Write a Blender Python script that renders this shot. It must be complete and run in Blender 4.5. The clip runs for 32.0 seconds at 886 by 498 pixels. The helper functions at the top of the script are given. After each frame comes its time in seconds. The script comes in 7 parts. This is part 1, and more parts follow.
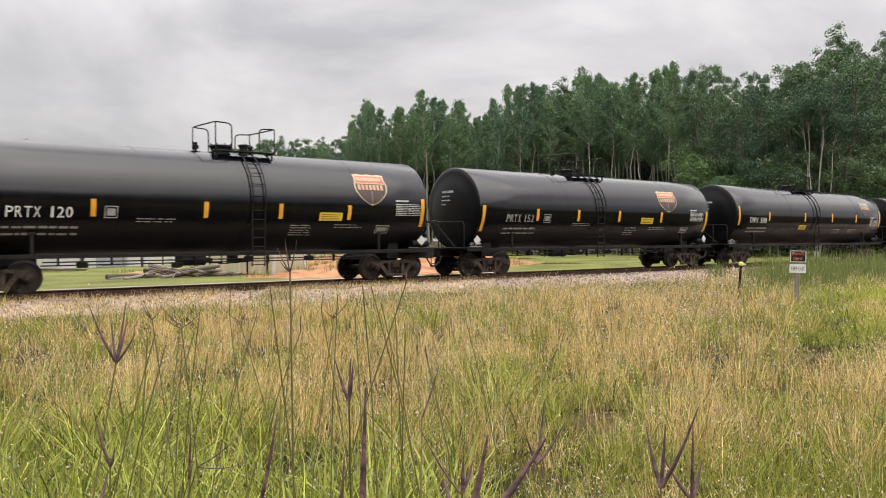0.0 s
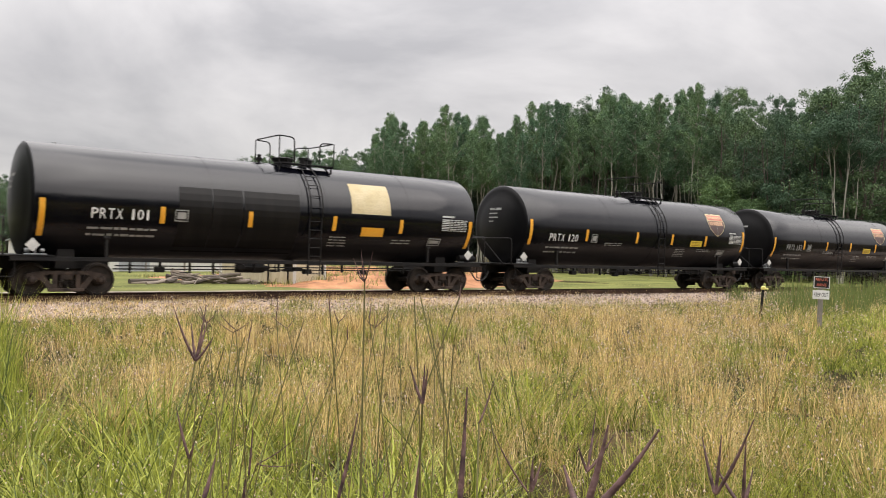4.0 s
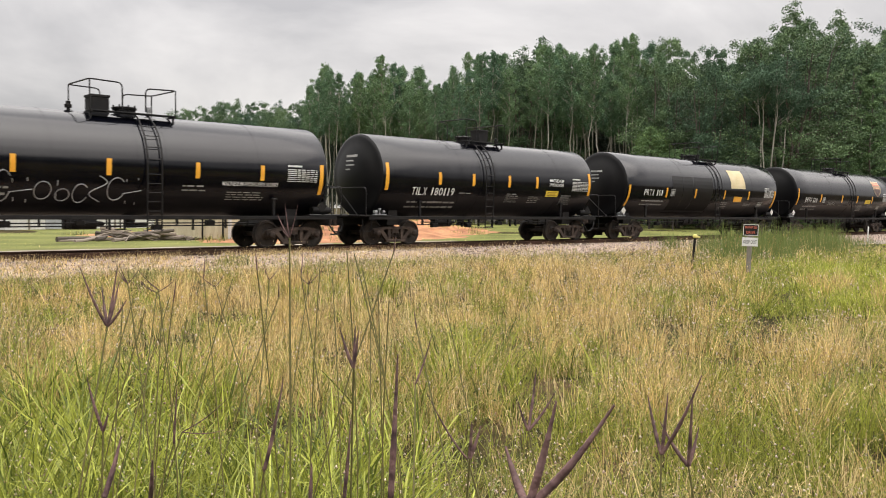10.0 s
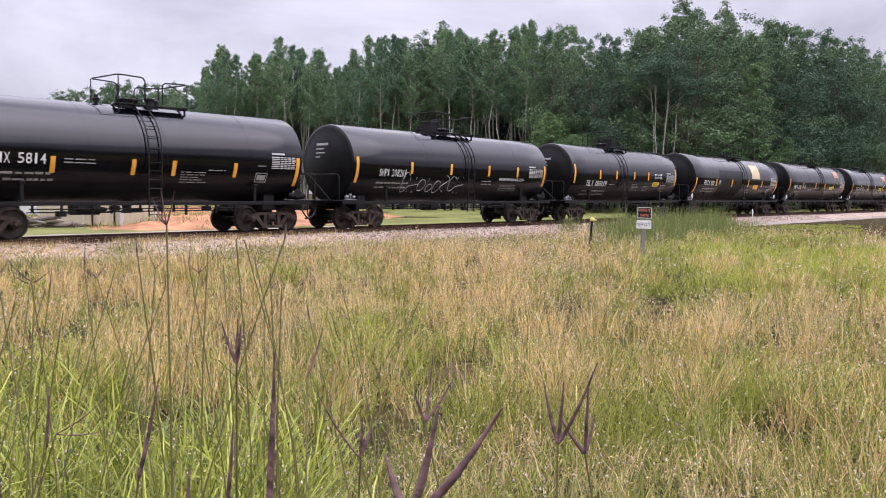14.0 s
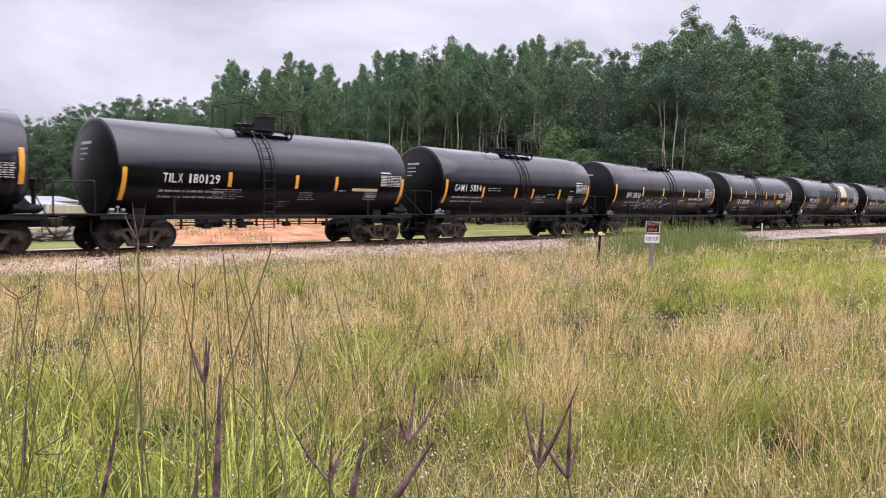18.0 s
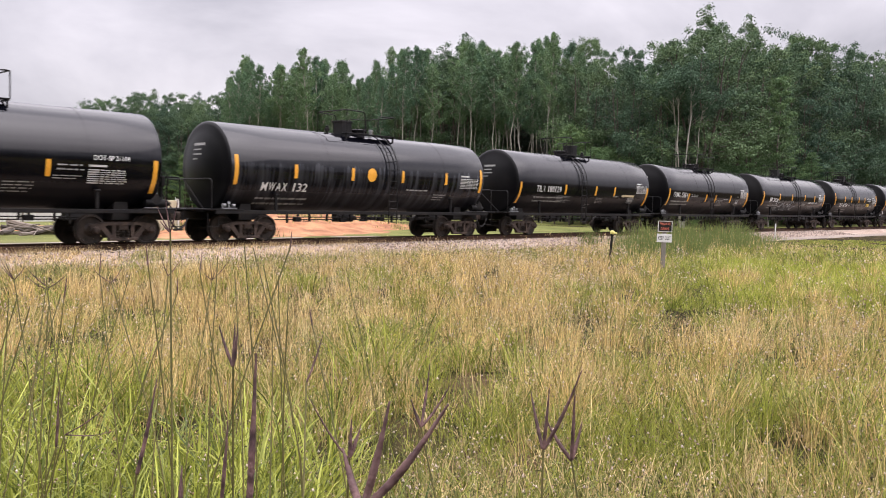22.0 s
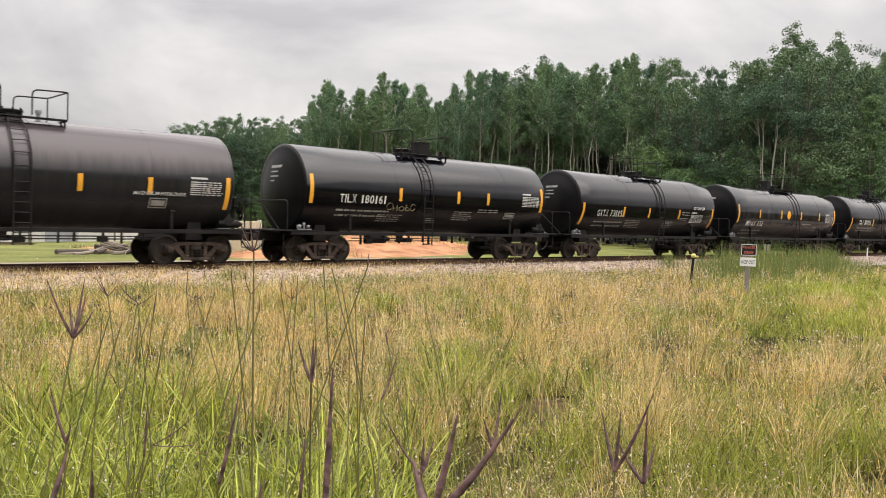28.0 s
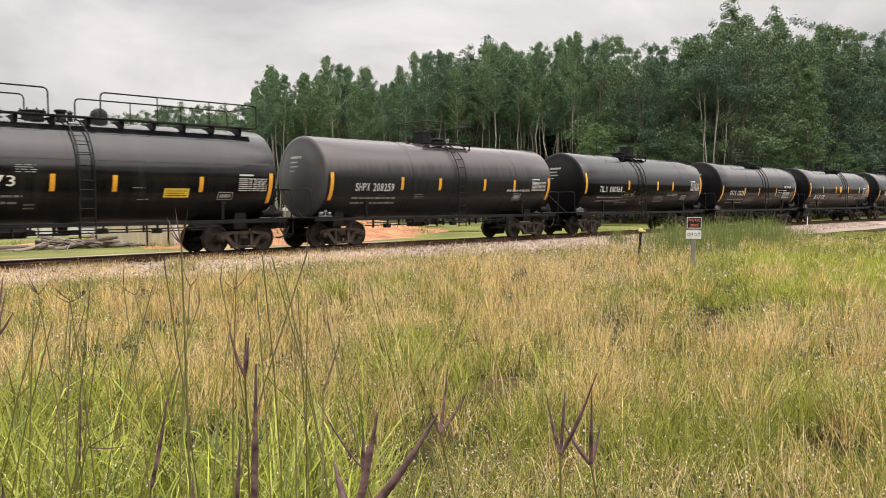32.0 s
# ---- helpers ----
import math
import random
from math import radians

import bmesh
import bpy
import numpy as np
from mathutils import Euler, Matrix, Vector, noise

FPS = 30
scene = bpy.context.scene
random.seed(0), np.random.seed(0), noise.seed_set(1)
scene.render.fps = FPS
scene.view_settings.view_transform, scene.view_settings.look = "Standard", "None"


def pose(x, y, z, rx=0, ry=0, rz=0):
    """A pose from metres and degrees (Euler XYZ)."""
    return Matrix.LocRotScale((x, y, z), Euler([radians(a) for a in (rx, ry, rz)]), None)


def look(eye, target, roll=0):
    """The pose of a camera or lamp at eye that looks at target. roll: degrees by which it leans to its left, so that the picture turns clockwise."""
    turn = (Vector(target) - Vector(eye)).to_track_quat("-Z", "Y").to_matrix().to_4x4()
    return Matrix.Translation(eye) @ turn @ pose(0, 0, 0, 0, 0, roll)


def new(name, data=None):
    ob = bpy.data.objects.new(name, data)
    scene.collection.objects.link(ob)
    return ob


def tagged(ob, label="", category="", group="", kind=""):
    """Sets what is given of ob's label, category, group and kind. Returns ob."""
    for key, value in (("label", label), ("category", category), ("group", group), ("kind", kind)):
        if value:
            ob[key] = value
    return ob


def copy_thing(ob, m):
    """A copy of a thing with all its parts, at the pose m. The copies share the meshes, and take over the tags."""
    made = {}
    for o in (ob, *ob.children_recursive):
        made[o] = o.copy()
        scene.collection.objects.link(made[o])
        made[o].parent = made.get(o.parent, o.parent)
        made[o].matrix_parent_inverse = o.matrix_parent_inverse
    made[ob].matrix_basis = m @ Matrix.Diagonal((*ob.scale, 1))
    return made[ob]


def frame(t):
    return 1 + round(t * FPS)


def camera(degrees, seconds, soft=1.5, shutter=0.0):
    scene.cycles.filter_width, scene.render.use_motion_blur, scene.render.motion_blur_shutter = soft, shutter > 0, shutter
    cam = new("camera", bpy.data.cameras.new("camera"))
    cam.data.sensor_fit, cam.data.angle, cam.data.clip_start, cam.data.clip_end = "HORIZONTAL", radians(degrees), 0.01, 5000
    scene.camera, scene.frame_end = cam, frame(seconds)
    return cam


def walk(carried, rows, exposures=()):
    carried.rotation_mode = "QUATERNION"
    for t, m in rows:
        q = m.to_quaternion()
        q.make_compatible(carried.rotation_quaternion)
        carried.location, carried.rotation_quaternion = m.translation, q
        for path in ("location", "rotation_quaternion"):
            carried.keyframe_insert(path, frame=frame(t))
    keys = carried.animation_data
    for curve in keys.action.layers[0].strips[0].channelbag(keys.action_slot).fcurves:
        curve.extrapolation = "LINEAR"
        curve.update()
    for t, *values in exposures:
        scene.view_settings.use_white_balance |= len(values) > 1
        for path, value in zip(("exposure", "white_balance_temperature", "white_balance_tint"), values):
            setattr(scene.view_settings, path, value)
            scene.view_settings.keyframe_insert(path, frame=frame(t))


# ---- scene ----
cam = camera(55.56, 32.0, soft=1.0, shutter=0.35)

# seconds, eye x, y, z, yaw, pitch, roll: a hand-held camera that turns on the spot
PATH = [
    (0.0, 0.059, 0.017, 1.40, -39.43, -0.59, -0.35),
    (0.5, 0.026, 0.007, 1.40, -39.57, -0.34, 0.17),
    (1.0, -0.002, -0.001, 1.40, -39.93, -0.01, 0.80),
    (1.5, -0.022, -0.006, 1.40, -39.94, 0.31, 1.32),
    (2.0, -0.034, -0.008, 1.40, -39.80, 0.28, 1.67),
    (2.5, -0.041, -0.008, 1.40, -39.56, 0.41, 1.60),
    (3.0, -0.044, -0.006, 1.40, -38.91, 0.42, 1.37),
    (3.5, -0.043, -0.003, 1.40, -38.40, 0.39, 1.43),
    (5.5, -0.026, 0.015, 1.40, -37.79, 0.40, 1.29),
    (6.0, -0.021, 0.020, 1.40, -37.88, 0.30, 1.31),
    (6.5, -0.016, 0.024, 1.40, -37.78, 0.06, 1.29),
    (7.0, -0.011, 0.029, 1.40, -37.83, -0.43, 1.29),
    (7.5, -0.006, 0.033, 1.40, -38.15, -1.11, 1.25),
    (8.0, -0.002, 0.037, 1.40, -38.85, -1.82, 1.18),
    (8.5, 0.002, 0.041, 1.40, -39.79, -2.28, 1.07),
    (9.0, 0.006, 0.046, 1.40, -40.69, -2.46, 0.95),
    (9.5, 0.010, 0.050, 1.40, -41.57, -2.58, 0.81),
    (10.0, 0.014, 0.054, 1.40, -42.37, -2.76, 0.68),
    (10.5, 0.018, 0.058, 1.40, -43.26, -3.19, 0.49),
    (11.0, 0.023, 0.062, 1.40, -44.04, -3.61, 0.56),
    (11.5, 0.027, 0.065, 1.40, -44.58, -3.97, 0.87),
    (12.0, 0.032, 0.069, 1.40, -44.71, -4.10, 1.05),
    (12.5, 0.037, 0.072, 1.40, -44.92, -3.95, 1.05),
    (13.0, 0.043, 0.074, 1.40, -45.56, -3.89, 0.84),
    (13.5, 0.048, 0.076, 1.40, -47.06, -3.81, 0.63),
    (14.0, 0.055, 0.076, 1.40, -49.01, -3.75, 0.48),
    (14.5, 0.061, 0.076, 1.40, -49.93, -3.75, 0.49),
    (16.5, 0.089, 0.074, 1.40, -47.96, -3.40, 0.44),
    (17.0, 0.095, 0.074, 1.40, -47.80, -3.23, 0.43),
    (17.5, 0.100, 0.072, 1.40, -48.13, -3.02, 0.53),
    (18.0, 0.103, 0.071, 1.40, -48.40, -2.79, 0.50),
    (18.5, 0.104, 0.068, 1.40, -48.68, -2.64, 0.40),
    (19.0, 0.103, 0.065, 1.40, -48.72, -2.44, 0.26),
    (19.5, 0.099, 0.061, 1.40, -48.64, -2.34, 0.27),
    (20.0, 0.092, 0.055, 1.40, -48.57, -2.38, 0.48),
    (20.5, 0.084, 0.050, 1.40, -48.43, -2.44, 0.70),
    (21.0, 0.075, 0.044, 1.40, -48.28, -2.66, 0.89),
    (21.5, 0.066, 0.038, 1.40, -48.00, -2.91, 1.10),
    (22.0, 0.056, 0.032, 1.40, -47.60, -3.00, 1.07),
    (22.5, 0.048, 0.027, 1.40, -46.97, -2.95, 0.96),
    (23.0, 0.040, 0.022, 1.40, -46.05, -2.64, 0.84),
    (23.5, 0.033, 0.018, 1.40, -44.90, -2.20, 0.92),
    (24.0, 0.029, 0.015, 1.40, -43.48, -1.44, 0.83),
    (24.5, 0.026, 0.013, 1.40, -42.44, -0.99, 0.99),
    (25.0, 0.026, 0.012, 1.40, -41.64, -0.60, 0.93),
    (25.5, 0.028, 0.012, 1.40, -41.22, -0.46, 1.18),
    (27.5, 0.041, 0.014, 1.40, -41.93, -1.25, 1.59),
    (28.0, 0.045, 0.015, 1.40, -42.35, -1.62, 1.30),
    (28.5, 0.050, 0.016, 1.40, -42.79, -2.00, 0.86),
    (29.0, 0.054, 0.018, 1.40, -43.26, -2.36, 0.39),
    (29.5, 0.059, 0.019, 1.40, -43.56, -2.52, -0.01),
    (30.0, 0.064, 0.021, 1.40, -43.86, -2.60, -0.23),
    (30.5, 0.068, 0.022, 1.40, -44.14, -2.61, -0.41),
    (31.0, 0.073, 0.024, 1.40, -44.64, -2.59, -0.45),
    (31.5, 0.077, 0.025, 1.40, -45.15, -2.64, -0.50),
    (32.0, 0.080, 0.026, 1.40, -45.68, -2.79, -0.63),
]
# seconds, stops, kelvin, tint: the picture turns cooler in the middle of the clip
EXPOSURES = [(0, 0.28, 6700, 13), (3, 0.24, 6700, 13), (6.5, 0.24, 6700, 13), (9, 0.36, 6800, 12), (10.8, 0.36, 6700, 14), (11.8, 0.36, 5900, 24), (14.5, 0.40, 6000, 26),
             (19.3, 0.43, 6050, 25), (20.5, 0.42, 6400, 22), (23.9, 0.42, 6350, 21), (24.9, 0.40, 6650, 16), (27.5, 0.36, 6800, 13), (30, 0.42, 6900, 13), (32, 0.38, 6900, 14)]
SKY_HORIZON, SKY_ZENITH, SUN_POWER = 0.61, 4.6, 1.6
walk(cam, [(t, pose(x, y, z, 90 + p, 0, w) @ pose(0, 0, 0, 0, 0, r)) for t, x, y, z, w, p, r in PATH],
     exposures=EXPOSURES)

# ---- world and sun: an overcast day ----
SUN_EL, SUN_AZ = 55.0, 262.0          # degrees; azimuth counted from +x towards +y
world = bpy.data.worlds.new("overcast_sky")
scene.world = world
world.use_nodes = True
wn, wl = world.node_tree.nodes, world.node_tree.links
wn.clear()
w_out, w_bg = wn.new("ShaderNodeOutputWorld"), wn.new("ShaderNodeBackground")
sky = wn.new("ShaderNodeTexSky")
sky.sky_type, sky.sun_disc = "NISHITA", False
sky.sun_elevation, sky.sun_rotation = radians(SUN_EL), radians(90 - SUN_AZ)
sky_dim = wn.new("ShaderNodeVectorMath")
sky_dim.operation = "SCALE"
sky_dim.inputs["Scale"].default_value = 0.10
wl.new(sky.outputs[0], sky_dim.inputs[0])
w_tc = wn.new("ShaderNodeTexCoord")
w_sep = wn.new("ShaderNodeSeparateXYZ")
wl.new(w_tc.outputs["Generated"], w_sep.inputs[0])
# cloud deck: a direction's place on a flat layer overhead, so that clouds close up towards the horizon
w_up = wn.new("ShaderNodeMath")
w_up.operation = "MAXIMUM"
w_up.inputs[1].default_value = 0.0
wl.new(w_sep.outputs["Z"], w_up.inputs[0])
w_add = wn.new("ShaderNodeMath")
w_add.operation = "ADD"
w_add.inputs[1].default_value = 0.38
wl.new(w_up.outputs[0], w_add.inputs[0])
w_cmb = wn.new("ShaderNodeCombineXYZ")
for axis in "XY":
    dv = wn.new("ShaderNodeMath")
    dv.operation = "DIVIDE"
    wl.new(w_sep.outputs[axis], dv.inputs[0])
    wl.new(w_add.outputs[0], dv.inputs[1])
    wl.new(dv.outputs[0], w_cmb.inputs[axis])
cl1 = wn.new("ShaderNodeTexNoise")
cl1.inputs["Scale"].default_value, cl1.inputs["Detail"].default_value = 1.25, 7.0
cl1.inputs["Roughness"].default_value, cl1.inputs["Distortion"].default_value = 0.52, 0.5
wl.new(w_cmb.outputs[0], cl1.inputs["Vector"])
ramp = wn.new("ShaderNodeValToRGB")
els = ramp.color_ramp.elements
els[0].position, els[0].color = 0.34, (0.42, 0.425, 0.44, 1)
els[1].position, els[1].color = 0.66, (0.93, 0.925, 0.91, 1)
e2 = els.new(0.5)
e2.color = (0.66, 0.66, 0.665, 1)
wl.new(cl1.outputs[0], ramp.inputs[0])
# an overcast sky is about three times as bright overhead as at the horizon
w_zen = wn.new("ShaderNodeMath")
w_zen.operation = "MULTIPLY_ADD"
w_zen.inputs[1].default_value, w_zen.inputs[2].default_value = SKY_ZENITH, SKY_HORIZON
w_pow = wn.new("ShaderNodeMath")
w_pow.operation = "POWER"
w_pow.inputs[1].default_value = 1.5
wl.new(w_up.outputs[0], w_pow.inputs[0])
wl.new(w_pow.outputs[0], w_zen.inputs[0])
w_scl = wn.new("ShaderNodeVectorMath")
w_scl.operation = "SCALE"
wl.new(ramp.outputs[0], w_scl.inputs[0])
wl.new(w_zen.outputs[0], w_scl.inputs["Scale"])
w_mix = wn.new("ShaderNodeMix")
w_mix.data_type = "RGBA"
w_mix.inputs[0].default_value = 0.93
wl.new(sky_dim.outputs[0], w_mix.inputs[6])
wl.new(w_scl.outputs[0], w_mix.inputs[7])
wl.new(w_mix.outputs[2], w_bg.inputs["Color"])
w_bg.inputs["Strength"].default_value = 1.0
wl.new(w_bg.outputs[0], w_out.inputs[0])

sun = new("sun", bpy.data.lights.new("sun", "SUN"))
sun.data.energy, sun.data.angle, sun.data.color = SUN_POWER, radians(100), (1.0, 0.96, 0.90)
sa, se = radians(SUN_AZ), radians(SUN_EL)
sun.matrix_world = look((80 * math.cos(sa) * math.cos(se), 80 * math.sin(sa) * math.cos(se), 80 * math.sin(se)), (0, 0, 0))


# ---- materials ----
def material(name, base, rough=0.6, metal=0.0, second=None, scale=4.0, fine=40.0, bump=0.0, stretch=(1, 1, 1),
             third=None, island=0.0, per_object=0.0, coat=0.0, spec=0.5, ramp_pos=(0.35, 0.65), rough_var=0.1, trans=0.0,
             coords="Object", tint=None):
    """A surface with variation at two scales: base to second by a coarse noise, grain by a fine one."""
    mat = bpy.data.materials.new(name)
    mat.use_nodes = True
    n, l = mat.node_tree.nodes, mat.node_tree.links
    b = n["Principled BSDF"]
    tc, mp = n.new("ShaderNodeTexCoord"), n.new("ShaderNodeMapping")
    mp.inputs["Scale"].default_value = stretch
    l.new(tc.outputs[coords], mp.inputs[0])
    n1, n2 = n.new("ShaderNodeTexNoise"), n.new("ShaderNodeTexNoise")
    n1.inputs["Scale"].default_value, n1.inputs["Detail"].default_value = scale, 5.0
    n2.inputs["Scale"].default_value, n2.inputs["Detail"].default_value = fine, 3.0
    l.new(mp.outputs[0], n1.inputs["Vector"])
    l.new(mp.outputs[0], n2.inputs["Vector"])
    r = n.new("ShaderNodeValToRGB")
    second = second or tuple(min(1, c * 1.35 + 0.01) for c in base)
    r.color_ramp.elements[0].position, r.color_ramp.elements[1].position = ramp_pos
    r.color_ramp.elements[0].color = (*base, 1)
    r.color_ramp.elements[1].color = (*second, 1)
    if third:
        e = r.color_ramp.elements.new(0.5 * (ramp_pos[0] + ramp_pos[1]))
        e.color = (*third, 1)
    fac = n1.outputs[0]
    if island or per_object:
        src = n.new("ShaderNodeNewGeometry").outputs["Random Per Island"] if island else n.new("ShaderNodeObjectInfo").outputs["Random"]
        mx = n.new("ShaderNodeMix")
        mx.inputs[0].default_value = island or per_object
        l.new(n1.outputs[0], mx.inputs[2])
        l.new(src, mx.inputs[3])
        fac = mx.outputs[0]
    l.new(fac, r.inputs[0])
    g = n.new("ShaderNodeMix")
    g.data_type, g.blend_type = "RGBA", "MULTIPLY"
    g.inputs[0].default_value = 0.35
    l.new(r.outputs[0], g.inputs[6])
    gr = n.new("ShaderNodeValToRGB")
    gr.color_ramp.elements[0].position, gr.color_ramp.elements[1].position = 0.3, 0.7
    gr.color_ramp.elements[0].color, gr.color_ramp.elements[1].color = (0.45, 0.45, 0.45, 1), (1.25, 1.25, 1.25, 1)
    l.new(n2.outputs[0], gr.inputs[0])
    l.new(gr.outputs[0], g.inputs[7])
    if tint:
        # each plant leans to one of two hues
        tr_, tm, oi = n.new("ShaderNodeValToRGB"), n.new("ShaderNodeMix"), n.new("ShaderNodeObjectInfo")
        tr_.color_ramp.elements[0].color, tr_.color_ramp.elements[1].color = (*tint[0], 1), (*tint[1], 1)
        l.new(oi.outputs["Random"], tr_.inputs[0])
        tm.data_type, tm.blend_type = "RGBA", "MULTIPLY"
        tm.inputs[0].default_value = 1.0
        l.new(g.outputs[2], tm.inputs[6])
        l.new(tr_.outputs[0], tm.inputs[7])
        g = tm
    l.new(g.outputs[2], b.inputs["Base Color"])
    rv = n.new("ShaderNodeMath")
    rv.operation = "MULTIPLY_ADD"
    rv.inputs[1].default_value, rv.inputs[2].default_value = rough_var, rough - rough_var / 2
    l.new(n2.outputs[0], rv.inputs[0])
    l.new(rv.outputs[0], b.inputs["Roughness"])
    b.inputs["Metallic"].default_value = metal
    b.inputs["Coat Weight"].default_value = coat
    b.inputs["Specular IOR Level"].default_value = spec
    if bump:
        bp = n.new("ShaderNodeBump")
        bp.inputs["Strength"].default_value, bp.inputs["Distance"].default_value = bump, 0.02
        l.new(n2.outputs[0], bp.inputs["Height"])
        l.new(bp.outputs[0], b.inputs["Normal"])
    if trans:
        tr, ms = n.new("ShaderNodeBsdfTranslucent"), n.new("ShaderNodeMixShader")
        ms.inputs[0].default_value = trans
        l.new(g.outputs[2], tr.inputs["Color"])
        l.new(b.outputs[0], ms.inputs[1])
        l.new(tr.outputs[0], ms.inputs[2])
        l.new(ms.outputs[0], n["Material Output"].inputs[0])
    return mat


def tank_paint(name, base, dust, dust_amount, streak_scale=2.2, rough=0.3, brown=None, coat=0.0, wash_top=None, spec=0.45, cap=None):
    """Old black tank paint: gloss dulled by dust, and run-down streaks that follow the plates."""
    mat = bpy.data.materials.new(name)
    mat.use_nodes = True
    n, l = mat.node_tree.nodes, mat.node_tree.links
    b = n["Principled BSDF"]
    tc, mp = n.new("ShaderNodeTexCoord"), n.new("ShaderNodeMapping")
    mp.inputs["Scale"].default_value = (streak_scale, 0.25, 0.22)
    oi = n.new("ShaderNodeObjectInfo")
    off = n.new("ShaderNodeVectorMath")
    off.operation = "SCALE"
    off.inputs[0].default_value = (37.0, 11.0, 5.0)
    l.new(oi.outputs["Random"], off.inputs["Scale"])
    l.new(off.outputs[0], mp.inputs["Location"])
    l.new(tc.outputs["Object"], mp.inputs[0])
    st, cl, fn = (n.new("ShaderNodeTexNoise") for _ in range(3))
    st.inputs["Scale"].default_value, st.inputs["Detail"].default_value = 1.6, 6.0
    cl.inputs["Scale"].default_value, cl.inputs["Detail"].default_value = 0.7, 4.0
    fn.inputs["Scale"].default_value, fn.inputs["Detail"].default_value = 35.0, 4.0
    l.new(mp.outputs[0], st.inputs["Vector"])
    l.new(tc.outputs["Object"], cl.inputs["Vector"])
    l.new(tc.outputs["Object"], fn.inputs["Vector"])
    r = n.new("ShaderNodeValToRGB")
    r.color_ramp.elements[0].position, r.color_ramp.elements[1].position = 0.45, 0.72
    r.color_ramp.elements[0].color, r.color_ramp.elements[1].color = (0, 0, 0, 1), (1, 1, 1, 1)
    l.new(st.outputs[0], r.inputs[0])
    mul = n.new("ShaderNodeMath")
    mul.operation = "MULTIPLY"
    l.new(r.outputs[0], mul.inputs[0])
    l.new(cl.outputs[0], mul.inputs[1])
    amt = n.new("ShaderNodeMath")
    amt.operation = "MULTIPLY"
    amt.inputs[1].default_value = dust_amount
    l.new(mul.outputs[0], amt.inputs[0])
    if wash_top:
        # a spill that ran down from a ragged line along the side
        sz = n.new("ShaderNodeSeparateXYZ")
        l.new(tc.outputs["Object"], sz.inputs[0])
        edge = n.new("ShaderNodeMath")
        edge.operation = "MULTIPLY_ADD"
        edge.inputs[1].default_value, edge.inputs[2].default_value = 0.9, wash_top - 0.45
        l.new(st.outputs[0], edge.inputs[0])
        lo = n.new("ShaderNodeMapRange")
        lo.inputs["From Min"].default_value, lo.inputs["From Max"].default_value = 0.0, 0.12
        df = n.new("ShaderNodeMath")
        df.operation = "SUBTRACT"
        l.new(edge.outputs[0], df.inputs[0])
        l.new(sz.outputs["Z"], df.inputs[1])
        l.new(df.outputs[0], lo.inputs["Value"])
        mk = n.new("ShaderNodeMath")
        mk.operation = "MULTIPLY"
        l.new(amt.outputs[0], mk.inputs[0])
        l.new(lo.outputs[0], mk.inputs[1])
        amt = mk
    mx = n.new("ShaderNodeMix")
    mx.data_type = "RGBA"
    l.new(amt.outputs[0], mx.inputs[0])
    mx.inputs[6].default_value, mx.inputs[7].default_value = (*base, 1), (*dust, 1)
    colour = mx.outputs[2]
    if brown:
        m2 = n.new("ShaderNodeMix")
        m2.data_type = "RGBA"
        r2 = n.new("ShaderNodeValToRGB")
        r2.color_ramp.elements[0].position, r2.color_ramp.elements[1].position = 0.45, 0.7
        l.new(cl.outputs[0], r2.inputs[0])
        l.new(r2.outputs[0], m2.inputs[0])
        l.new(colour, m2.inputs[6])
        m2.inputs[7].default_value = (*brown, 1)
        colour = m2.outputs[2]
    if cap:
        # dust on the upper shell, and the mirrored sky's ragged edge put into colour
        cz, cr, cm = n.new("ShaderNodeSeparateXYZ"), n.new("ShaderNodeMapRange"), n.new("ShaderNodeMix")
        ce = n.new("ShaderNodeMath")
        ce.operation = "MULTIPLY_ADD"
        ce.inputs[1].default_value = 0.8
        l.new(tc.outputs["Object"], cz.inputs[0])
        l.new(st.outputs[0], ce.inputs[0])
        l.new(cz.outputs["Z"], ce.inputs[2])
        l.new(ce.outputs[0], cr.inputs["Value"])
        cr.inputs["From Min"].default_value, cr.inputs["From Max"].default_value = cap[0] + 0.22, cap[0] + 0.80
        cm.data_type = "RGBA"
        l.new(cr.outputs[0], cm.inputs[0])
        l.new(colour, cm.inputs[6])
        cm.inputs[7].default_value = (*cap[1], 1)
        colour = cm.outputs[2]
    l.new(colour, b.inputs["Base Color"])
    rv = n.new("ShaderNodeMath")
    rv.operation = "MULTIPLY_ADD"
    rv.inputs[1].default_value, rv.inputs[2].default_value = 0.12, rough
    l.new(mul.outputs[0], rv.inputs[0])
    # rougher towards the belly, to blur the mirrored ties
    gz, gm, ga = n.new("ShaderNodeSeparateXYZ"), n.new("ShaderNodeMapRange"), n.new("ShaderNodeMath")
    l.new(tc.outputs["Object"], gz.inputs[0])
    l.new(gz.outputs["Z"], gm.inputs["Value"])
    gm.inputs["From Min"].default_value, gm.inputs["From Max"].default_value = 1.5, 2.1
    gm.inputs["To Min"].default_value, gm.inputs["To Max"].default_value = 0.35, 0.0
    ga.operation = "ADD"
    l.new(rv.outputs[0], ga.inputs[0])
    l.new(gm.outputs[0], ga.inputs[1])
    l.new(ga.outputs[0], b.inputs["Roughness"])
    bp = n.new("ShaderNodeBump")
    bp.inputs["Strength"].default_value, bp.inputs["Distance"].default_value = 0.05, 0.01
    l.new(cl.outputs[0], bp.inputs["Height"])
    l.new(bp.outputs[0], b.inputs["Normal"])
    # specular cut by height paints in a dark lower reflection; smeared upper edge
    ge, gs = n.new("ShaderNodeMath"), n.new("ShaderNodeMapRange")
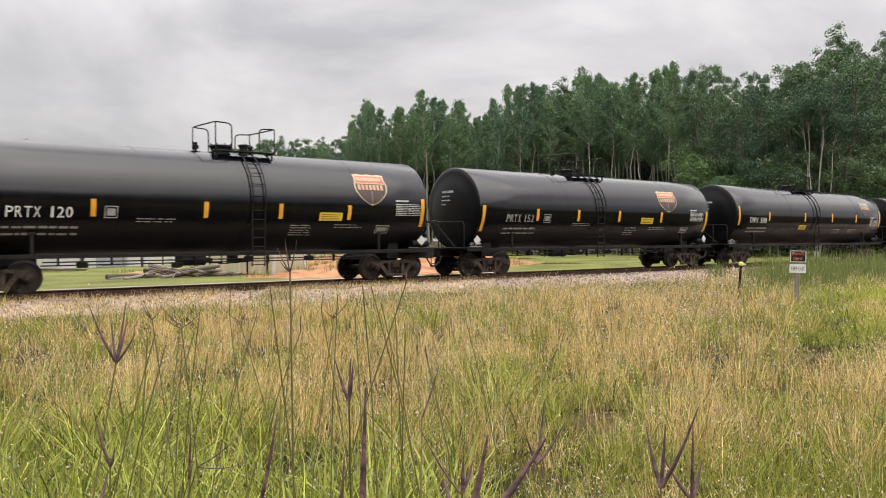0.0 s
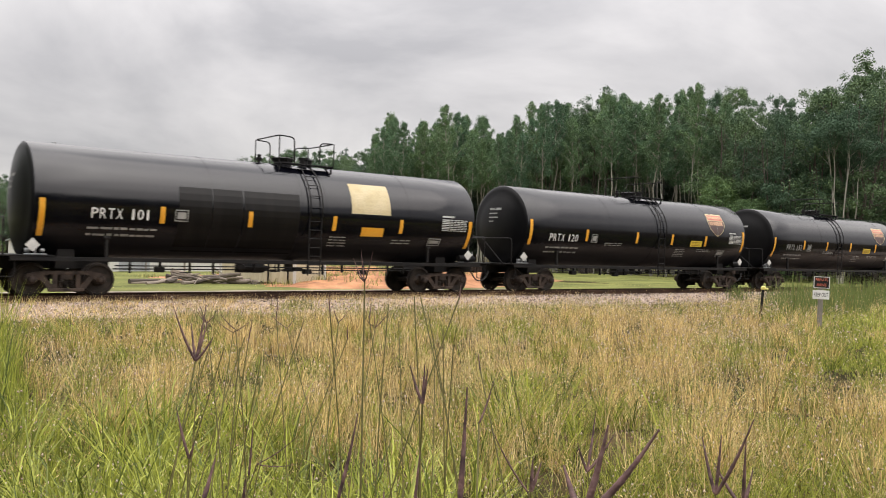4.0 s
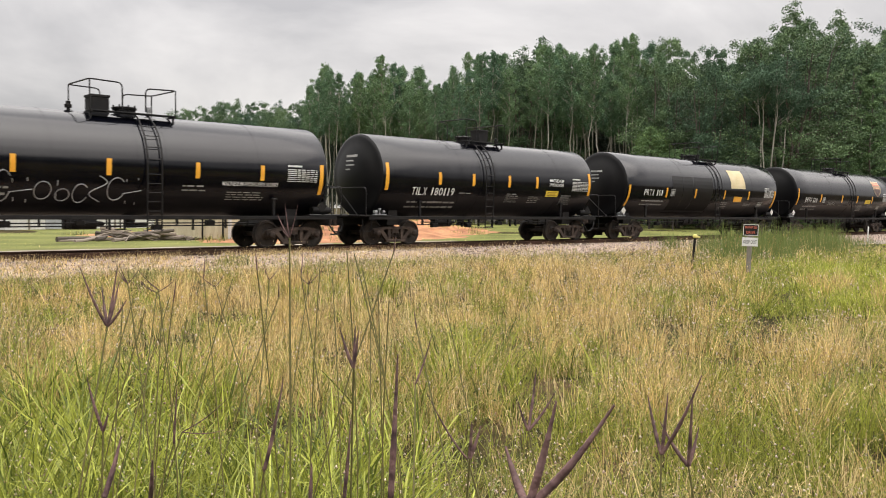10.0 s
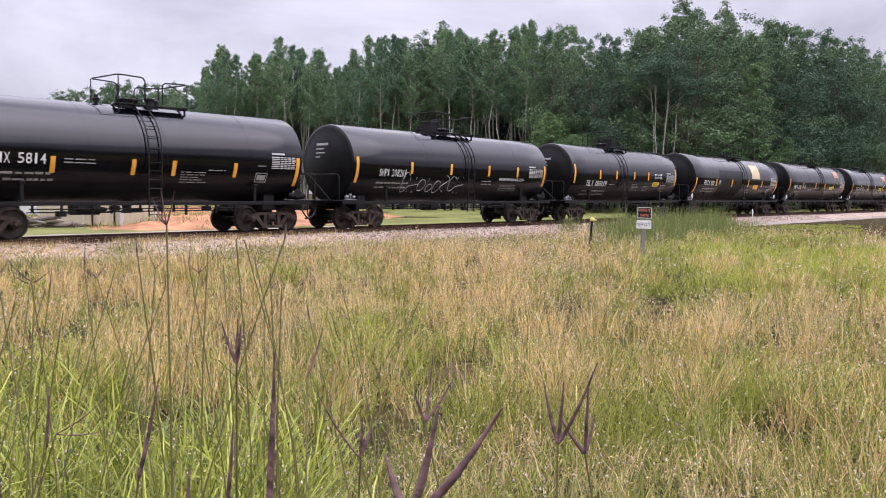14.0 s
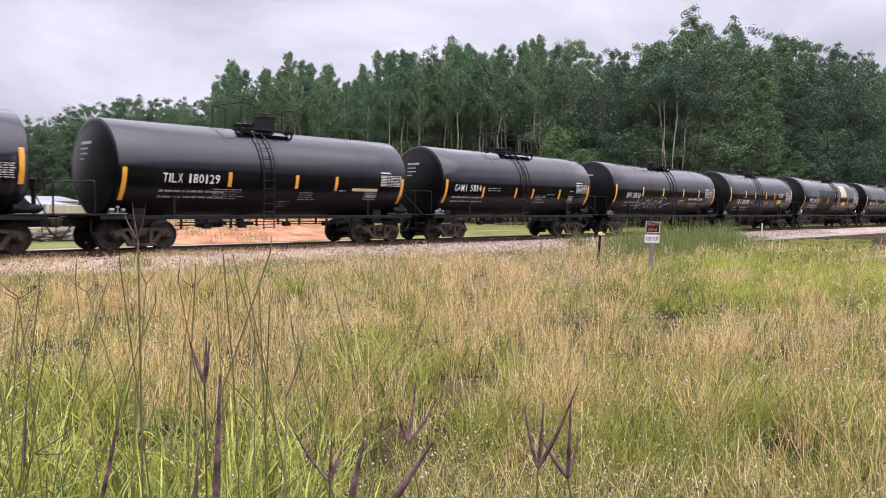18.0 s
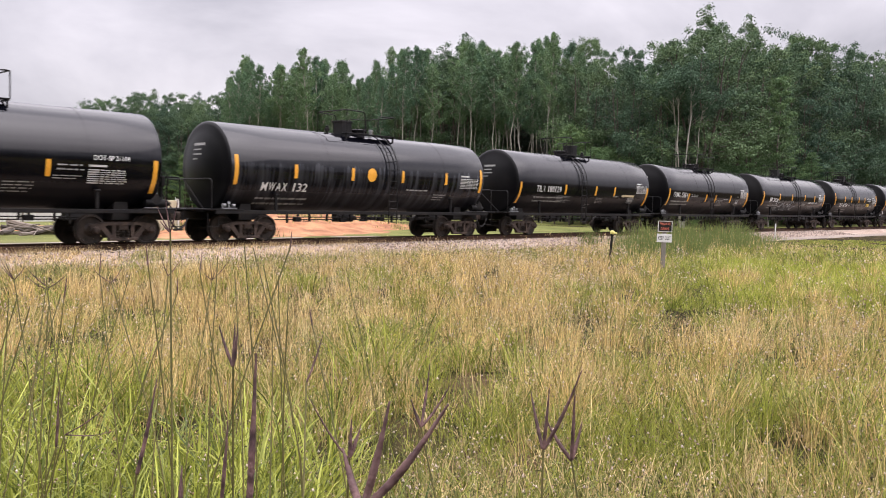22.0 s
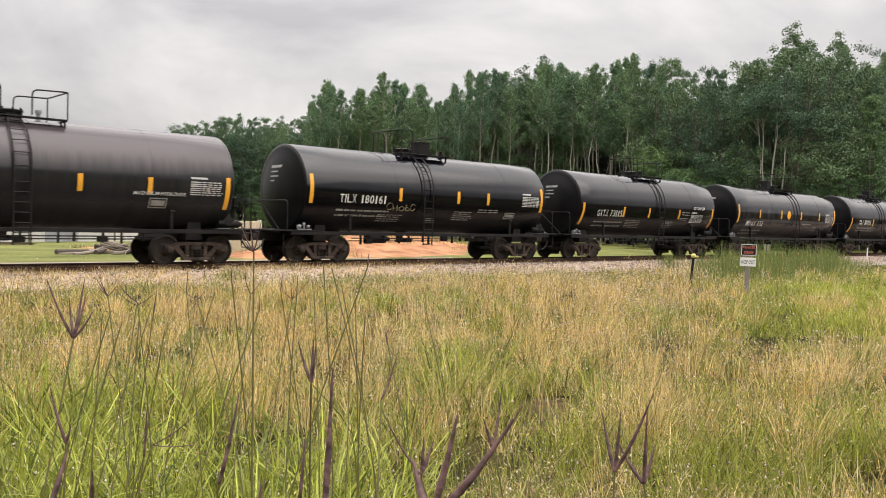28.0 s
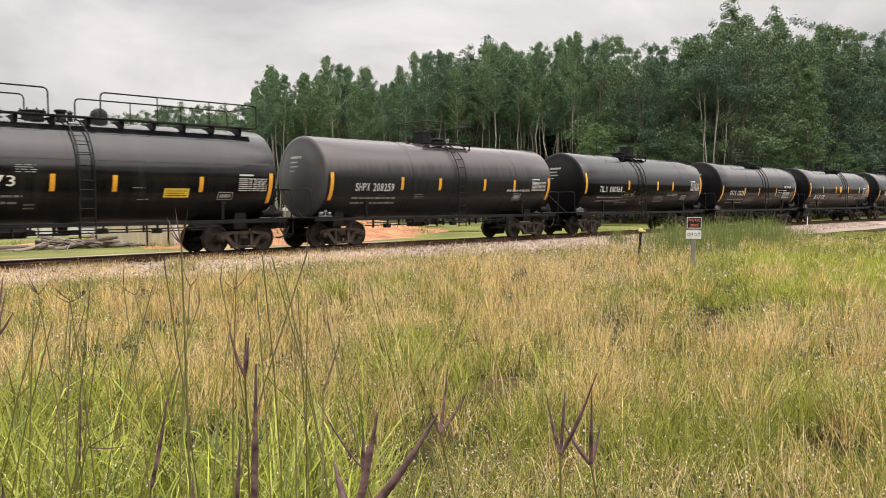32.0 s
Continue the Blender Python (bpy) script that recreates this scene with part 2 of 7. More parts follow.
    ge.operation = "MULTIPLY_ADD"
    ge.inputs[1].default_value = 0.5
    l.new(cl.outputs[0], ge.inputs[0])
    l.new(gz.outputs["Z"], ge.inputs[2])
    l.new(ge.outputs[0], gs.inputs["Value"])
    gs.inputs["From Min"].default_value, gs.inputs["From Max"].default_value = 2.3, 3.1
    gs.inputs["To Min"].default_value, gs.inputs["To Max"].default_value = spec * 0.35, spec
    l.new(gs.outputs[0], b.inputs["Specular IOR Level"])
    b.inputs["Coat Weight"].default_value, b.inputs["Coat Roughness"].default_value = coat, 0.07
    return mat


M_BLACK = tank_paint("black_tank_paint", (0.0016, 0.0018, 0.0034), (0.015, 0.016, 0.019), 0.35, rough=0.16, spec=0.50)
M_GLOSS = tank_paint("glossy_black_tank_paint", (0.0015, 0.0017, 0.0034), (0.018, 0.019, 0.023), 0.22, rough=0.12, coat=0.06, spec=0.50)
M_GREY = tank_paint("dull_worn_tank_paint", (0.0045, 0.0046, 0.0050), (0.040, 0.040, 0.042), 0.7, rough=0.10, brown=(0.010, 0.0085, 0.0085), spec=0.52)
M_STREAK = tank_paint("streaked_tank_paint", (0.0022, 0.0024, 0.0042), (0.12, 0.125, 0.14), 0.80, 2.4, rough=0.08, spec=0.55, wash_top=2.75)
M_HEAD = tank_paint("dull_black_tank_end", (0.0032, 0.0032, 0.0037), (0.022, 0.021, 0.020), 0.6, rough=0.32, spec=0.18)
M_CAPPED = tank_paint("dust_and_reflection_tank_paint", (0.017, 0.0174, 0.0185), (0.003, 0.003, 0.0035), 0.95, 3.0, rough=0.13, spec=0.38, cap=(2.85, (0.052, 0.043, 0.046)))
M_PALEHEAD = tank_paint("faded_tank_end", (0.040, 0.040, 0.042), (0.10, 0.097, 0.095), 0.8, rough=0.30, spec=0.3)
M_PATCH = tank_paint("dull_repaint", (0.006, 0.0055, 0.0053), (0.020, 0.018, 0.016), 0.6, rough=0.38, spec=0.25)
M_FRAME = material("frame_black", (0.0042, 0.0042, 0.0050), 0.55, second=(0.0115, 0.0102, 0.0096), spec=0.2, scale=2.5, fine=45, bump=0.1)
M_TRUCK = material("truck_iron", (0.019, 0.0145, 0.0125), 0.72, second=(0.060, 0.043, 0.034), spec=0.2, scale=5, fine=60, bump=0.3)
M_WHEEL = material("wheel_steel", (0.015, 0.0126, 0.0114), 0.6, second=(0.042, 0.033, 0.027), spec=0.2, scale=4, fine=50, bump=0.15, metal=0.2)
M_STRIPE = material("yellow_reflective_tape", (0.64, 0.288, 0.016), 0.45, second=(0.688, 0.336, 0.032), scale=3, fine=60)
M_WHITE = material("white_stencil_paint", (0.496, 0.496, 0.48), 0.6, second=(0.624, 0.624, 0.608), scale=3, fine=50)
M_TABLE = material("worn_stencil_paint", (0.32, 0.32, 0.304), 0.7, second=(0.496, 0.496, 0.472), scale=3, fine=50)
M_DIM = material("dusty_stencil_paint", (0.176, 0.176, 0.168), 0.7, second=(0.288, 0.288, 0.272), scale=3, fine=50)
M_YELPANEL = material("yellow_panel", (0.6, 0.4, 0.024), 0.5, second=(0.68, 0.48, 0.048), scale=3, fine=40)
M_CREAM = material("cream_panel", (0.44, 0.36, 0.20), 0.6, second=(0.50, 0.42, 0.26), scale=2, fine=30)
M_RED = material("red_panel", (0.4, 0.104, 0.072), 0.5, second=(0.464, 0.152, 0.112), scale=3, fine=30)
M_SHIELD = material("shield_field", (0.04, 0.02, 0.0176), 0.5, second=(0.072, 0.04, 0.036), scale=3, fine=30)
M_ORANGE = material("faded_orange_letters", (0.44, 0.24, 0.128), 0.5, second=(0.52, 0.32, 0.192), scale=3, fine=30)
M_YELSPRAY = material("yellowish_spray_paint", (0.16, 0.136, 0.072), 0.7, second=(0.256, 0.224, 0.128), scale=3, fine=40)
M_GRAFFITI = material("silver_spray_paint", (0.192, 0.192, 0.2), 0.6, second=(0.368, 0.368, 0.368), scale=3, fine=40)
M_RAIL = material("rusty_rail", (0.036, 0.0208, 0.0144), 0.8, spec=0.15, second=(0.088, 0.048, 0.032), scale=3, fine=60, bump=0.2, stretch=(0.4, 1, 1))
M_TIE = material("creosoted_tie", (0.028, 0.0208, 0.016), 0.85, second=(0.072, 0.056, 0.044), scale=4, fine=40, bump=0.4, stretch=(4, 0.5, 1), per_object=0.4)
M_BALLAST = material("grey_ballast", (0.25, 0.18, 0.135), 0.9, second=(0.40, 0.31, 0.25), scale=1.2, fine=14, bump=1.0)
M_STONE = material("ballast_stone", (0.15, 0.118, 0.098), 0.95, spec=0.15, second=(0.50, 0.41, 0.35), scale=3, fine=30, island=0.8, bump=0.3)
M_GRAVEL = material("pale_gravel", (0.2, 0.164, 0.136), 0.95, spec=0.2, second=(0.296, 0.248, 0.212), scale=0.5, fine=18, bump=0.6)
M_GROUND = material("field_soil", (0.020, 0.016, 0.0075), 1.0, spec=0.05, second=(0.085, 0.058, 0.030), third=(0.034, 0.031, 0.0125), scale=1.6, fine=55, bump=1.0)
M_MEADOW = material("mown_meadow", (0.080, 0.088, 0.026), 0.95, spec=0.1, second=(0.17, 0.18, 0.055), scale=0.25, fine=6, bump=0.6)
M_DIRT = material("orange_dirt", (0.1936, 0.0714, 0.0266), 0.95, second=(0.4048, 0.1932, 0.0874), scale=0.7, fine=5, bump=0.8)
M_GREEN = material("green_blades", (0.0472, 0.05853, 0.00944), 0.6, spec=0.25, second=(0.4059, 0.4342, 0.0708), scale=0.4, fine=20, island=0.75, ramp_pos=(0.1, 0.9), trans=0.35)
M_LIME = material("bright_lime_blades", (0.16, 0.20, 0.016), 0.6, spec=0.25, second=(0.52, 0.55, 0.10), scale=0.5, fine=20, island=0.7, ramp_pos=(0.1, 0.9), trans=0.3)
M_UNDER = material("shade_painted_undergrowth", (0.020, 0.026, 0.006), 0.7, spec=0.15, second=(0.17, 0.18, 0.040), scale=0.5, fine=20, island=0.75, ramp_pos=(0.1, 0.95), trans=0.2)
M_BUD = material("dark_flower_buds", (0.05, 0.03, 0.02), 0.8, second=(0.16, 0.10, 0.06), scale=1, fine=20, island=0.9)
M_YELLOWFLOWER = material("yellow_flowers", (0.42, 0.33, 0.02), 0.7, second=(0.70, 0.60, 0.06), scale=1, fine=20, island=0.9, trans=0.2)
M_LUSH = material("lush_blades", (0.040, 0.066, 0.010), 0.5, spec=0.35, second=(0.44, 0.47, 0.08), scale=0.6, fine=20, island=0.85, ramp_pos=(0.05, 0.95), trans=0.3)
M_GOLD = material("dry_blades", (0.15, 0.095, 0.034), 0.7, spec=0.25, second=(0.92, 0.68, 0.29), scale=0.4, fine=20, island=0.8, ramp_pos=(0.1, 0.9), trans=0.3)
M_STRAW = material("pale_straw", (0.30, 0.20, 0.09), 0.7, spec=0.25, second=(0.94, 0.75, 0.40), scale=0.4, fine=20, island=0.8, ramp_pos=(0.1, 0.9), trans=0.3)
M_TALL = material("tall_green_blades", (0.0782, 0.115, 0.0276), 0.6, spec=0.25, second=(0.19, 0.225, 0.07), scale=0.3, fine=20, island=0.7, ramp_pos=(0.1, 0.9), trans=0.3)
M_LITTER = material("dead_litter", (0.104, 0.068, 0.032), 0.8, spec=0.2, second=(0.288, 0.2, 0.104), scale=1, fine=20, island=0.8, ramp_pos=(0.1, 0.9))
M_FORB = material("grey_green_stems", (0.060, 0.075, 0.030), 0.7, spec=0.2, second=(0.44, 0.42, 0.15), scale=0.6, fine=20, island=0.8, ramp_pos=(0.1, 0.9), trans=0.2)
M_WEED = material("weed_leaves", (0.035, 0.050, 0.016), 0.7, spec=0.2, second=(0.30, 0.33, 0.11), scale=0.6, fine=20, island=0.8, ramp_pos=(0.1, 0.9), trans=0.2)
M_FLOWER = material("faded_pink_flowers", (0.34, 0.22, 0.18), 0.7, spec=0.2, second=(0.82, 0.70, 0.62), scale=1, fine=20, island=0.9, ramp_pos=(0.15, 0.85), trans=0.2)
M_SEED = material("purple_seed_heads", (0.045, 0.022, 0.024), 0.8, second=(0.165, 0.092, 0.085), scale=60, fine=90, bump=0.3)
M_STEM = material("green_stalk", (0.0816, 0.092, 0.024), 0.6, second=(0.1632, 0.128, 0.048), scale=5, fine=40, island=0.6)
M_LEAF_A = material("aspen_leaves", (0.045, 0.090, 0.050), 0.7, spec=0.2, second=(0.165, 0.265, 0.135), scale=0.25, fine=6, island=0.42, ramp_pos=(0.2, 0.85), trans=0.12, tint=((0.72, 0.80, 0.88), (1.25, 1.18, 1.0)))
M_LEAF_D = material("sapling_leaves", (0.060, 0.115, 0.050), 0.7, spec=0.2, second=(0.19, 0.27, 0.11), scale=0.25, fine=6, island=0.65, ramp_pos=(0.2, 0.85), trans=0.28, tint=((0.7, 0.8, 0.9), (1.1, 1.1, 0.9)))
M_LEAF_B = material("broad_leaves", (0.028, 0.058, 0.036), 0.7, spec=0.2, second=(0.125, 0.195, 0.105), scale=0.25, fine=6, island=0.38, ramp_pos=(0.2, 0.85), trans=0.12, tint=((0.70, 0.80, 0.90), (1.40, 1.30, 1.04)))
M_LEAF_C = material("pine_needles", (0.0128, 0.0288, 0.016), 0.6, second=(0.036, 0.06, 0.0304), scale=0.3, fine=8, island=0.6, trans=0.1)
M_BARK = material("pale_aspen_bark", (0.1632, 0.1536, 0.1296), 0.8, second=(0.3456, 0.3264, 0.2784), scale=1.2, fine=14, bump=0.3, stretch=(1, 1, 0.4))
M_DARKBARK = material("brown_bark", (0.048, 0.0384, 0.0304), 0.9, second=(0.104, 0.084, 0.068), scale=1.5, fine=14, bump=0.5, stretch=(1, 1, 0.3))
M_WALLWHITE = material("white_siding", (0.42, 0.415, 0.39), 0.6, second=(0.50, 0.495, 0.47), scale=0.6, fine=8, stretch=(8, 8, 0.3))
M_WALLCREAM = material("cream_siding", (0.368, 0.32, 0.216), 0.6, second=(0.44, 0.392, 0.272), scale=0.6, fine=8, stretch=(8, 8, 0.3))
M_ROOFTEAL = material("pale_green_metal_roof", (0.20, 0.34, 0.31), 0.6, spec=0.2, second=(0.26, 0.40, 0.36), scale=1, fine=10)
M_ROOFGREY = material("grey_metal_roof", (0.24, 0.256, 0.272), 0.45, second=(0.304, 0.32, 0.336), scale=1, fine=10, metal=0.2)
M_DEADWOOD = material("grey_dead_wood", (0.06, 0.048, 0.0384), 0.9, second=(0.2, 0.164, 0.132), scale=1.5, fine=18, bump=0.5, per_object=0.6)
M_WOOD = material("weathered_wood", (0.128, 0.112, 0.096), 0.85, second=(0.24, 0.216, 0.184), scale=4, fine=50, bump=0.4, stretch=(1, 1, 0.15))
M_SIGNBLACK = material("black_sign_face", (0.0096, 0.0088, 0.0088), 0.75, spec=0.12, second=(0.024, 0.0224, 0.0216), scale=4, fine=60)
M_SIGNRED = material("red_lettering", (0.496, 0.104, 0.056), 0.5, second=(0.576, 0.16, 0.096), scale=8, fine=60)
M_YELLOWCAP = material("yellow_plastic", (0.576, 0.496, 0.128), 0.45, second=(0.64, 0.56, 0.192), scale=8, fine=60)
M_CHROME = material("dull_aluminium", (0.20, 0.205, 0.21), 0.45, second=(0.34, 0.345, 0.35), scale=6, fine=40, metal=0.7)
M_RUBBER = material("black_rubber", (0.0096, 0.0096, 0.0096), 0.7, second=(0.024, 0.024, 0.024), scale=6, fine=50)


# ---- builders ----
def part(name, bm, mat, parent=None, label="", m=None):
    """Links a bmesh as one mesh object under a thing or a part."""
    me = bpy.data.meshes.new(name)
    bm.to_mesh(me)
    bm.free()
    me.materials.append(mat)
    ob = new(name, me)
    if parent is not None:
        ob.parent = parent
    if m is not None:
        ob.matrix_basis = m
    if label:
        tagged(ob, label)
    return ob


def same_part(name, me, parent, m):
    """One more object on a mesh that is already there."""
    ob = new(name, me)
    ob.parent = parent
    ob.matrix_basis = m
    return ob


def raw(name, verts, tris, mats, parent=None, index=None):
    """A mesh object from arrays; tris n x 3."""
    me = bpy.data.meshes.new(name)
    verts, tris = np.asarray(verts, np.float32), np.asarray(tris, np.int32)
    me.vertices.add(len(verts))
    me.vertices.foreach_set("co", verts.ravel())
    me.loops.add(tris.size)
    me.loops.foreach_set("vertex_index", tris.ravel())
    me.polygons.add(len(tris))
    me.polygons.foreach_set("loop_start", np.arange(0, tris.size, 3, dtype=np.int32))
    me.polygons.foreach_set("loop_total", np.full(len(tris), 3, dtype=np.int32))
    for mt in mats:
        me.materials.append(mt)
    if index is not None:
        me.polygons.foreach_set("material_index", np.asarray(index, np.int32))
    me.update(calc_edges=True)
    ob = new(name, me)
    if parent is not None:
        ob.parent = parent
    return ob


def smooth(ob, angle=40):
    me = ob.data
    me.polygons.foreach_set("use_smooth", [True] * len(me.polygons))
    me.set_sharp_from_angle(angle=radians(angle))
    return ob


def box(bm, x0, x1, y0, y1, z0, z1, bev=0.0):
    vs = [bm.verts.new((x, y, z)) for x in (x0, x1) for y in (y0, y1) for z in (z0, z1)]
    fs = [bm.faces.new([vs[i] for i in f]) for f in ((0, 1, 3, 2), (4, 6, 7, 5), (0, 4, 5, 1), (2, 3, 7, 6), (0, 2, 6, 4), (1, 5, 7, 3))]
    if bev:
        es = list({e for f in fs for e in f.edges})
        bmesh.ops.bevel(bm, geom=es, offset=bev, segments=1, affect="EDGES")


def tube(bm, pts, r, n=6, close=True):
    """A round bar along points."""
    pts = [Vector(p) for p in pts]
    rings = []
    up = None
    for i, p in enumerate(pts):
        d = ((pts[i] - pts[i - 1]).normalized() if i else Vector()) + ((pts[i + 1] - pts[i]).normalized() if i < len(pts) - 1 else Vector())
        d.normalize()
        if up is None:
            up = d.orthogonal().normalized()
        up = (up - d * up.dot(d)).normalized()
        sd = d.cross(up)
        rr = r[i] if isinstance(r, (list, tuple)) else r
        rings.append([bm.verts.new(p + (up * math.cos(a) + sd * math.sin(a)) * rr) for a in (2 * math.pi * k / n for k in range(n))])
    for a, b in zip(rings, rings[1:]):
        for k in range(n):
            bm.faces.new((a[k], a[(k + 1) % n], b[(k + 1) % n], b[k]))
    if close:
        bm.faces.new(rings[0][::-1])
        bm.faces.new(rings[-1])


def bend(pts, r=0.12, n=4):
    """Points of a path with its corners rounded."""
    pts = [Vector(p) for p in pts]
    out = [pts[0]]
    for a, b, c in zip(pts, pts[1:], pts[2:]):
        p, q = b + (a - b).normalized() * r, b + (c - b).normalized() * r
        for k in range(n + 1):
            t = k / n
            out.append(p * (1 - t) ** 2 + b * 2 * t * (1 - t) + q * t * t)
    out.append(pts[-1])
    return out


def lathe(bm, profile, axis="x", n=32, at=(0, 0, 0)):
    """A turned body from (along, radius) pairs."""
    at = Vector(at)
    rings = []
    for u, r in profile:
        ring = []
        for k in range(n if r > 1e-5 else 1):
            a = 2 * math.pi * k / n
            c, s = r * math.cos(a), r * math.sin(a)
            v = (u, c, s) if axis == "x" else (s, u, c) if axis == "y" else (c, s, u)
            ring.append(bm.verts.new(at + Vector(v)))
        rings.append(ring)
    for a, b in zip(rings, rings[1:]):
        for k in range(n):
            f = [a[k % len(a)], a[(k + 1) % len(a)], b[(k + 1) % len(b)], b[k % len(b)]]
            f = list(dict.fromkeys(f))
            if len(f) > 2:
                bm.faces.new(f)
    for ring, flip in ((rings[0], True), (rings[-1], False)):
        if len(ring) > 2:
            bm.faces.new(ring[::-1] if flip else ring)


def prism(bm, outline, y0, y1):
    """An outline in x, z drawn out along y."""
    a = [bm.verts.new((x, y0, z)) for x, z in outline]
    b = [bm.verts.new((x, y1, z)) for x, z in outline]
    bm.faces.new(a)
    bm.faces.new(b[::-1])
    for k in range(len(a)):
        bm.faces.new((a[k - 1], b[k - 1], b[k], a[k]))


_glyphs = {}


def lettering(body):
    """Flat vertices and faces of words in the built-in font, in a box of its own width and height."""
    if body not in _glyphs:
        cu = bpy.data.curves.new("letters", "FONT")
        cu.body, cu.size, cu.fill_mode, cu.resolution_u = body, 1.0, "FRONT", 3
        cu.offset = 0.006
        ob = new("letters", cu)
        me = ob.evaluated_get(bpy.context.evaluated_depsgraph_get()).to_mesh()
        vs = [(v.co.x, v.co.y) for v in me.vertices]
        fs = [tuple(p.vertices) for p in me.polygons]
        ob.to_mesh_clear()
        bpy.data.objects.remove(ob)
        bpy.data.curves.remove(cu)
        x0, x1 = min(v[0] for v in vs), max(v[0] for v in vs)
        y0, y1 = min(v[1] for v in vs), max(v[1] for v in vs)
        _glyphs[body] = ([((x - x0) / (x1 - x0), (y - y0) / (y1 - y0)) for x, y in vs], fs)
    return _glyphs[body]


bpy.context.view_layer.update()

# ---- ground, track ----
TRACK_Y = 25.62          # middle of the track; the rail tops are z = 0


def ground_z(x, y):
    """Height of the open ground: a slight swell under the camera, flat towards the track."""
    x, y = np.asarray(x, float), np.asarray(y, float)
    r = np.hypot(x, y)
    near = np.clip(1 - r / 14, 0, 1)
    bumps = 0.05 * np.sin(x * 0.55 + 1.3) * np.cos(y * 0.48) + 0.03 * np.sin(x * 1.7 + y * 1.1)
    return -0.42 + 0.10 * near + bumps * np.clip((21.5 - y) / 4, 0, 1) * (r < 60)


def sheet(name, xs, ys, zf, mat):
    gx, gy = np.meshgrid(xs, ys)
    v = np.stack([gx, gy, zf(gx, gy)], -1).reshape(-1, 3)
    w = len(xs)
    i = (np.arange(len(ys) - 1)[:, None] * w + np.arange(w - 1)).ravel()
    t = np.concatenate([np.stack([i, i + 1, i + w + 1], 1), np.stack([i, i + w + 1, i + w], 1)])
    return smooth(raw(name, v, t, [mat]))


far = [-1500, -600, -250, -120, -70, -45]
ground = sheet("ground", np.array(far + list(np.arange(-30, 70, 1.0)) + [75, 85, 100, 130, 180, 300, 700, 1500.0]),
               np.array(far + list(np.arange(-30, 70, 1.0)) + [75, 85, 100, 130, 180, 300, 700, 1500.0]), ground_z, M_GROUND)
tagged(ground, "uneven weedy field soil under tall grass", "ground", kind="structure")

meadow = sheet("meadow", np.arange(-60, 161, 4.0), np.arange(29.6, 150, 3.0),
               lambda x, y: -0.40 + 0.03 * np.sin(x * 0.3) * np.cos(y * 0.21), M_MEADOW)
tagged(meadow, "short mown grass beyond the railway track", "meadow", kind="structure")

# ballast bed: a trapezium with a rough surface
bx = np.arange(-60, 190, 0.8)
prof_y = np.array([-4.3, -3.4, -2.6, -2.0, -1.5, -0.7, 0.0, 0.7, 1.5, 2.0, 2.6, 3.4, 4.3])
prof_z = np.array([-0.47, -0.40, -0.28, -0.185, -0.17, -0.20, -0.20, -0.20, -0.17, -0.185, -0.28, -0.38, -0.47])
ballast = sheet("ballast_bed", bx, TRACK_Y + prof_y,
                lambda x, y: np.interp(y - TRACK_Y, prof_y, prof_z) + 0.015 * np.sin(x * 5.1 + y * 3) * np.cos(x * 2.3 - y), M_BALLAST)
tagged(ballast, "grey crushed stone ballast under the railway track", "ballast", kind="structure")

rng = np.random.default_rng(5)
# loose stones on the shoulder
n_st = 16000
sx, so = rng.uniform(2, 75, n_st), rng.uniform(-3.9, -0.9, n_st)
covered = (sx < 20) & (so < -1.7) & (rng.uniform(0, 1, n_st) < 0.75)
sx, so = sx[~covered], so[~covered]
n_st = len(sx)
sz = np.interp(so, prof_y, prof_z)
octa = np.array([[1, 0, 0], [-1, 0, 0], [0, 1, 0], [0, -1, 0], [0, 0, 1], [0, 0, -1]], float)
octf = np.array([[0, 2, 4], [2, 1, 4], [1, 3, 4], [3, 0, 4], [2, 0, 5], [1, 2, 5], [3, 1, 5], [0, 3, 5]])
sv = octa[None] * rng.uniform(0.6, 1.3, (n_st, 6, 1)) * rng.uniform(0.02, 0.05, (n_st, 1, 1)) * np.array([1, 1, 0.8])
ca, sb = np.cos(rng.uniform(0, 6.3, n_st)), np.sin(rng.uniform(0, 6.3, n_st))
sv = np.stack([sv[..., 0] * ca[:, None] - sv[..., 1] * sb[:, None], sv[..., 0] * sb[:, None] + sv[..., 1] * ca[:, None], sv[..., 2]], -1)
sv += np.stack([sx, TRACK_Y + so, sz + 0.012], -1)[:, None]
stones = raw("ballast_stones", sv.reshape(-1, 3), (octf[None] + 6 * np.arange(n_st)[:, None, None]).reshape(-1, 3), [M_STONE])
tagged(stones, "loose grey ballast stones on the track shoulder", "stones", kind="stuff")

track = tagged(new("railway_track"), "rusty steel rails on dark creosoted timber ties", "railway track", kind="structure")
track.location = (0, TRACK_Y, 0)
rail_out = [(-0.07, -0.17), (0.07, -0.17), (0.07, -0.155), (0.012, -0.14), (0.010, -0.045), (0.036, -0.035), (0.036, -0.006), (0.028, 0.0),
            (-0.028, 0.0), (-0.036, -0.006), (-0.036, -0.035), (-0.010, -0.045), (-0.012, -0.14), (-0.07, -0.155)]
for side in (-1, 1):
    bm = bmesh.new()
    a = [bm.verts.new((-60, side * 0.753 + y, z)) for y, z in rail_out]
    b = [bm.verts.new((190, side * 0.753 + y, z)) for y, z in rail_out]
    for k in range(len(a)):
        bm.faces.new((a[k - 1], b[k - 1], b[k], a[k]))
    part("rail", bm, M_RAIL, track)

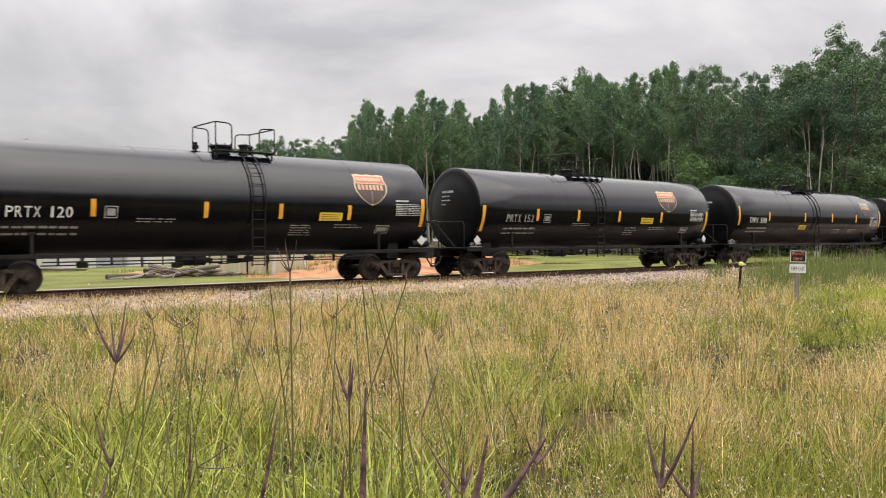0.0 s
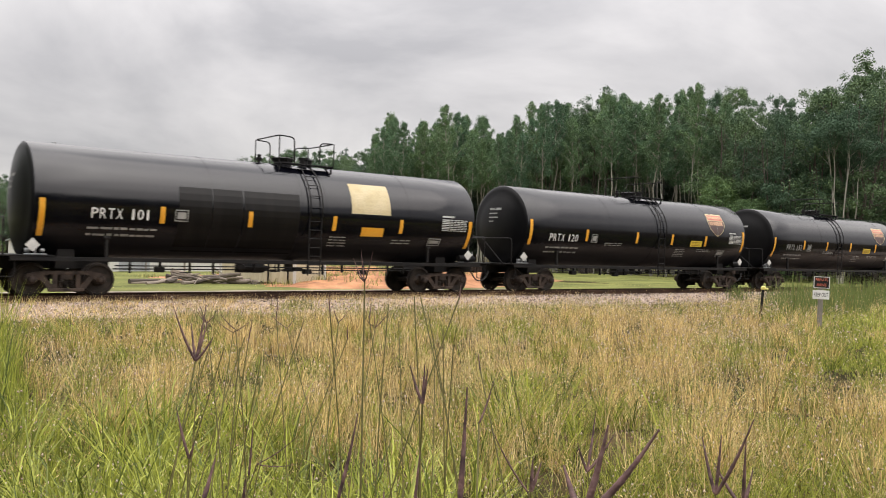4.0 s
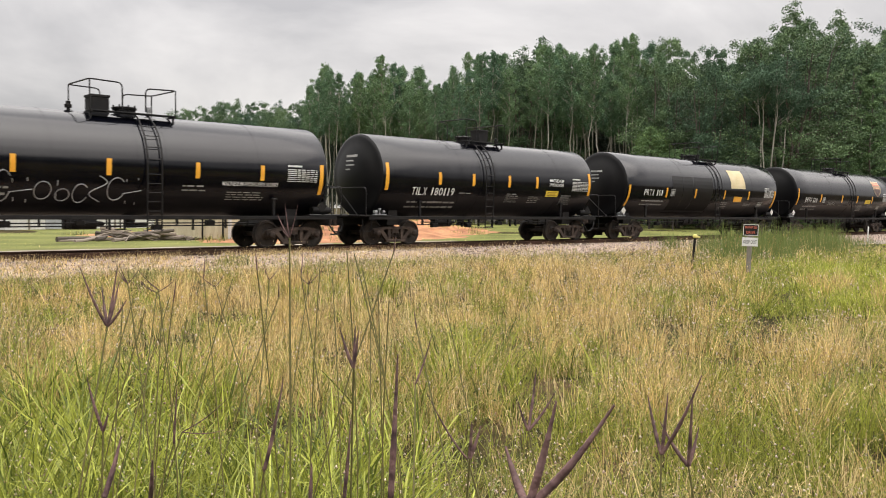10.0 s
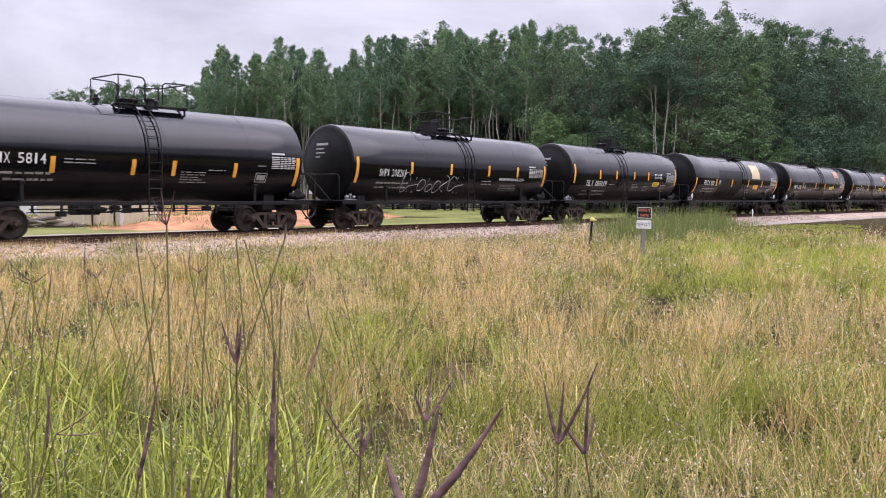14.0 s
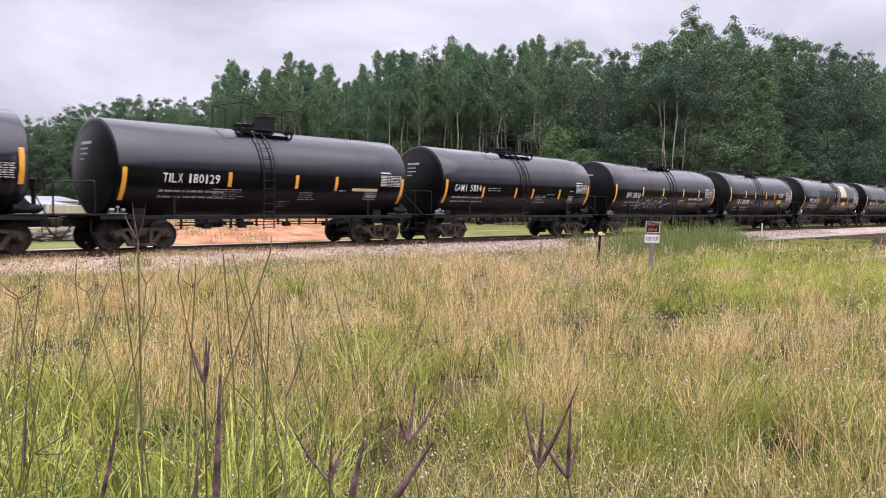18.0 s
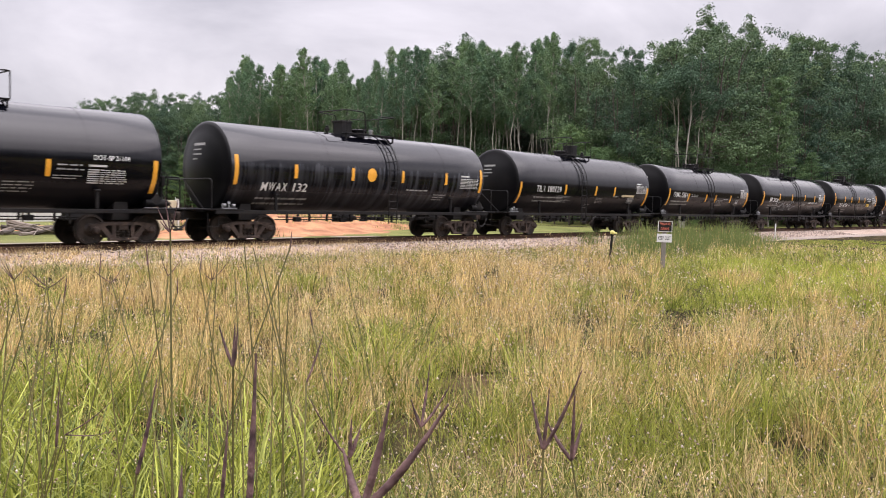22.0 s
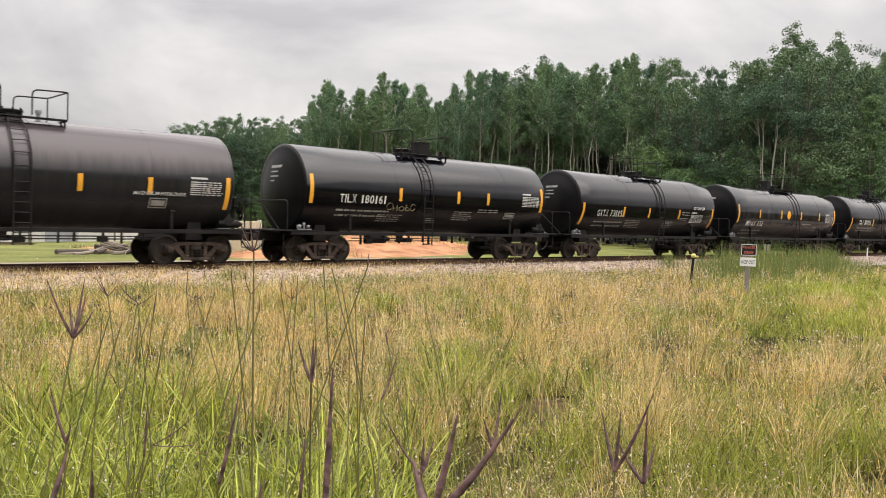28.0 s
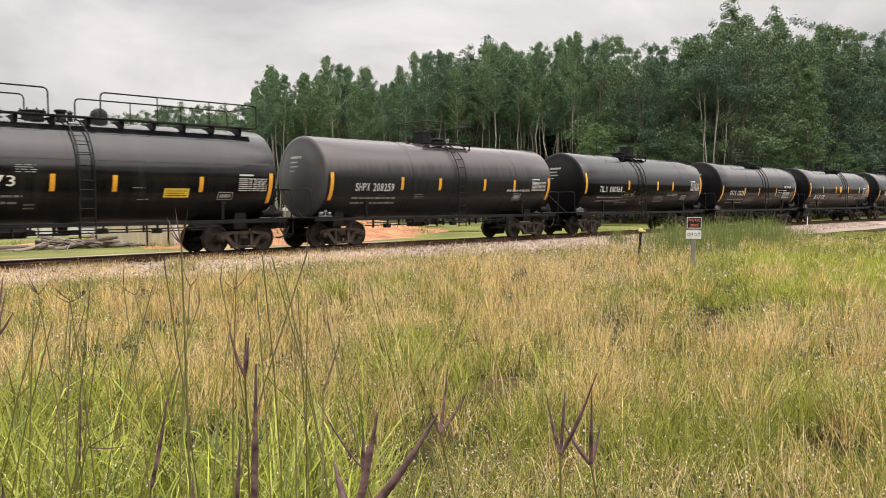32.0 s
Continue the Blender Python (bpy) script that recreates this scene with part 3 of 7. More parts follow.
# gravel drive that crosses towards the track, far along the field
drive = sheet("gravel_drive", np.arange(44, 140, 2.0), np.array([19.4, 20.2, 21.0, 21.6]),
              lambda x, y: -0.385 + 0.01 * np.sin(x), M_GRAVEL)
tagged(drive, "pale gravel drive beside the railway track", "gravel drive", kind="structure")
yard = sheet("gravel_yard", np.arange(-40, 34, 2.0), np.arange(30.4, 34.5, 1.0), lambda x, y: -0.385 + 0.008 * np.sin(x * 1.3), M_GRAVEL)
tagged(yard, "pale gravel strip behind the railway track", "gravel", kind="structure")


# ---- dirt, logs, buildings beyond the track ----
def mound_z(x, y):
    z = np.full(np.shape(x), -0.5)
    for cx, cy, rx, ry, h in ((24, 38.5, 4, 3.0, 0.30), (27, 40.5, 5, 4.0, 0.55), (32, 43, 5, 4, 0.95), (37, 47, 5, 4, 1.15), (42, 50.5, 5, 4, 1.0), (30, 48, 9, 5, 0.8), (47, 55, 5, 4, 0.55)):
        q = ((x - cx) / rx) ** 2 + ((y - cy) / ry) ** 2
        z = np.maximum(z, -0.5 + (h + 0.12) * np.exp(-q))
    k = (np.sin(x * 2.1 + y * 0.7) * np.cos(y * 1.9 - x * 0.4) + 0.5 * np.sin(x * 4.7) * np.sin(y * 5.3))
    k += 0.8 * np.sin(x * 7.3 + 2 * np.sin(y * 3.1)) * np.sin(y * 6.7 + np.sin(x * 2.7))
    return z + 0.075 * k * np.clip((z + 0.5) * 3, 0, 1)


dirt = sheet("dirt_pile", np.arange(12, 58, 0.5), np.arange(33.5, 62, 0.5), mound_z, M_DIRT)
tagged(dirt, "heaped bare orange dirt behind the railway track", "dirt pile", kind="structure")

rl = random.Random(4)


def log_pile(x0, y0, wide, count):
    top = tagged(new("log_pile"), "tangled heap of grey weathered logs and branches on grass", "log pile")
    top.location = (x0, y0, -0.42)
    for k in range(count):
        bm = bmesh.new()
        thin = k % 3 == 0
        ln, r = rl.uniform(0.9, 2.6), rl.uniform(0.025, 0.05) if thin else rl.uniform(0.06, 0.15)
        x, y = rl.gauss(0, wide * 0.36), rl.uniform(-0.9, 0.9)
        z = 0.06 + 0.42 * rl.random() * math.exp(-(x / wide) ** 2 * 4)
        a, lift = rl.uniform(-1.2, 1.2), rl.uniform(-0.22, 0.22) * (2.0 if thin else 1.0)
        p = [Vector((x + (t - 0.5) * ln * math.cos(a) + rl.gauss(0, 0.05), y + (t - 0.5) * ln * math.sin(a), z + (t - 0.5) * lift * ln + rl.gauss(0, 0.03))) for t in (0, 0.25, 0.5, 0.75, 1)]
        p = [Vector((q.x, q.y, max(q.z, r))) for q in p]
        tube(bm, p, [r * f for f in (1, 0.96, 0.88, 0.78, 0.6)], 7)
        smooth(part("log", bm, M_DEADWOOD, top))
    return top


log_pile(17.0, 41.6, 4.0, 38)


def shed(name, label, x0, y0, yaw, w, d, h, roof_h, wall, roof, ridge_along="w", eave=0.3, posts=0, doors=()):
    """A gabled building: walls with thickness, roof slabs, doors let into the front."""
    top = tagged(new(name), label, "building")
    top.matrix_basis = pose(x0, y0, -0.42, 0, 0, yaw)
    bm = bmesh.new()
    t = 0.15
    box(bm, -w / 2, w / 2, -d / 2, -d / 2 + t, 0, h)
    box(bm, -w / 2, w / 2, d / 2 - t, d / 2, 0, h)
    box(bm, -w / 2, -w / 2 + t, -d / 2 + t, d / 2 - t, 0, h)
    box(bm, w / 2 - t, w / 2, -d / 2 + t, d / 2 - t, 0, h)
    if ridge_along == "w":
        for s in (-1, 1):
            x = s * (w / 2 - t / 2)
            vs = [bm.verts.new((x + e, y, z)) for e in (-t / 2, t / 2) for y, z in ((-d / 2, h), (d / 2, h), (0, h + roof_h))]
            bm.faces.new(vs[:3]), bm.faces.new(vs[3:][::-1])
            for i, j in ((0, 1), (1, 2), (2, 0)):
                bm.faces.new((vs[i], vs[j], vs[3 + j], vs[3 + i]))
    else:
        for s in (-1, 1):
            y = s * (d / 2 - t / 2)
            vs = [bm.verts.new((x, y + e, z)) for e in (-t / 2, t / 2) for x, z in ((-w / 2, h), (w / 2, h), (0, h + roof_h))]
            bm.faces.new(vs[:3]), bm.faces.new(vs[3:][::-1])
            for i, j in ((0, 1), (1, 2), (2, 0)):
                bm.faces.new((vs[i], vs[j], vs[3 + j], vs[3 + i]))
    part("wall", bm, wall, top)
    for s in (-1, 1):
        bm = bmesh.new()
        half = (d if ridge_along == "w" else w) / 2
        run = half + eave
        drop = roof_h * eave / half
        ln = (w if ridge_along == "w" else d) / 2 + eave
        c = [(-ln, s * run, h - drop), (ln, s * run, h - drop), (ln, 0, h + roof_h), (-ln, 0, h + roof_h)]
        if ridge_along != "w":
            c = [(y, x, z) for x, y, z in c]
        a = [bm.verts.new((x, y, z + 0.02)) for x, y, z in c]
        b = [bm.verts.new((x, y, z + 0.12)) for x, y, z in c]
        bm.faces.new(a), bm.faces.new(b[::-1])
        for k in range(4):
            bm.faces.new((a[k - 1], b[k - 1], b[k], a[k]))
        bmesh.ops.recalc_face_normals(bm, faces=bm.faces)
        part("roof", bm, roof, top)
    for x, dw, dh, mt in doors:
        bm = bmesh.new()
        box(bm, x - dw / 2, x + dw / 2, -d / 2 - 0.05, -d / 2 + 0.02, 0.02, dh, 0.01)
        part("door", bm, mt, top)
    for k in range(posts):
        bm = bmesh.new()
        x = -w / 2 + w * (k + 0.5) / posts
        box(bm, x - 0.05, x + 0.05, -d / 2 - 0.1, -d / 2 - 0.01, 0, h)
        part("post", bm, M_WOOD, top)
    return top


shed("long_white_building", "long low white building with grey roof beside the wood", 42, 128, 14, 34, 9, 2.3, 0.7, M_WALLWHITE, M_ROOFGREY,
     doors=((-10, 3, 1.9, M_ROOFGREY), (-2, 3, 1.9, M_ROOFGREY), (6, 1.2, 1.9, M_WOOD)))
shed("low_white_shed", "low white metal-sided shed with a flat grey roof", 22.5, 66, 10, 13, 5, 1.75, 0.25, M_WALLWHITE, M_ROOFGREY, posts=4,
     doors=((-2.5, 2.4, 1.6, M_ROOFGREY),))


def container(x0, y0, yaw):
    """A cream storage box with smooth sides and corner posts."""
    top = tagged(new("storage_container"), "cream smooth-sided storage box beside the dirt", "container")
    top.matrix_basis = pose(x0, y0, -0.42, 0, 0, yaw)
    bm = bmesh.new()
    box(bm, -1.2, 1.2, -2.7, 2.7, 0.10, 1.80, 0.02)
    part("body", bm, M_WALLCREAM, top)
    for x in (-1.2, 1.2):
        for y in (-2.7, 2.7):
            bm = bmesh.new()
            box(bm, x - 0.07, x + 0.07, y - 0.07, y + 0.07, 0, 1.88, 0.01)
            part("corner_post", bm, M_WALLWHITE, top)
    for y in (-2.3, -0.9):
        bm = bmesh.new()
        box(bm, -1.30, -1.24, y - 0.03, y + 0.03, 0.0, 1.80)
        part("stake", bm, M_FRAME, top)


container(21.2, 42.25, 20)
barn = shed("barn", "cream gabled barn with a pale green metal roof", 30.5, 118, 20, 9, 9, 3.4, 2.0, M_WALLCREAM, M_ROOFTEAL, ridge_along="w",
     doors=((0, 2.6, 2.6, M_WALLWHITE),))
bm = bmesh.new()
prism(bm, [(-5.0, 1.55), (5.0, 1.55), (5.0, 1.70), (-5.0, 1.70)], -7.2, -4.5)
for v in bm.verts:
    if v.co.y > -5:
        v.co.z += 0.9
part("lean_to_roof", bm, M_ROOFTEAL, barn, "pale green lean-to roof")
shed("small_shed", "small orange-brown gabled shed beside the barn", 29.0, 100, 20, 3.4, 3.0, 1.5, 0.9, M_CREAM, M_WOOD, ridge_along="d",
     doors=((0, 0.9, 1.3, M_WOOD),))


# ---- sign and posts ----
def flat_words(words, x0, x1, z0, z1, y, mat, parent, name="lettering"):
    vs, fs = lettering(words)
    bm = bmesh.new()
    vv = [bm.verts.new((x0 + u * (x1 - x0), y, z0 + v * (z1 - z0))) for u, v in vs]
    for f in fs:
        bm.faces.new([vv[i] for i in f])
    bmesh.ops.recalc_face_normals(bm, faces=bm.faces)
    return part(name, bm, mat, parent)


sign = tagged(new("private_drive_sign"), "weathered wooden post with black PRIVATE DRIVE and white KEEP OUT boards", "sign")
sign.matrix_basis = pose(21.2, 11.15, -0.45, 0, 1.2, -48)
bm = bmesh.new()
box(bm, -0.055, 0.055, -0.045, 0.045, 0, 1.24, 0.008)
part("post", bm, M_WOOD, sign, "grey weathered square timber post")
bm = bmesh.new()
box(bm, -0.20, 0.20, -0.058, -0.048, 1.22, 1.53, 0.004)
board = part("warning_board", bm, M_SIGNBLACK, sign, "black board with red lettering and white edge")
bm = bmesh.new()
for x0, x1, z0, z1 in ((-0.195, 0.195, 1.225, 1.24), (-0.195, 0.195, 1.51, 1.525), (-0.195, -0.18, 1.24, 1.51), (0.18, 0.195, 1.24, 1.51)):
    box(bm, x0, x1, -0.062, -0.059, z0, z1)
part("border", bm, M_WHITE, board)
flat_words("PRIVATE", -0.150, 0.150, 1.41, 1.48, -0.063, M_SIGNRED, board)
flat_words("DRIVE", -0.115, 0.115, 1.275, 1.345, -0.063, M_SIGNRED, board)
bm = bmesh.new()
box(bm, -0.21, 0.20, -0.058, -0.048, 0.94, 1.17, 0.004)
board = part("keep_out_board", bm, M_WHITE, sign, "white board with dark lettering")
flat_words("KEEP OUT", -0.175, 0.165, 1.005, 1.105, -0.061, M_SIGNBLACK, board)

tpost = tagged(new("fence_post"), "dark steel fence post with a yellow insulator cap", "post")
tpost.matrix_basis = pose(23.2, 14.05, -0.45, 0, 4.5, -45)
bm = bmesh.new()
box(bm, -0.035, 0.035, -0.008, 0.008, 0, 1.10)
box(bm, -0.008, 0.008, -0.04, -0.008, 0, 1.10)
for k in range(9):
    box(bm, -0.02, 0.02, 0.008, 0.018, 0.2 + 0.1 * k, 0.23 + 0.1 * k)
part("stake", bm, M_FRAME, tpost)
bm = bmesh.new()
lathe(bm, [(1.03, 0.02), (1.03, 0.055), (1.07, 0.075), (1.12, 0.07), (1.15, 0.03), (1.15, 0.0)], "z", 12)
box(bm, 0.03, 0.15, -0.03, 0.03, 1.05, 1.10, 0.01)
part("insulator_cap", bm, M_YELLOWCAP, tpost, "yellow plastic cap")
marker = tagged(new("marker_stake"), "thin pale marker stake beside the track", "stake")
marker.matrix_basis = pose(54.0, 20.6, -0.45, 0, 2, 0)
bm = bmesh.new()
box(bm, -0.05, 0.05, -0.02, 0.02, 0, 1.05, 0.005)
part("stake", bm, M_WHITE, marker)

# ---- the train ----
TANK_R, TANK_Z = 1.525, 2.575
HEAD = 0.30
SPEED, SLOWING = 4.790, -0.00048


def run(t):
    """Metres that the train has gone after t seconds."""
    return SPEED * t + SLOWING * t * t


def on_tank(u, z, off=0.006):
    """A place on the near side of the shell: along the car, and at a height or an arc above it."""
    s = max(-1.0, min(1.0, (z - TANK_Z) / TANK_R))
    a = math.asin(s)
    return Vector((u, -(TANK_R + off) * math.cos(a), TANK_Z + (TANK_R + off) * math.sin(a)))


def patch(bm, u0, u1, z0, z1, off=0.006, n=5, slant=0.0):
    """A thin plate bent to the shell."""
    rows = []
    for k in range(n + 1):
        z = z0 + (z1 - z0) * k / n
        sl = slant * (k / n)
        rows.append([bm.verts.new(on_tank(u + sl, z, off)) for u in (u0, u1)])
    for a, b in zip(rows, rows[1:]):
        bm.faces.new((a[0], a[1], b[1], b[0]))


def words_on_tank(words, u0, u1, z0, z1, mat, parent, name="stencil", off=0.012):
    vs, fs = lettering(words)
    bm = bmesh.new()
    vv = [bm.verts.new(on_tank(u0 + u * (u1 - u0), z0 + v * (z1 - z0), off)) for u, v in vs]
    for f in fs:
        bm.faces.new([vv[i] for i in f])
    bmesh.ops.recalc_face_normals(bm, faces=bm.faces)
    return tagged(part(name, bm, mat, parent), kind="stuff")


def reporting_mark(words, u0, u1, z0, z1, mat, parent):
    """Stencilled owner's mark: every character in a cell of its own width, as cut stencils give."""
    wide, fill = {"I": 0.45, "1": 0.85, " ": 0.75, "M": 1.2, "W": 1.35}, {"I": 0.48, "1": 0.36}
    total = sum(wide.get(ch, 1.0) for ch in words)
    bm = bmesh.new()
    u = u0
    for ch in words:
        w = wide.get(ch, 1.0) * (u1 - u0) / total
        if ch != " ":
            vs, fs = lettering(ch)
            vv = [bm.verts.new(on_tank(u + w * (0.5 + fill.get(ch, 0.80) * (a - 0.5)), z0 + q * (z1 - z0), 0.012)) for a, q in vs]
            for f in fs:
                bm.faces.new([vv[i] for i in f])
        u += w
    bmesh.ops.recalc_face_normals(bm, faces=bm.faces)
    return tagged(part("reporting_mark", bm, mat, parent), kind="stuff")


def small_print(u0, u1, z0, z1, lines, mat, parent, seed, name="small_print", ragged=0.3, gaps=True):
    """Rows of unreadable stencil: plain bars."""
    r = random.Random(seed)
    bm = bmesh.new()
    pitch = (z1 - z0) / lines
    for k in range(lines):
        z = z0 + pitch * k
        u, end = u0, u1 - (u1 - u0) * ragged * r.random()
        while u < end - 0.03:
            w = min(r.uniform(0.10, 0.34), end - u) if gaps else end - u
            patch(bm, u, u + w, z, z + pitch * r.uniform(0.28, 0.38), 0.008, 1)
            u += w + r.uniform(0.03, 0.07)
    return tagged(part(name, bm, mat, parent), kind="stuff")


def data_grid(u0, u1, z0, z1, parent, seed):
    """The inspection table near the car's end: pale rows and columns of bars."""
    r = random.Random(seed)
    bm = bmesh.new()
    rows = 7
    for k in range(rows):
        z = z0 + (z1 - z0) * k / rows
        h = (z1 - z0) / rows
        u = u0
        first = True
        while u < u1 - 0.04:
            w = 0.34 if first else r.uniform(0.10, 0.16)
            w = min(w, u1 - u)
            patch(bm, u, u + w, z + 0.12 * h, z + r.uniform(0.55, 0.72) * h, 0.008, 1)
            u += w + 0.035
            first = False
    patch(bm, u0, u0 + 0.55, z1 + 0.05, z1 + 0.11, 0.008, 1)
    return tagged(part("inspection_table", bm, M_TABLE, parent), kind="stuff")


def outline_box(u0, u1, z0, z1, parent, name="stencil_box", w=0.03):
    bm = bmesh.new()
    patch(bm, u0, u1, z0, z0 + w, 0.008, 1)
    patch(bm, u0, u1, z1 - w, z1, 0.008, 1)
    patch(bm, u0, u0 + w, z0 + w, z1 - w, 0.008, 2)
    patch(bm, u1 - w, u1, z0 + w, z1 - w, 0.008, 2)
    patch(bm, u0 + 2.2 * w, u1 - 2.2 * w, z0 + 2.4 * w, z1 - 2.4 * w, 0.008, 1)
    return part(name, bm, M_DIM, parent)


def shield(u0, u1, z0, z1, parent, faded=False):
    """A road-shield panel: pale rim, red band across the top, dark field with lettering bars."""
    c, w, h = (u0 + u1) / 2, (u1 - u0) / 2, z1 - z0
    qs = [0, 0.04, 0.1, 0.18, 0.28, 0.40, 0.52, 0.64, 0.76, 0.86, 0.94, 1.0]
    half = [0.03, 0.22, 0.40, 0.58, 0.75, 0.90, 0.98, 1.0, 0.96, 0.91, 0.91, 0.96]

    def shape(shrink, q0, q1, off, mat, name, host):
        bm = bmesh.new()
        rows = []
        for k in range(15):
            q = q0 + (q1 - q0) * k / 14
            hw = max(0.01, float(np.interp(q, qs, half)) * w - shrink)
            dip = [0.0 if q < 0.99 else d for d in (0.0, 0.03, 0.0, 0.035, 0.0, 0.03, 0.0)]
            rows.append([bm.verts.new(on_tank(c + t * hw, z0 + q * h + d, off)) for t, d in zip((-1, -0.66, -0.33, 0, 0.33, 0.66, 1), dip)])
        for a, b in zip(rows, rows[1:]):
            for k in range(6):
                bm.faces.new((a[k], a[k + 1], b[k + 1], b[k]))
        return part(name, bm, mat, host)
    rim = shape(0.0, 0.0, 1.0, 0.008, M_DIM if faded else M_CREAM, "shield_panel", parent)
    rim["label"] = "pale-rimmed road shield panel with a red band"
    shape(0.05, 0.05, 0.70, 0.013, M_SHIELD, "field", rim)
    shape(0.05, 0.73, 0.96, 0.013, M_DIM if faded else M_RED, "band", rim)
    bm = bmesh.new()
    for k in range(7):
        a = c - 0.80 * w + 1.6 * w * k / 7
        patch(bm, a, a + 1.1 * w / 7, z0 + 0.50 * h, z0 + 0.67 * h, 0.019, 1)
    tagged(part("lettering", bm, M_ORANGE, rim), kind="stuff")
    bm = bmesh.new()
    for k in range(9):
        a = c - 0.75 * w + 1.5 * w * k / 9
        patch(bm, a, a + 1.0 * w / 9, z0 + 0.80 * h, z0 + 0.90 * h, 0.019, 1)
    tagged(part("lettering", bm, M_CREAM, rim), kind="stuff")
    bm = bmesh.new()
    patch(bm, c - 0.012, c + 0.012, z0 + 0.06 * h, z0 + 0.46 * h, 0.018, 3)
    part("centre_line", bm, M_DIM, rim)
    return rim


def scrawl(words, u0, u1, z0, z1, parent, seed, mat=M_GRAFFITI):
    """Spray-paint loops: round strokes that run along the shell, plain shapes only."""
    r = random.Random(seed)
    bm = bmesh.new()
    hgt, thick = z1 - z0, 0.008 + 0.010 * (z1 - z0)
    step = 0.60 * hgt if hgt > 0.5 else 0.9 * hgt
    u, k = u0, 0
    while u < u1 - 0.5 * step:
        w, h, zb = step * r.uniform(0.8, 1.15), hgt * r.uniform(0.6, 1.0), z0 + hgt * r.uniform(0.0, 0.15)
        strokes = []
        kind = k % 6
        if kind in (0, 4):                                   # open hook
            strokes.append([(u + w * (0.5 + 0.5 * math.cos(a)), zb + h * (0.5 + 0.5 * math.sin(a))) for a in np.linspace(0.7, 5.9, 18)])
        elif kind == 1:                                      # crossed strokes
            strokes += [[(u, zb + h), (u + 0.2 * w, zb)], [(u + 0.7 * w, zb + 1.05 * h), (u + 0.8 * w, zb - 0.05 * h)], [(u - 0.1 * w, zb + 0.4 * h), (u + w, zb + 0.55 * h)]]
        elif kind in (2, 3):                                 # round loop, closed
            strokes.append([(u + w * (0.45 + 0.4 * math.cos(a)), zb + 0.6 * h * (0.5 + 0.5 * math.sin(a))) for a in np.linspace(0.2, 6.6, 18)])
            if kind == 3:
                strokes.append([(u + 0.1 * w, zb + h), (u + 0.15 * w, zb + 0.1 * h)])
        else:                                                # wave
            strokes.append([(u + w * (0.5 + 0.45 * math.sin(2.2 * a)), zb + h * (1 - a / 3.1)) for a in np.linspace(0, 3.1, 16)])
        for pts in strokes:
            tube(bm, [on_tank(p, q, 0.010) for p, q in pts], thick, 4)
        u += w * 1.02
        k += 1
    return tagged(part("spray_scrawl", bm, mat, parent, "spray-painted scrawl"), kind="stuff")


def head_profile():
    """(along, radius) of a head from its middle to the shell: a shallow dish with a tight knuckle."""
    out = []
    for k in range(7):
        r = 1.35 * k / 6
        out.append((-HEAD + 0.20 * (r / 1.35) ** 2, r))
    for k in range(1, 6):
        a = math.pi / 2 * k / 5
        out.append((-0.10 + 0.10 * (1 - math.cos(a)) * 1.0, 1.35 + (TANK_R - 1.35) * math.sin(a)))
    return out


def head_at(rad):
    """How far a head stands out at a radius."""
    us, rs_ = zip(*head_profile())
    return float(np.interp(rad, rs_, us))


def tank_shell(half, mat, parent):
    ends = [(-half + u, r) for u, r in head_profile()]
    bm = bmesh.new()
    lathe(bm, [ends[-2]] + [(u, TANK_R) for u in np.linspace(-half, half, 9)] + [(-ends[-2][0], ends[-2][1])], "x", 64, (0, 0, TANK_Z))
    tank = smooth(part("tank", bm, mat, parent), 50)
    for s in (-1, 1):
        bm = bmesh.new()
        lathe(bm, [(-s * u, r) for u, r in ends[:-1]] + [(-s * (ends[-2][0] + 0.05), 1.2)], "x", 64, (0, 0, TANK_Z))
        bmesh.ops.recalc_face_normals(bm, faces=bm.faces)
        smooth(part("head", bm, M_PALEHEAD if mat is M_CAPPED else M_HEAD, tank, "dull dished tank end"), 50)
    return tank


def band(u, parent, mat, w=0.05):
    bm = bmesh.new()
    R = TANK_R
    lathe(bm, [(u - w / 2, R - 0.02), (u - w / 2, R + 0.006), (u + w / 2, R + 0.006), (u + w / 2, R - 0.02)], "x", 64, (0, 0, TANK_Z))
    return smooth(part("band", bm, mat, parent), 30)


def side_frame(parent, side):
    """A cast side frame: top member, sloped ends, columns and tension bar, with window openings between them."""
    bm = bmesh.new()
    y0, y1 = side * 1.00 - 0.07, side * 1.00 + 0.07
    # arched top member
    prism(bm, [(-1.05, 0.44), (-1.05, 0.60), (-0.80, 0.66), (-0.55, 0.70), (0.55, 0.70), (0.80, 0.66), (1.05, 0.60), (1.05, 0.44), (0.74, 0.44), (0.66, 0.55), (0.50, 0.60),
               (-0.50, 0.60), (-0.66, 0.55), (-0.74, 0.44)], y0, y1)
    # sloped struts down to the spring seat
    for s in (-1, 1):
        prism(bm, [(s * 0.76, 0.55), (s * 0.60, 0.58), (s * 0.30, 0.22), (s * 0.44, 0.17)][::s], y0 + 0.01, y1 - 0.01)
        prism(bm, [(s * 0.36, 0.20), (s * 0.24, 0.20), (s * 0.24, 0.62), (s * 0.36, 0.62)][::s], y0 + 0.015, y1 - 0.015)
    box(bm, -0.46, 0.46, y0 - 0.02, y1 + 0.02, 0.13, 0.22, 0.015)
    bmesh.ops.recalc_face_normals(bm, faces=bm.faces)
    fr = part("side_frame", bm, M_TRUCK, parent)
    return fr


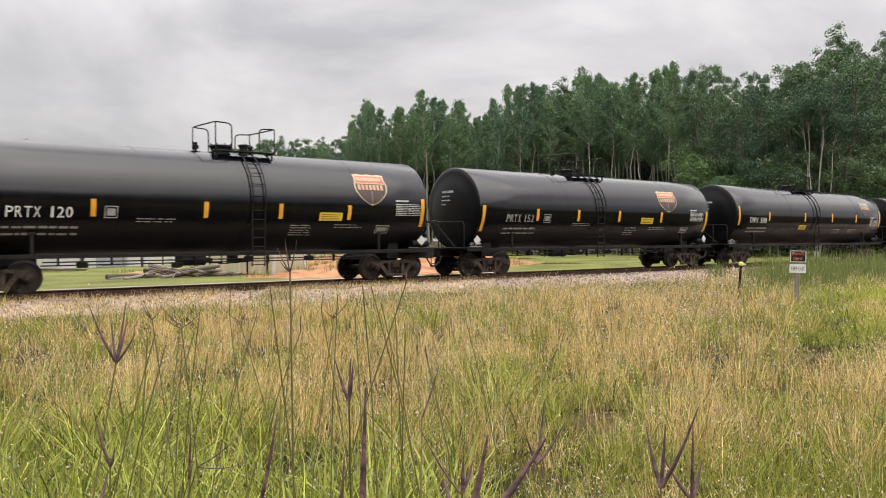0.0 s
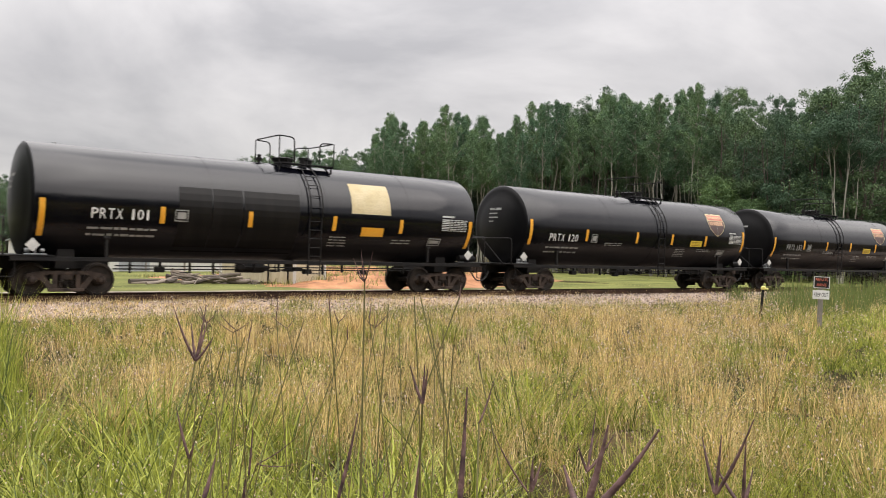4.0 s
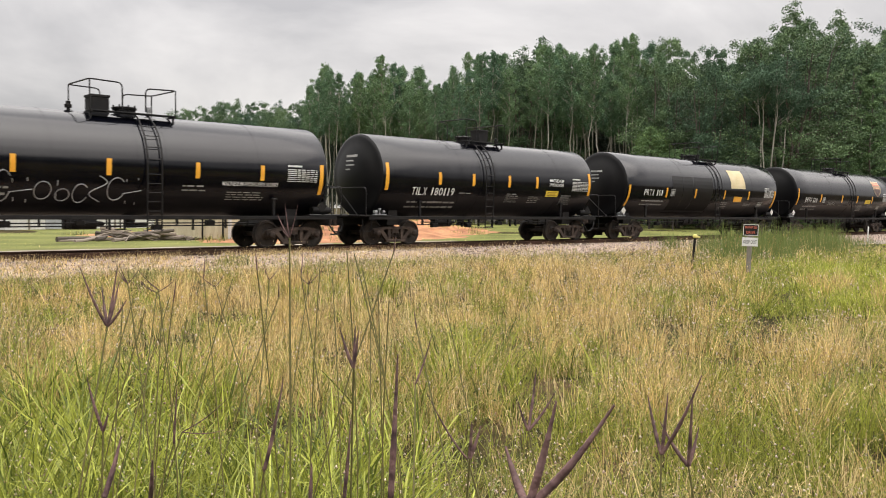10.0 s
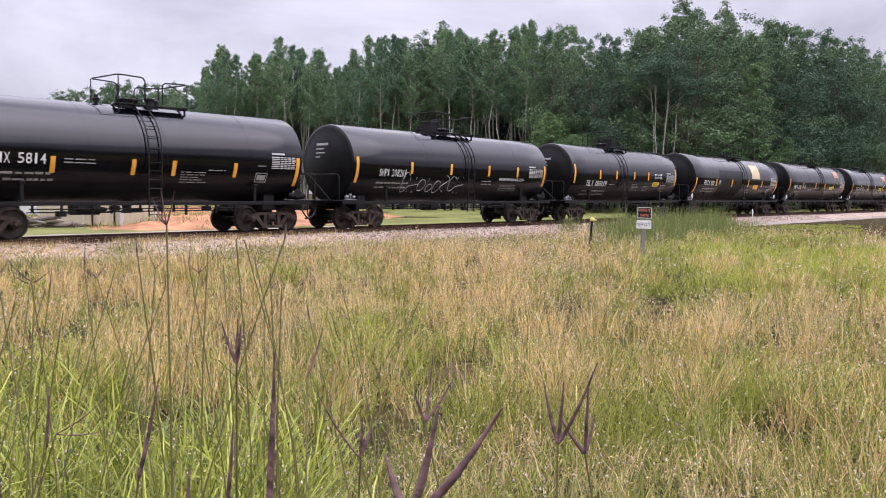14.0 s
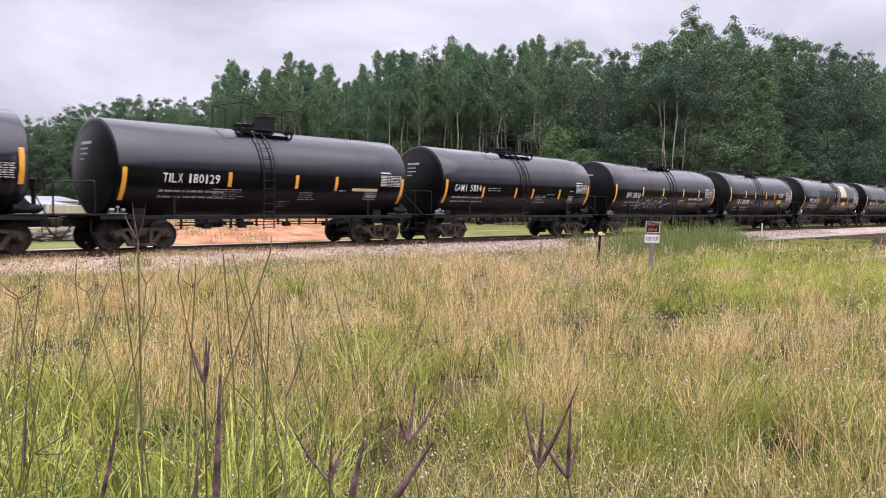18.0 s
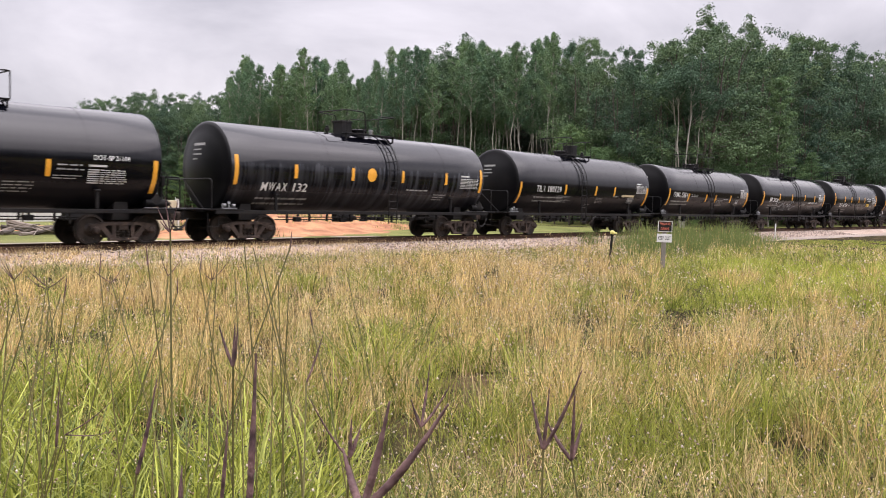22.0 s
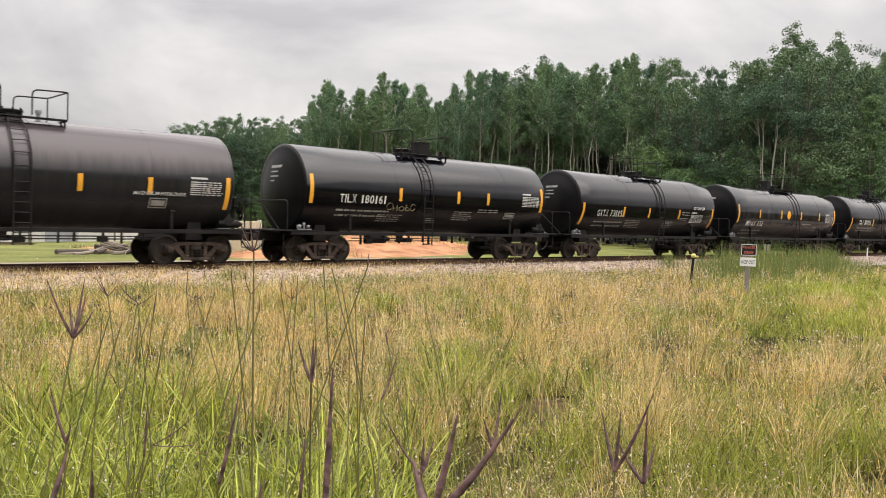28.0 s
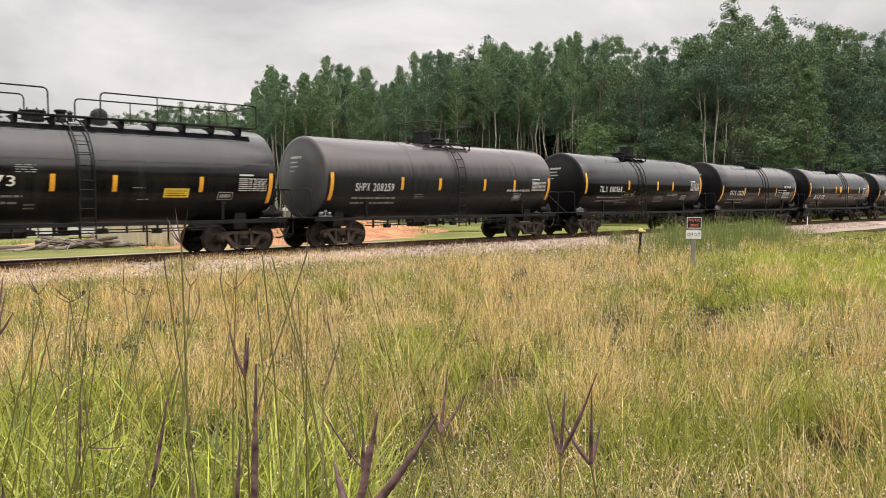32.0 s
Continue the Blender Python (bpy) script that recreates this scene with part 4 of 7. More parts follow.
def truck(parent, at):
    """A two-axle truck: side frames, bolster, springs, bearing caps, two wheelsets."""
    tk = part("truck", _bolster(), M_TRUCK, parent, "rusty cast-steel two-axle truck", pose(at, 0, 0))
    for s in (-1, 1):
        side_frame(tk, s)
        for u in (-0.89, 0.89):
            bm = bmesh.new()
            lathe(bm, [(s * 1.05, 0.0), (s * 1.05, 0.11), (s * 1.14, 0.115), (s * 1.19, 0.085), (s * 1.21, 0.05), (s * 1.21, 0.0)][::s], "y", 14, (u, 0, 0.457))
            bmesh.ops.recalc_face_normals(bm, faces=bm.faces)
            smooth(part("bearing_cap", bm, M_TRUCK, tk))
    for s in (-1, 1):
        for u in (-0.15, 0.0, 0.15):
            bm = bmesh.new()
            pts = [Vector((u + 0.055 * math.cos(a), s * 1.0 + 0.055 * math.sin(a), 0.22 + 0.24 * a / 31.4)) for a in np.linspace(0, 31.4, 34)]
            tube(bm, pts, 0.016, 4)
            part("spring", bm, M_WHEEL, tk)
    sets = []
    for u in (-0.89, 0.89):
        bm = bmesh.new()
        for s in (-1, 1):
            prof = [(0.67, 0.0), (0.67, 0.10), (0.70, 0.12), (0.715, 0.20), (0.69, 0.34), (0.665, 0.40), (0.655, 0.485), (0.685, 0.488), (0.70, 0.462),
                    (0.80, 0.455), (0.805, 0.40), (0.765, 0.385), (0.745, 0.30), (0.745, 0.20), (0.80, 0.13), (0.84, 0.12), (0.84, 0.0)]
            lathe(bm, [(s * a, b) for a, b in prof], "y", 36)
        lathe(bm, [(-0.68, 0.08), (0.68, 0.08)], "y", 12)
        for k in range(3):
            a = k * 2.1
            box(bm, 0.22 * math.cos(a) - 0.02, 0.22 * math.cos(a) + 0.02, -0.76, -0.742, 0.22 * math.sin(a) - 0.012, 0.22 * math.sin(a) + 0.012)
        bmesh.ops.recalc_face_normals(bm, faces=bm.faces)
        ws = smooth(part("wheelset", bm, M_WHEEL, tk, m=pose(u, 0, 0.457)), 35)
        sets.append(ws)
    return tk


def _bolster():
    bm = bmesh.new()
    box(bm, -0.17, 0.17, -1.05, 1.05, 0.44, 0.62, 0.03)
    lathe(bm, [(0.60, 0.22), (0.74, 0.22)], "z", 16)
    for u in (-0.55, 0.55):
        box(bm, u - 0.04, u + 0.04, -0.72, 0.72, 0.30, 0.42, 0.01)
    return bm


def c_rail(u_in, u_out, y, z0, z1, r=0.022):
    """A railing that goes round one end of the top platform, with its ends bent down."""
    bm = bmesh.new()
    tube(bm, bend([(u_in, -y, z0), (u_in, -y, z1), (u_out, -y, z1 + 0.03), (u_out, y, z1 + 0.03), (u_in, y, z1), (u_in, y, z0)], 0.16), r, 6)
    for yy in (-y, y):
        tube(bm, [(u_out * 0.985, yy, z0 - 0.05), (u_out * 0.985, yy, z1 + 0.03)], r * 0.85, 6)
    return bm


def end_rail(half, s):
    """The safety rail across a car's end, with its braces."""
    bm = bmesh.new()
    x = s * (half + 0.72)
    tube(bm, bend([(x, -1.42, 1.08), (x, -1.42, 2.12), (x, 1.42, 2.12), (x, 1.42, 1.08)], 0.15), 0.022, 6)
    tube(bm, [(x, 0.35, 2.12), (x, -0.95, 1.10)], 0.02, 6)
    return bm


def tank_car(spec):
    """One tank car, its middle at x = 0 on the rails."""
    global TANK_R, TANK_Z
    TANK_R = spec.get("radius", 1.535)
    TANK_Z = 1.05 + TANK_R
    L, c = spec["end"] - spec["start"], 0.5 * (spec["end"] + spec["start"])
    half = L / 2 + 0.16
    car = tagged(new("tank_car"), spec["label"], "tank car", "freight train")
    paint = spec.get("paint", M_BLACK)
    seed = int(abs(c) * 7) + 3
    rr = random.Random(seed)
    tank = tank_shell(half, paint, car)
    lad, plat = spec["ladder"] - c, spec["platform"] - c
    for u in (lad - 0.45, lad + 0.42):
        band(u, tank, paint)
    for u in (-half + L * 0.33, half - L * 0.2):
        band(u, tank, paint, 0.03)
    # frame
    for s in (-1, 1):
        bm = bmesh.new()
        box(bm, -half - 0.55, half + 0.55, s * 1.36 - 0.05, s * 1.36 + 0.05, 0.97, 1.09, 0.01)
        part("side_sill", bm, M_FRAME, car)
    for s in (-1, 1):
        a, b = sorted((s * (half - 0.55), s * (half + 1.02)))
        bm = bmesh.new()
        box(bm, a, b, -1.42, 1.42, 1.09, 1.13, 0.006)
        deck = part("end_platform", bm, M_FRAME, car)
        for k in range(4):
            u = a + 0.1 + (b - a - 0.2) * k / 3
            bm = bmesh.new()
            box(bm, u - 0.02, u + 0.02, -1.30, 1.30, 1.03, 1.088)
            part("cross_bearer", bm, M_FRAME, deck)
        a, b = sorted((s * (half - 2.3), s * (half + 1.08)))
        bm = bmesh.new()
        box(bm, a, b, -0.24, 0.24, 0.74, 1.06, 0.02)
        part("stub_sill", bm, M_FRAME, car)
        bm = bmesh.new()
        x = s * (half + 1.05)
        box(bm, min(x, x + s * 0.30), max(x, x + s * 0.30), -0.09, 0.09, 0.78, 0.98, 0.02)
        box(bm, min(x + s * 0.26, x + s * 0.46), max(x + s * 0.26, x + s * 0.46), -0.16, 0.13, 0.72, 1.02, 0.04)
        part("coupler", bm, M_TRUCK, car)
        bm = bmesh.new()
        tube(bm, bend([(s * (half + 0.95), -0.35, 0.80), (s * (half + 1.1), -0.38, 0.55), (s * (half + 1.3), -0.36, 0.40), (s * (half + 1.48), -0.30, 0.42)], 0.12), 0.03, 6)
        part("air_hose", bm, M_RUBBER, car, "hanging black rubber air hose")
        part("end_rail", end_rail(half, s), M_FRAME, car)
        # saddle between bolster and shell
        bm = bmesh.new()
        u = s * (L / 2 - 0.80)
        prism(bm, [(u - 0.28, 0.76), (u + 0.28, 0.76), (u + 0.20, 1.34), (u - 0.20, 1.34)], -0.86, 0.86)
        part("saddle", bm, M_FRAME, car)
        bm = bmesh.new()
        for v in (u - s * 0.95,):
            box(bm, v - 0.05, v + 0.05, -1.36, -1.26, 1.09, 1.66, 0.02)
            box(bm, v - 0.09, v + 0.09, -1.40, -1.24, 1.60, 1.68, 0.02)
        part("bracket", bm, M_FRAME, car)
        stirrup = bmesh.new()
        v = s * (half + 0.62)
        tube(stirrup, bend([(v - 0.2, -1.36, 1.0), (v - 0.2, -1.36, 0.55), (v + 0.2, -1.36, 0.55), (v + 0.2, -1.36, 1.0)], 0.06), 0.016, 5)
        part("stirrup_step", stirrup, M_FRAME, car)
        truck(car, u)
    # underside: brake rods, hangers, outlet
    bm = bmesh.new()
    u0, u1 = -L / 2 + 2.1, L / 2 - 2.1
    tube(bm, [(u0, -0.95, 0.86), (u1, -0.95, 0.86)], 0.020, 5)
    part("brake_rod", bm, M_FRAME, car)
    bm = bmesh.new()
    tube(bm, [(u0, -0.75, 0.76), (u1, -0.75, 0.78)], 0.020, 5)
    part("brake_rod", bm, M_FRAME, car)
    nh = 13
    for k in range(nh):
        bm = bmesh.new()
        u = u0 + (u1 - u0) * (k + 0.5) / nh + rr.uniform(-0.2, 0.2)
        z = rr.uniform(0.62, 0.80)
        box(bm, u - 0.025, u + 0.025, -0.99, -0.91, z, 1.02)
        if k % 3 == 1:
            box(bm, u - 0.14, u + 0.14, -1.00, -0.80, z, z + 0.16, 0.02)
        elif k % 4 == 2:
            box(bm, u - 0.30, u + 0.05, -0.98, -0.93, z, z + 0.03)
        part("hanger", bm, M_FRAME, car)
    bm = bmesh.new()
    u = lad - 0.1
    lathe(bm, [(1.26, 0.26), (1.06, 0.26), (1.02, 0.16), (0.80, 0.14), (0.78, 0.19), (0.70, 0.19), (0.70, 0.0)], "z", 14, (u, 0, 0))
    box(bm, u + 0.12, u + 0.40, -0.3, 0.1, 0.72, 0.84, 0.02)
    part("outlet_valve", bm, M_FRAME, car)
    bm = bmesh.new()
    u = lad - 1.7
    lathe(bm, [(u - 0.42, 0.0), (u - 0.42, 0.17), (u + 0.30, 0.17), (u + 0.34, 0.08), (u + 0.55, 0.05), (u + 0.55, 0.0)], "x", 14, (0, -0.70, 0.84))
    box(bm, u - 0.60, u - 0.42, -0.86, -0.56, 0.68, 0.98, 0.03)
    part("control_valve", bm, M_FRAME, car)
    bm = bmesh.new()
    lathe(bm, [(L / 2 - 1.9 - 0.5, 0.0), (L / 2 - 2.4, 0.14), (L / 2 - 1.75, 0.14), (L / 2 - 1.75, 0.0)], "x", 12, (0, -0.55, 0.86))
    part("air_reservoir", bm, M_FRAME, car)
    # hand brake on the trailing deck
    bm = bmesh.new()
    x = half + 0.60
    tube(bm, [(x, -0.62 + 0.28 * math.cos(a), 2.0 + 0.28 * math.sin(a)) for a in np.linspace(0, 2 * math.pi, 21)], 0.018, 5, False)
    for k in range(5):
        a = k * 1.2566
        tube(bm, [(x, -0.62, 2.0), (x - 0.01, -0.62 + 0.28 * math.cos(a), 2.0 + 0.28 * math.sin(a))], 0.012, 4)
    part("brake_wheel", bm, M_FRAME, car)
    bm = bmesh.new()
    box(bm, x - 0.16, x - 0.03, -0.80, -0.44, 1.82, 2.16, 0.02)
    box(bm, x - 0.13, x - 0.06, -0.70, -0.54, 1.10, 1.82)
    part("brake_gear", bm, M_FRAME, car)
    bm = bmesh.new()
    lathe(bm, [(half - 0.25, 0.0), (half - 0.25, 0.13), (half + 0.45, 0.13), (half + 0.5, 0.10), (half + 0.62, 0.03), (half + 0.62, 0.0)], "x", 14, (0, -1.02, 1.28))
    smooth(part("brake_cylinder", bm, M_FRAME, car))
    # leading deck: valve with bright fittings
    bm = bmesh.new()
    x = -half - 0.05
    lathe(bm, [(x - 0.10, 0.0), (x - 0.10, 0.06), (x + 0.02, 0.07), (x + 0.03, 0.0)], "x", 12, (0, -1.15, 1.25))
    lathe(bm, [(1.13, 0.03), (1.30, 0.03), (1.31, 0.06), (1.38, 0.05), (1.38, 0.0)], "z", 10, (x + 0.16, -1.15, 0))
    lathe(bm, [(x + 0.28, 0.0), (x + 0.28, 0.05), (x + 0.38, 0.06), (x + 0.40, 0.0)], "x", 12, (0, -1.15, 1.25))
    box(bm, x - 0.12, x + 0.45, -1.21, -1.09, 1.13, 1.17, 0.01)
    smooth(part("brake_valve", bm, M_CHROME if spec.get("bright_valve", True) else M_FRAME, car, "dull metal brake valve"))
    # ladder up the near and the far side
    for s in (-1, 1):
        for du in (-0.22, 0.22):
            bm = bmesh.new()
            pts = [(lad + du, s * 1.58, 0.62), (lad + du, s * 1.62, TANK_Z - 0.2)]
            for a in np.linspace(0.02, 1.28, 9):
                pts.append((lad + du * (1 - 0.12 * (a > 0.9)), s * (TANK_R + 0.09) * math.cos(a), TANK_Z + (TANK_R + 0.09) * math.sin(a)))
            tube(bm, pts, 0.024, 6)
            part("ladder_rail", bm, M_FRAME, car)
        for k in range(13):
            q = k / 12
            if q < 0.55:
                p = (s * 1.60, 0.68 + q / 0.55 * (TANK_Z - 0.8))
            else:
                a = (q - 0.55) / 0.45 * 1.22
                p = (s * (TANK_R + 0.09) * math.cos(a), TANK_Z + (TANK_R + 0.09) * math.sin(a))
            bm = bmesh.new()
            tube(bm, [(lad - 0.22, *p), (lad + 0.22, *p)], 0.014, 5)
            part("rung", bm, M_FRAME, car)
    # top fittings
    kind = spec.get("top", "box")
    zt = TANK_Z + TANK_R
    hw = 0.5 * spec.get("platform_length", 2.2)
    py = 0.85
    if kind == "walkway":
        w0, w1 = -half + 0.3, half - 0.3
        bm = bmesh.new()
        for y in (-0.76, 0.76):
            box(bm, w0, w1, y - 0.17, y + 0.16, zt + 0.02, zt + 0.07, 0.008)
        for k in range(12):
            u = w0 + (w1 - w0) * (k + 0.5) / 12
            box(bm, u - 0.05, u + 0.05, -0.72, 0.72, zt - 0.16, zt + 0.02)
        part("walkway", bm, M_FRAME, car, "full-length black steel top walkway")
        for y in (-0.92, 0.92):
            for r0, r1, ends in ((w0, lad - 0.75, (0, 1)), (lad + 0.75, w1, (1, 0))):
                bm = bmesh.new()
                tube(bm, bend([(r0, y, zt + 0.05), (r0, y, zt + 0.80), (r1, y, zt + 0.80), (r1, y, zt + 0.05)], 0.16), 0.024, 6)
                part("walkway_rail", bm, M_FRAME, car)
                for k in range(2):
                    u = r0 + (r1 - r0) * (k + 1) / 3
                    bm = bmesh.new()
                    tube(bm, [(u, y, zt - 0.10), (u, y, zt + 0.80)], 0.020, 5)
                    part("walkway_post", bm, M_FRAME, car)
        for u in (w0, w1):
            bm = bmesh.new()
            tube(bm, [(u, -0.92, zt + 0.78), (u, 0.92, zt + 0.78)], 0.02, 5)
            part("walkway_rail", bm, M_FRAME, car)
        bm = bmesh.new()
        patch(bm, w0 - 0.1, w1 + 0.1, 2.88, 2.95, 0.018, 2)
        part("jacket_lap", bm, paint, car, "overlapping seam of the insulation jacket")
        bm = bmesh.new()
        d = spec["dome"] - c
        lathe(bm, [(zt - 0.1, 0.26), (zt + 0.24, 0.26), (zt + 0.34, 0.22), (zt + 0.42, 0.12), (zt + 0.44, 0.0)], "z", 18, (d, 0, 0))
        smooth(part("dome", bm, M_FRAME, car), 50)
        plat = spec["platform"] - c
    else:
        bm = bmesh.new()
        for y in (-0.72, 0.72):
            box(bm, plat - hw, plat + hw, y - 0.17, y + 0.17, zt - 0.03, zt + 0.005, 0.006)
        for u in (plat - hw + 0.06, plat + hw - 0.06):
            box(bm, u - 0.025, u + 0.025, -0.92, 0.92, zt - 0.07, zt - 0.03)
            for y in (-0.8, 0.8):
                box(bm, u - 0.02, u + 0.02, y - 0.03, y + 0.03, zt - 0.34, zt - 0.05)
        part("top_platform", bm, M_FRAME, car)
        gap = {"wide": 0.9, "side_box": 0.95}.get(kind, 0.55)
        for s in (-1, 1):
            bm = c_rail(0, s * gap, 0.88, zt + 0.05, zt + (0.84 if s < 0 else 0.74))
            part("handrail", bm, M_FRAME, car, m=pose(plat + s * (hw - gap), 0, 0))
    bm = bmesh.new()
    hx = plat - 0.45 if kind != "side_box" else plat + 0.05
    lathe(bm, [(zt - 0.12, 0.30), (zt + 0.16, 0.30), (zt + 0.16, 0.36), (zt + 0.21, 0.37), (zt + 0.24, 0.30), (zt + 0.27, 0.0)], "z", 20, (hx, 0, 0))
    mw = smooth(part("manway", bm, M_FRAME, car), 40)
    for k in range(8):
        a = k * math.pi / 4
        bm = bmesh.new()
        lathe(bm, [(zt + 0.10, 0.0), (zt + 0.10, 0.025), (zt + 0.28, 0.025), (zt + 0.28, 0.0)], "z", 6, (hx + 0.33 * math.cos(a), 0.33 * math.sin(a), 0))
        part("bolt", bm, M_FRAME, mw)
    if kind == "side_box":
        bm = bmesh.new()
        box(bm, plat - 1.02, plat - 0.50, -0.28, 0.28, zt - 0.06, zt + 0.50, 0.02)
        box(bm, plat - 1.04, plat - 0.48, -0.30, 0.30, zt + 0.44, zt + 0.52, 0.01)
        part("valve_housing", bm, M_FRAME, car)
        bm = bmesh.new()
        lathe(bm, [(zt - 0.05, 0.06), (zt + 0.20, 0.06), (zt + 0.20, 0.09), (zt + 0.30, 0.09), (zt + 0.30, 0.0)], "z", 12, (plat + 0.85, 0.1, 0))
        smooth(part("vent", bm, M_CHROME, car, "bright metal vent cap"), 40)
    elif kind == "box":
        bm = bmesh.new()
        box(bm, plat + 0.22, plat + 0.74, -0.28, 0.28, zt + 0.0, zt + 0.56, 0.02)
        box(bm, plat + 0.20, plat + 0.76, -0.30, 0.30, zt + 0.50, zt + 0.57, 0.01)
        part("valve_housing", bm, M_FRAME, car)
    else:
        bm = bmesh.new()
        lathe(bm, [(zt - 0.08, 0.14), (zt + 0.22, 0.14), (zt + 0.24, 0.18), (zt + 0.30, 0.18), (zt + 0.32, 0.0)], "z", 14, (plat + 0.35, 0, 0))
        lathe(bm, [(zt - 0.08, 0.08), (zt + 0.26, 0.08), (zt + 0.26, 0.12), (zt + 0.34, 0.0)], "z", 10, (plat + 0.70, 0.2, 0))
        smooth(part("valve", bm, M_FRAME, car), 40)
    vent = plat + (hw + 0.32) * (1 if kind == "box" else -1)
    bm = bmesh.new()
    lathe(bm, [(zt - 0.12, 0.05), (zt + 0.06, 0.05), (zt + 0.07, 0.10), (zt + 0.16, 0.11), (zt + 0.18, 0.06), (zt + 0.26, 0.07), (zt + 0.28, 0.0)], "z", 12, (vent, -0.1, 0))
    smooth(part("vent_valve", bm, M_FRAME, car), 40)
    bm = bmesh.new()
    tube(bm, bend([(vent, -0.35, zt - 0.02), (vent + 0.1, -0.8, zt - 0.28), (plat - hw - 0.05, -0.98, zt - 0.34)], 0.1), 0.014, 5)
    part("vent_pipe", bm, M_FRAME, car)
    # markings
    for k, u in enumerate([spec["start"]] + spec["stripes"] + [spec["end"]]):
        bm = bmesh.new()
        big = k in (0, len(spec["stripes"]) + 1)
        zc = spec["mid_z"]
        if big:
            patch(bm, u - c - 0.075, u - c + 0.075, spec["end_z"] - 0.50, spec["end_z"] + 0.50, 0.008, 8)
        else:
            patch(bm, u - c - 0.072, u - c + 0.072, zc - 0.24, zc + 0.24, 0.008, 4)
        part("reflective_stripe", bm, M_STRIPE, car, "yellow-orange reflective stripe")
    a, b, z = spec["number"]
    dim = spec.get("stencil", M_WHITE)
    reporting_mark(spec["words"], a - c, b - c, z - 0.145, z + 0.145, dim, car)
    small_print(a - c - 0.05, b - c + 0.25, z - 0.62, z - 0.26, 2, M_DIM, car, seed, "weight_stencil", 0.05)
    a, b, z = spec["table"]
    data_grid(a - c, b - c, z - 0.22, z + 0.22, car, seed + 1)
    for k, (a, b, z0, z1, n) in enumerate(spec.get("print", ())):
        small_print(a - c, b - c, z0, z1, n, M_DIM, car, seed + 5 + k)
    for a, b, z0, z1, words, mt in spec.get("words_more", ()):
        words_on_tank(words, a - c, b - c, z0, z1, mt, car, "lettering")
    for a, b, z0, z1 in spec.get("boxes", ()):
        outline_box(a - c, b - c, z0, z1, car)
    for a, b, z0, z1, mt, name in spec.get("panels", ()):
        bm = bmesh.new()
        patch(bm, a - c, b - c, z0, z1, 0.008, 6)
        pn = part(name, bm, mt, car)
        if mt is M_YELPANEL:
            bm = bmesh.new()
            for r in range(3):
                za = z0 + (z1 - z0) * (0.2 + 0.25 * r)
                patch(bm, a - c + 0.08, b - c - 0.08 - 0.1 * (r % 2), za, za + (z1 - z0) * 0.07, 0.014, 1)
            part("panel_lines", bm, M_FRAME, pn)
    for a, b, z0, z1 in spec.get("dull", ()):
        bm = bmesh.new()
        patch(bm, a - c, b - c, z0, z1, 0.004, 10)
        part("repainted_patch", bm, M_PATCH, car, "dull brownish repainted patch")
    if "shield" in spec:
        a, b, z0, z1 = spec["shield"]
        shield(a - c, b - c, z0, z1, car, spec.get("faded", False))
    for a, b, z0, z1 in spec.get("scrawl", ()):
        scrawl("", a - c, b - c, z0, z1, car, seed + 40, M_YELSPRAY if z1 - z0 < 0.5 else M_GRAFFITI)
    if spec.get("placard", True):
        for u, y in ((half - 0.05, -1.36), (-half + 0.0, -1.36)):
            bm = bmesh.new()
            r = 0.19
            vs = [bm.verts.new((u + r * dx, y - 0.02 + dy, 1.40 + r * dz)) for dy in (0, 0.01) for dx, dz in ((0, -1), (1, 0), (0, 1), (-1, 0))]
            bm.faces.new(vs[:4]), bm.faces.new(vs[4:][::-1])
            for k in range(4):
                bm.faces.new((vs[k], vs[(k + 1) % 4], vs[4 + (k + 1) % 4], vs[4 + k]))
            bm.free() if not spec.get("white_placard") and u < 0 else part("placard", bm, M_TABLE if spec.get("white_placard") else M_FRAME, car, "diamond hazard placard")
    # markings on the flat of the leading head
    bm = bmesh.new()
    for k in range(4):
        w = 0.70 if k == 3 else (0.30, 0.55, 0.50)[k]
        z = 2.80 + 0.16 * k
        pts = []
        for yy, zz in ((0.45, z), (0.45 - w, z), (0.45 - w, z + (0.09 if k == 3 else 0.05)), (0.45, z + (0.09 if k == 3 else 0.05))):
            pts.append(bm.verts.new((-half + head_at(math.hypot(yy, zz - TANK_Z)) - 0.014, yy, zz)))
        bm.faces.new(pts[::-1])
    part("end_stencil", bm, M_DIM, car)
    car.location = (c, TRACK_Y, 0)
    car["c"] = c
    return car


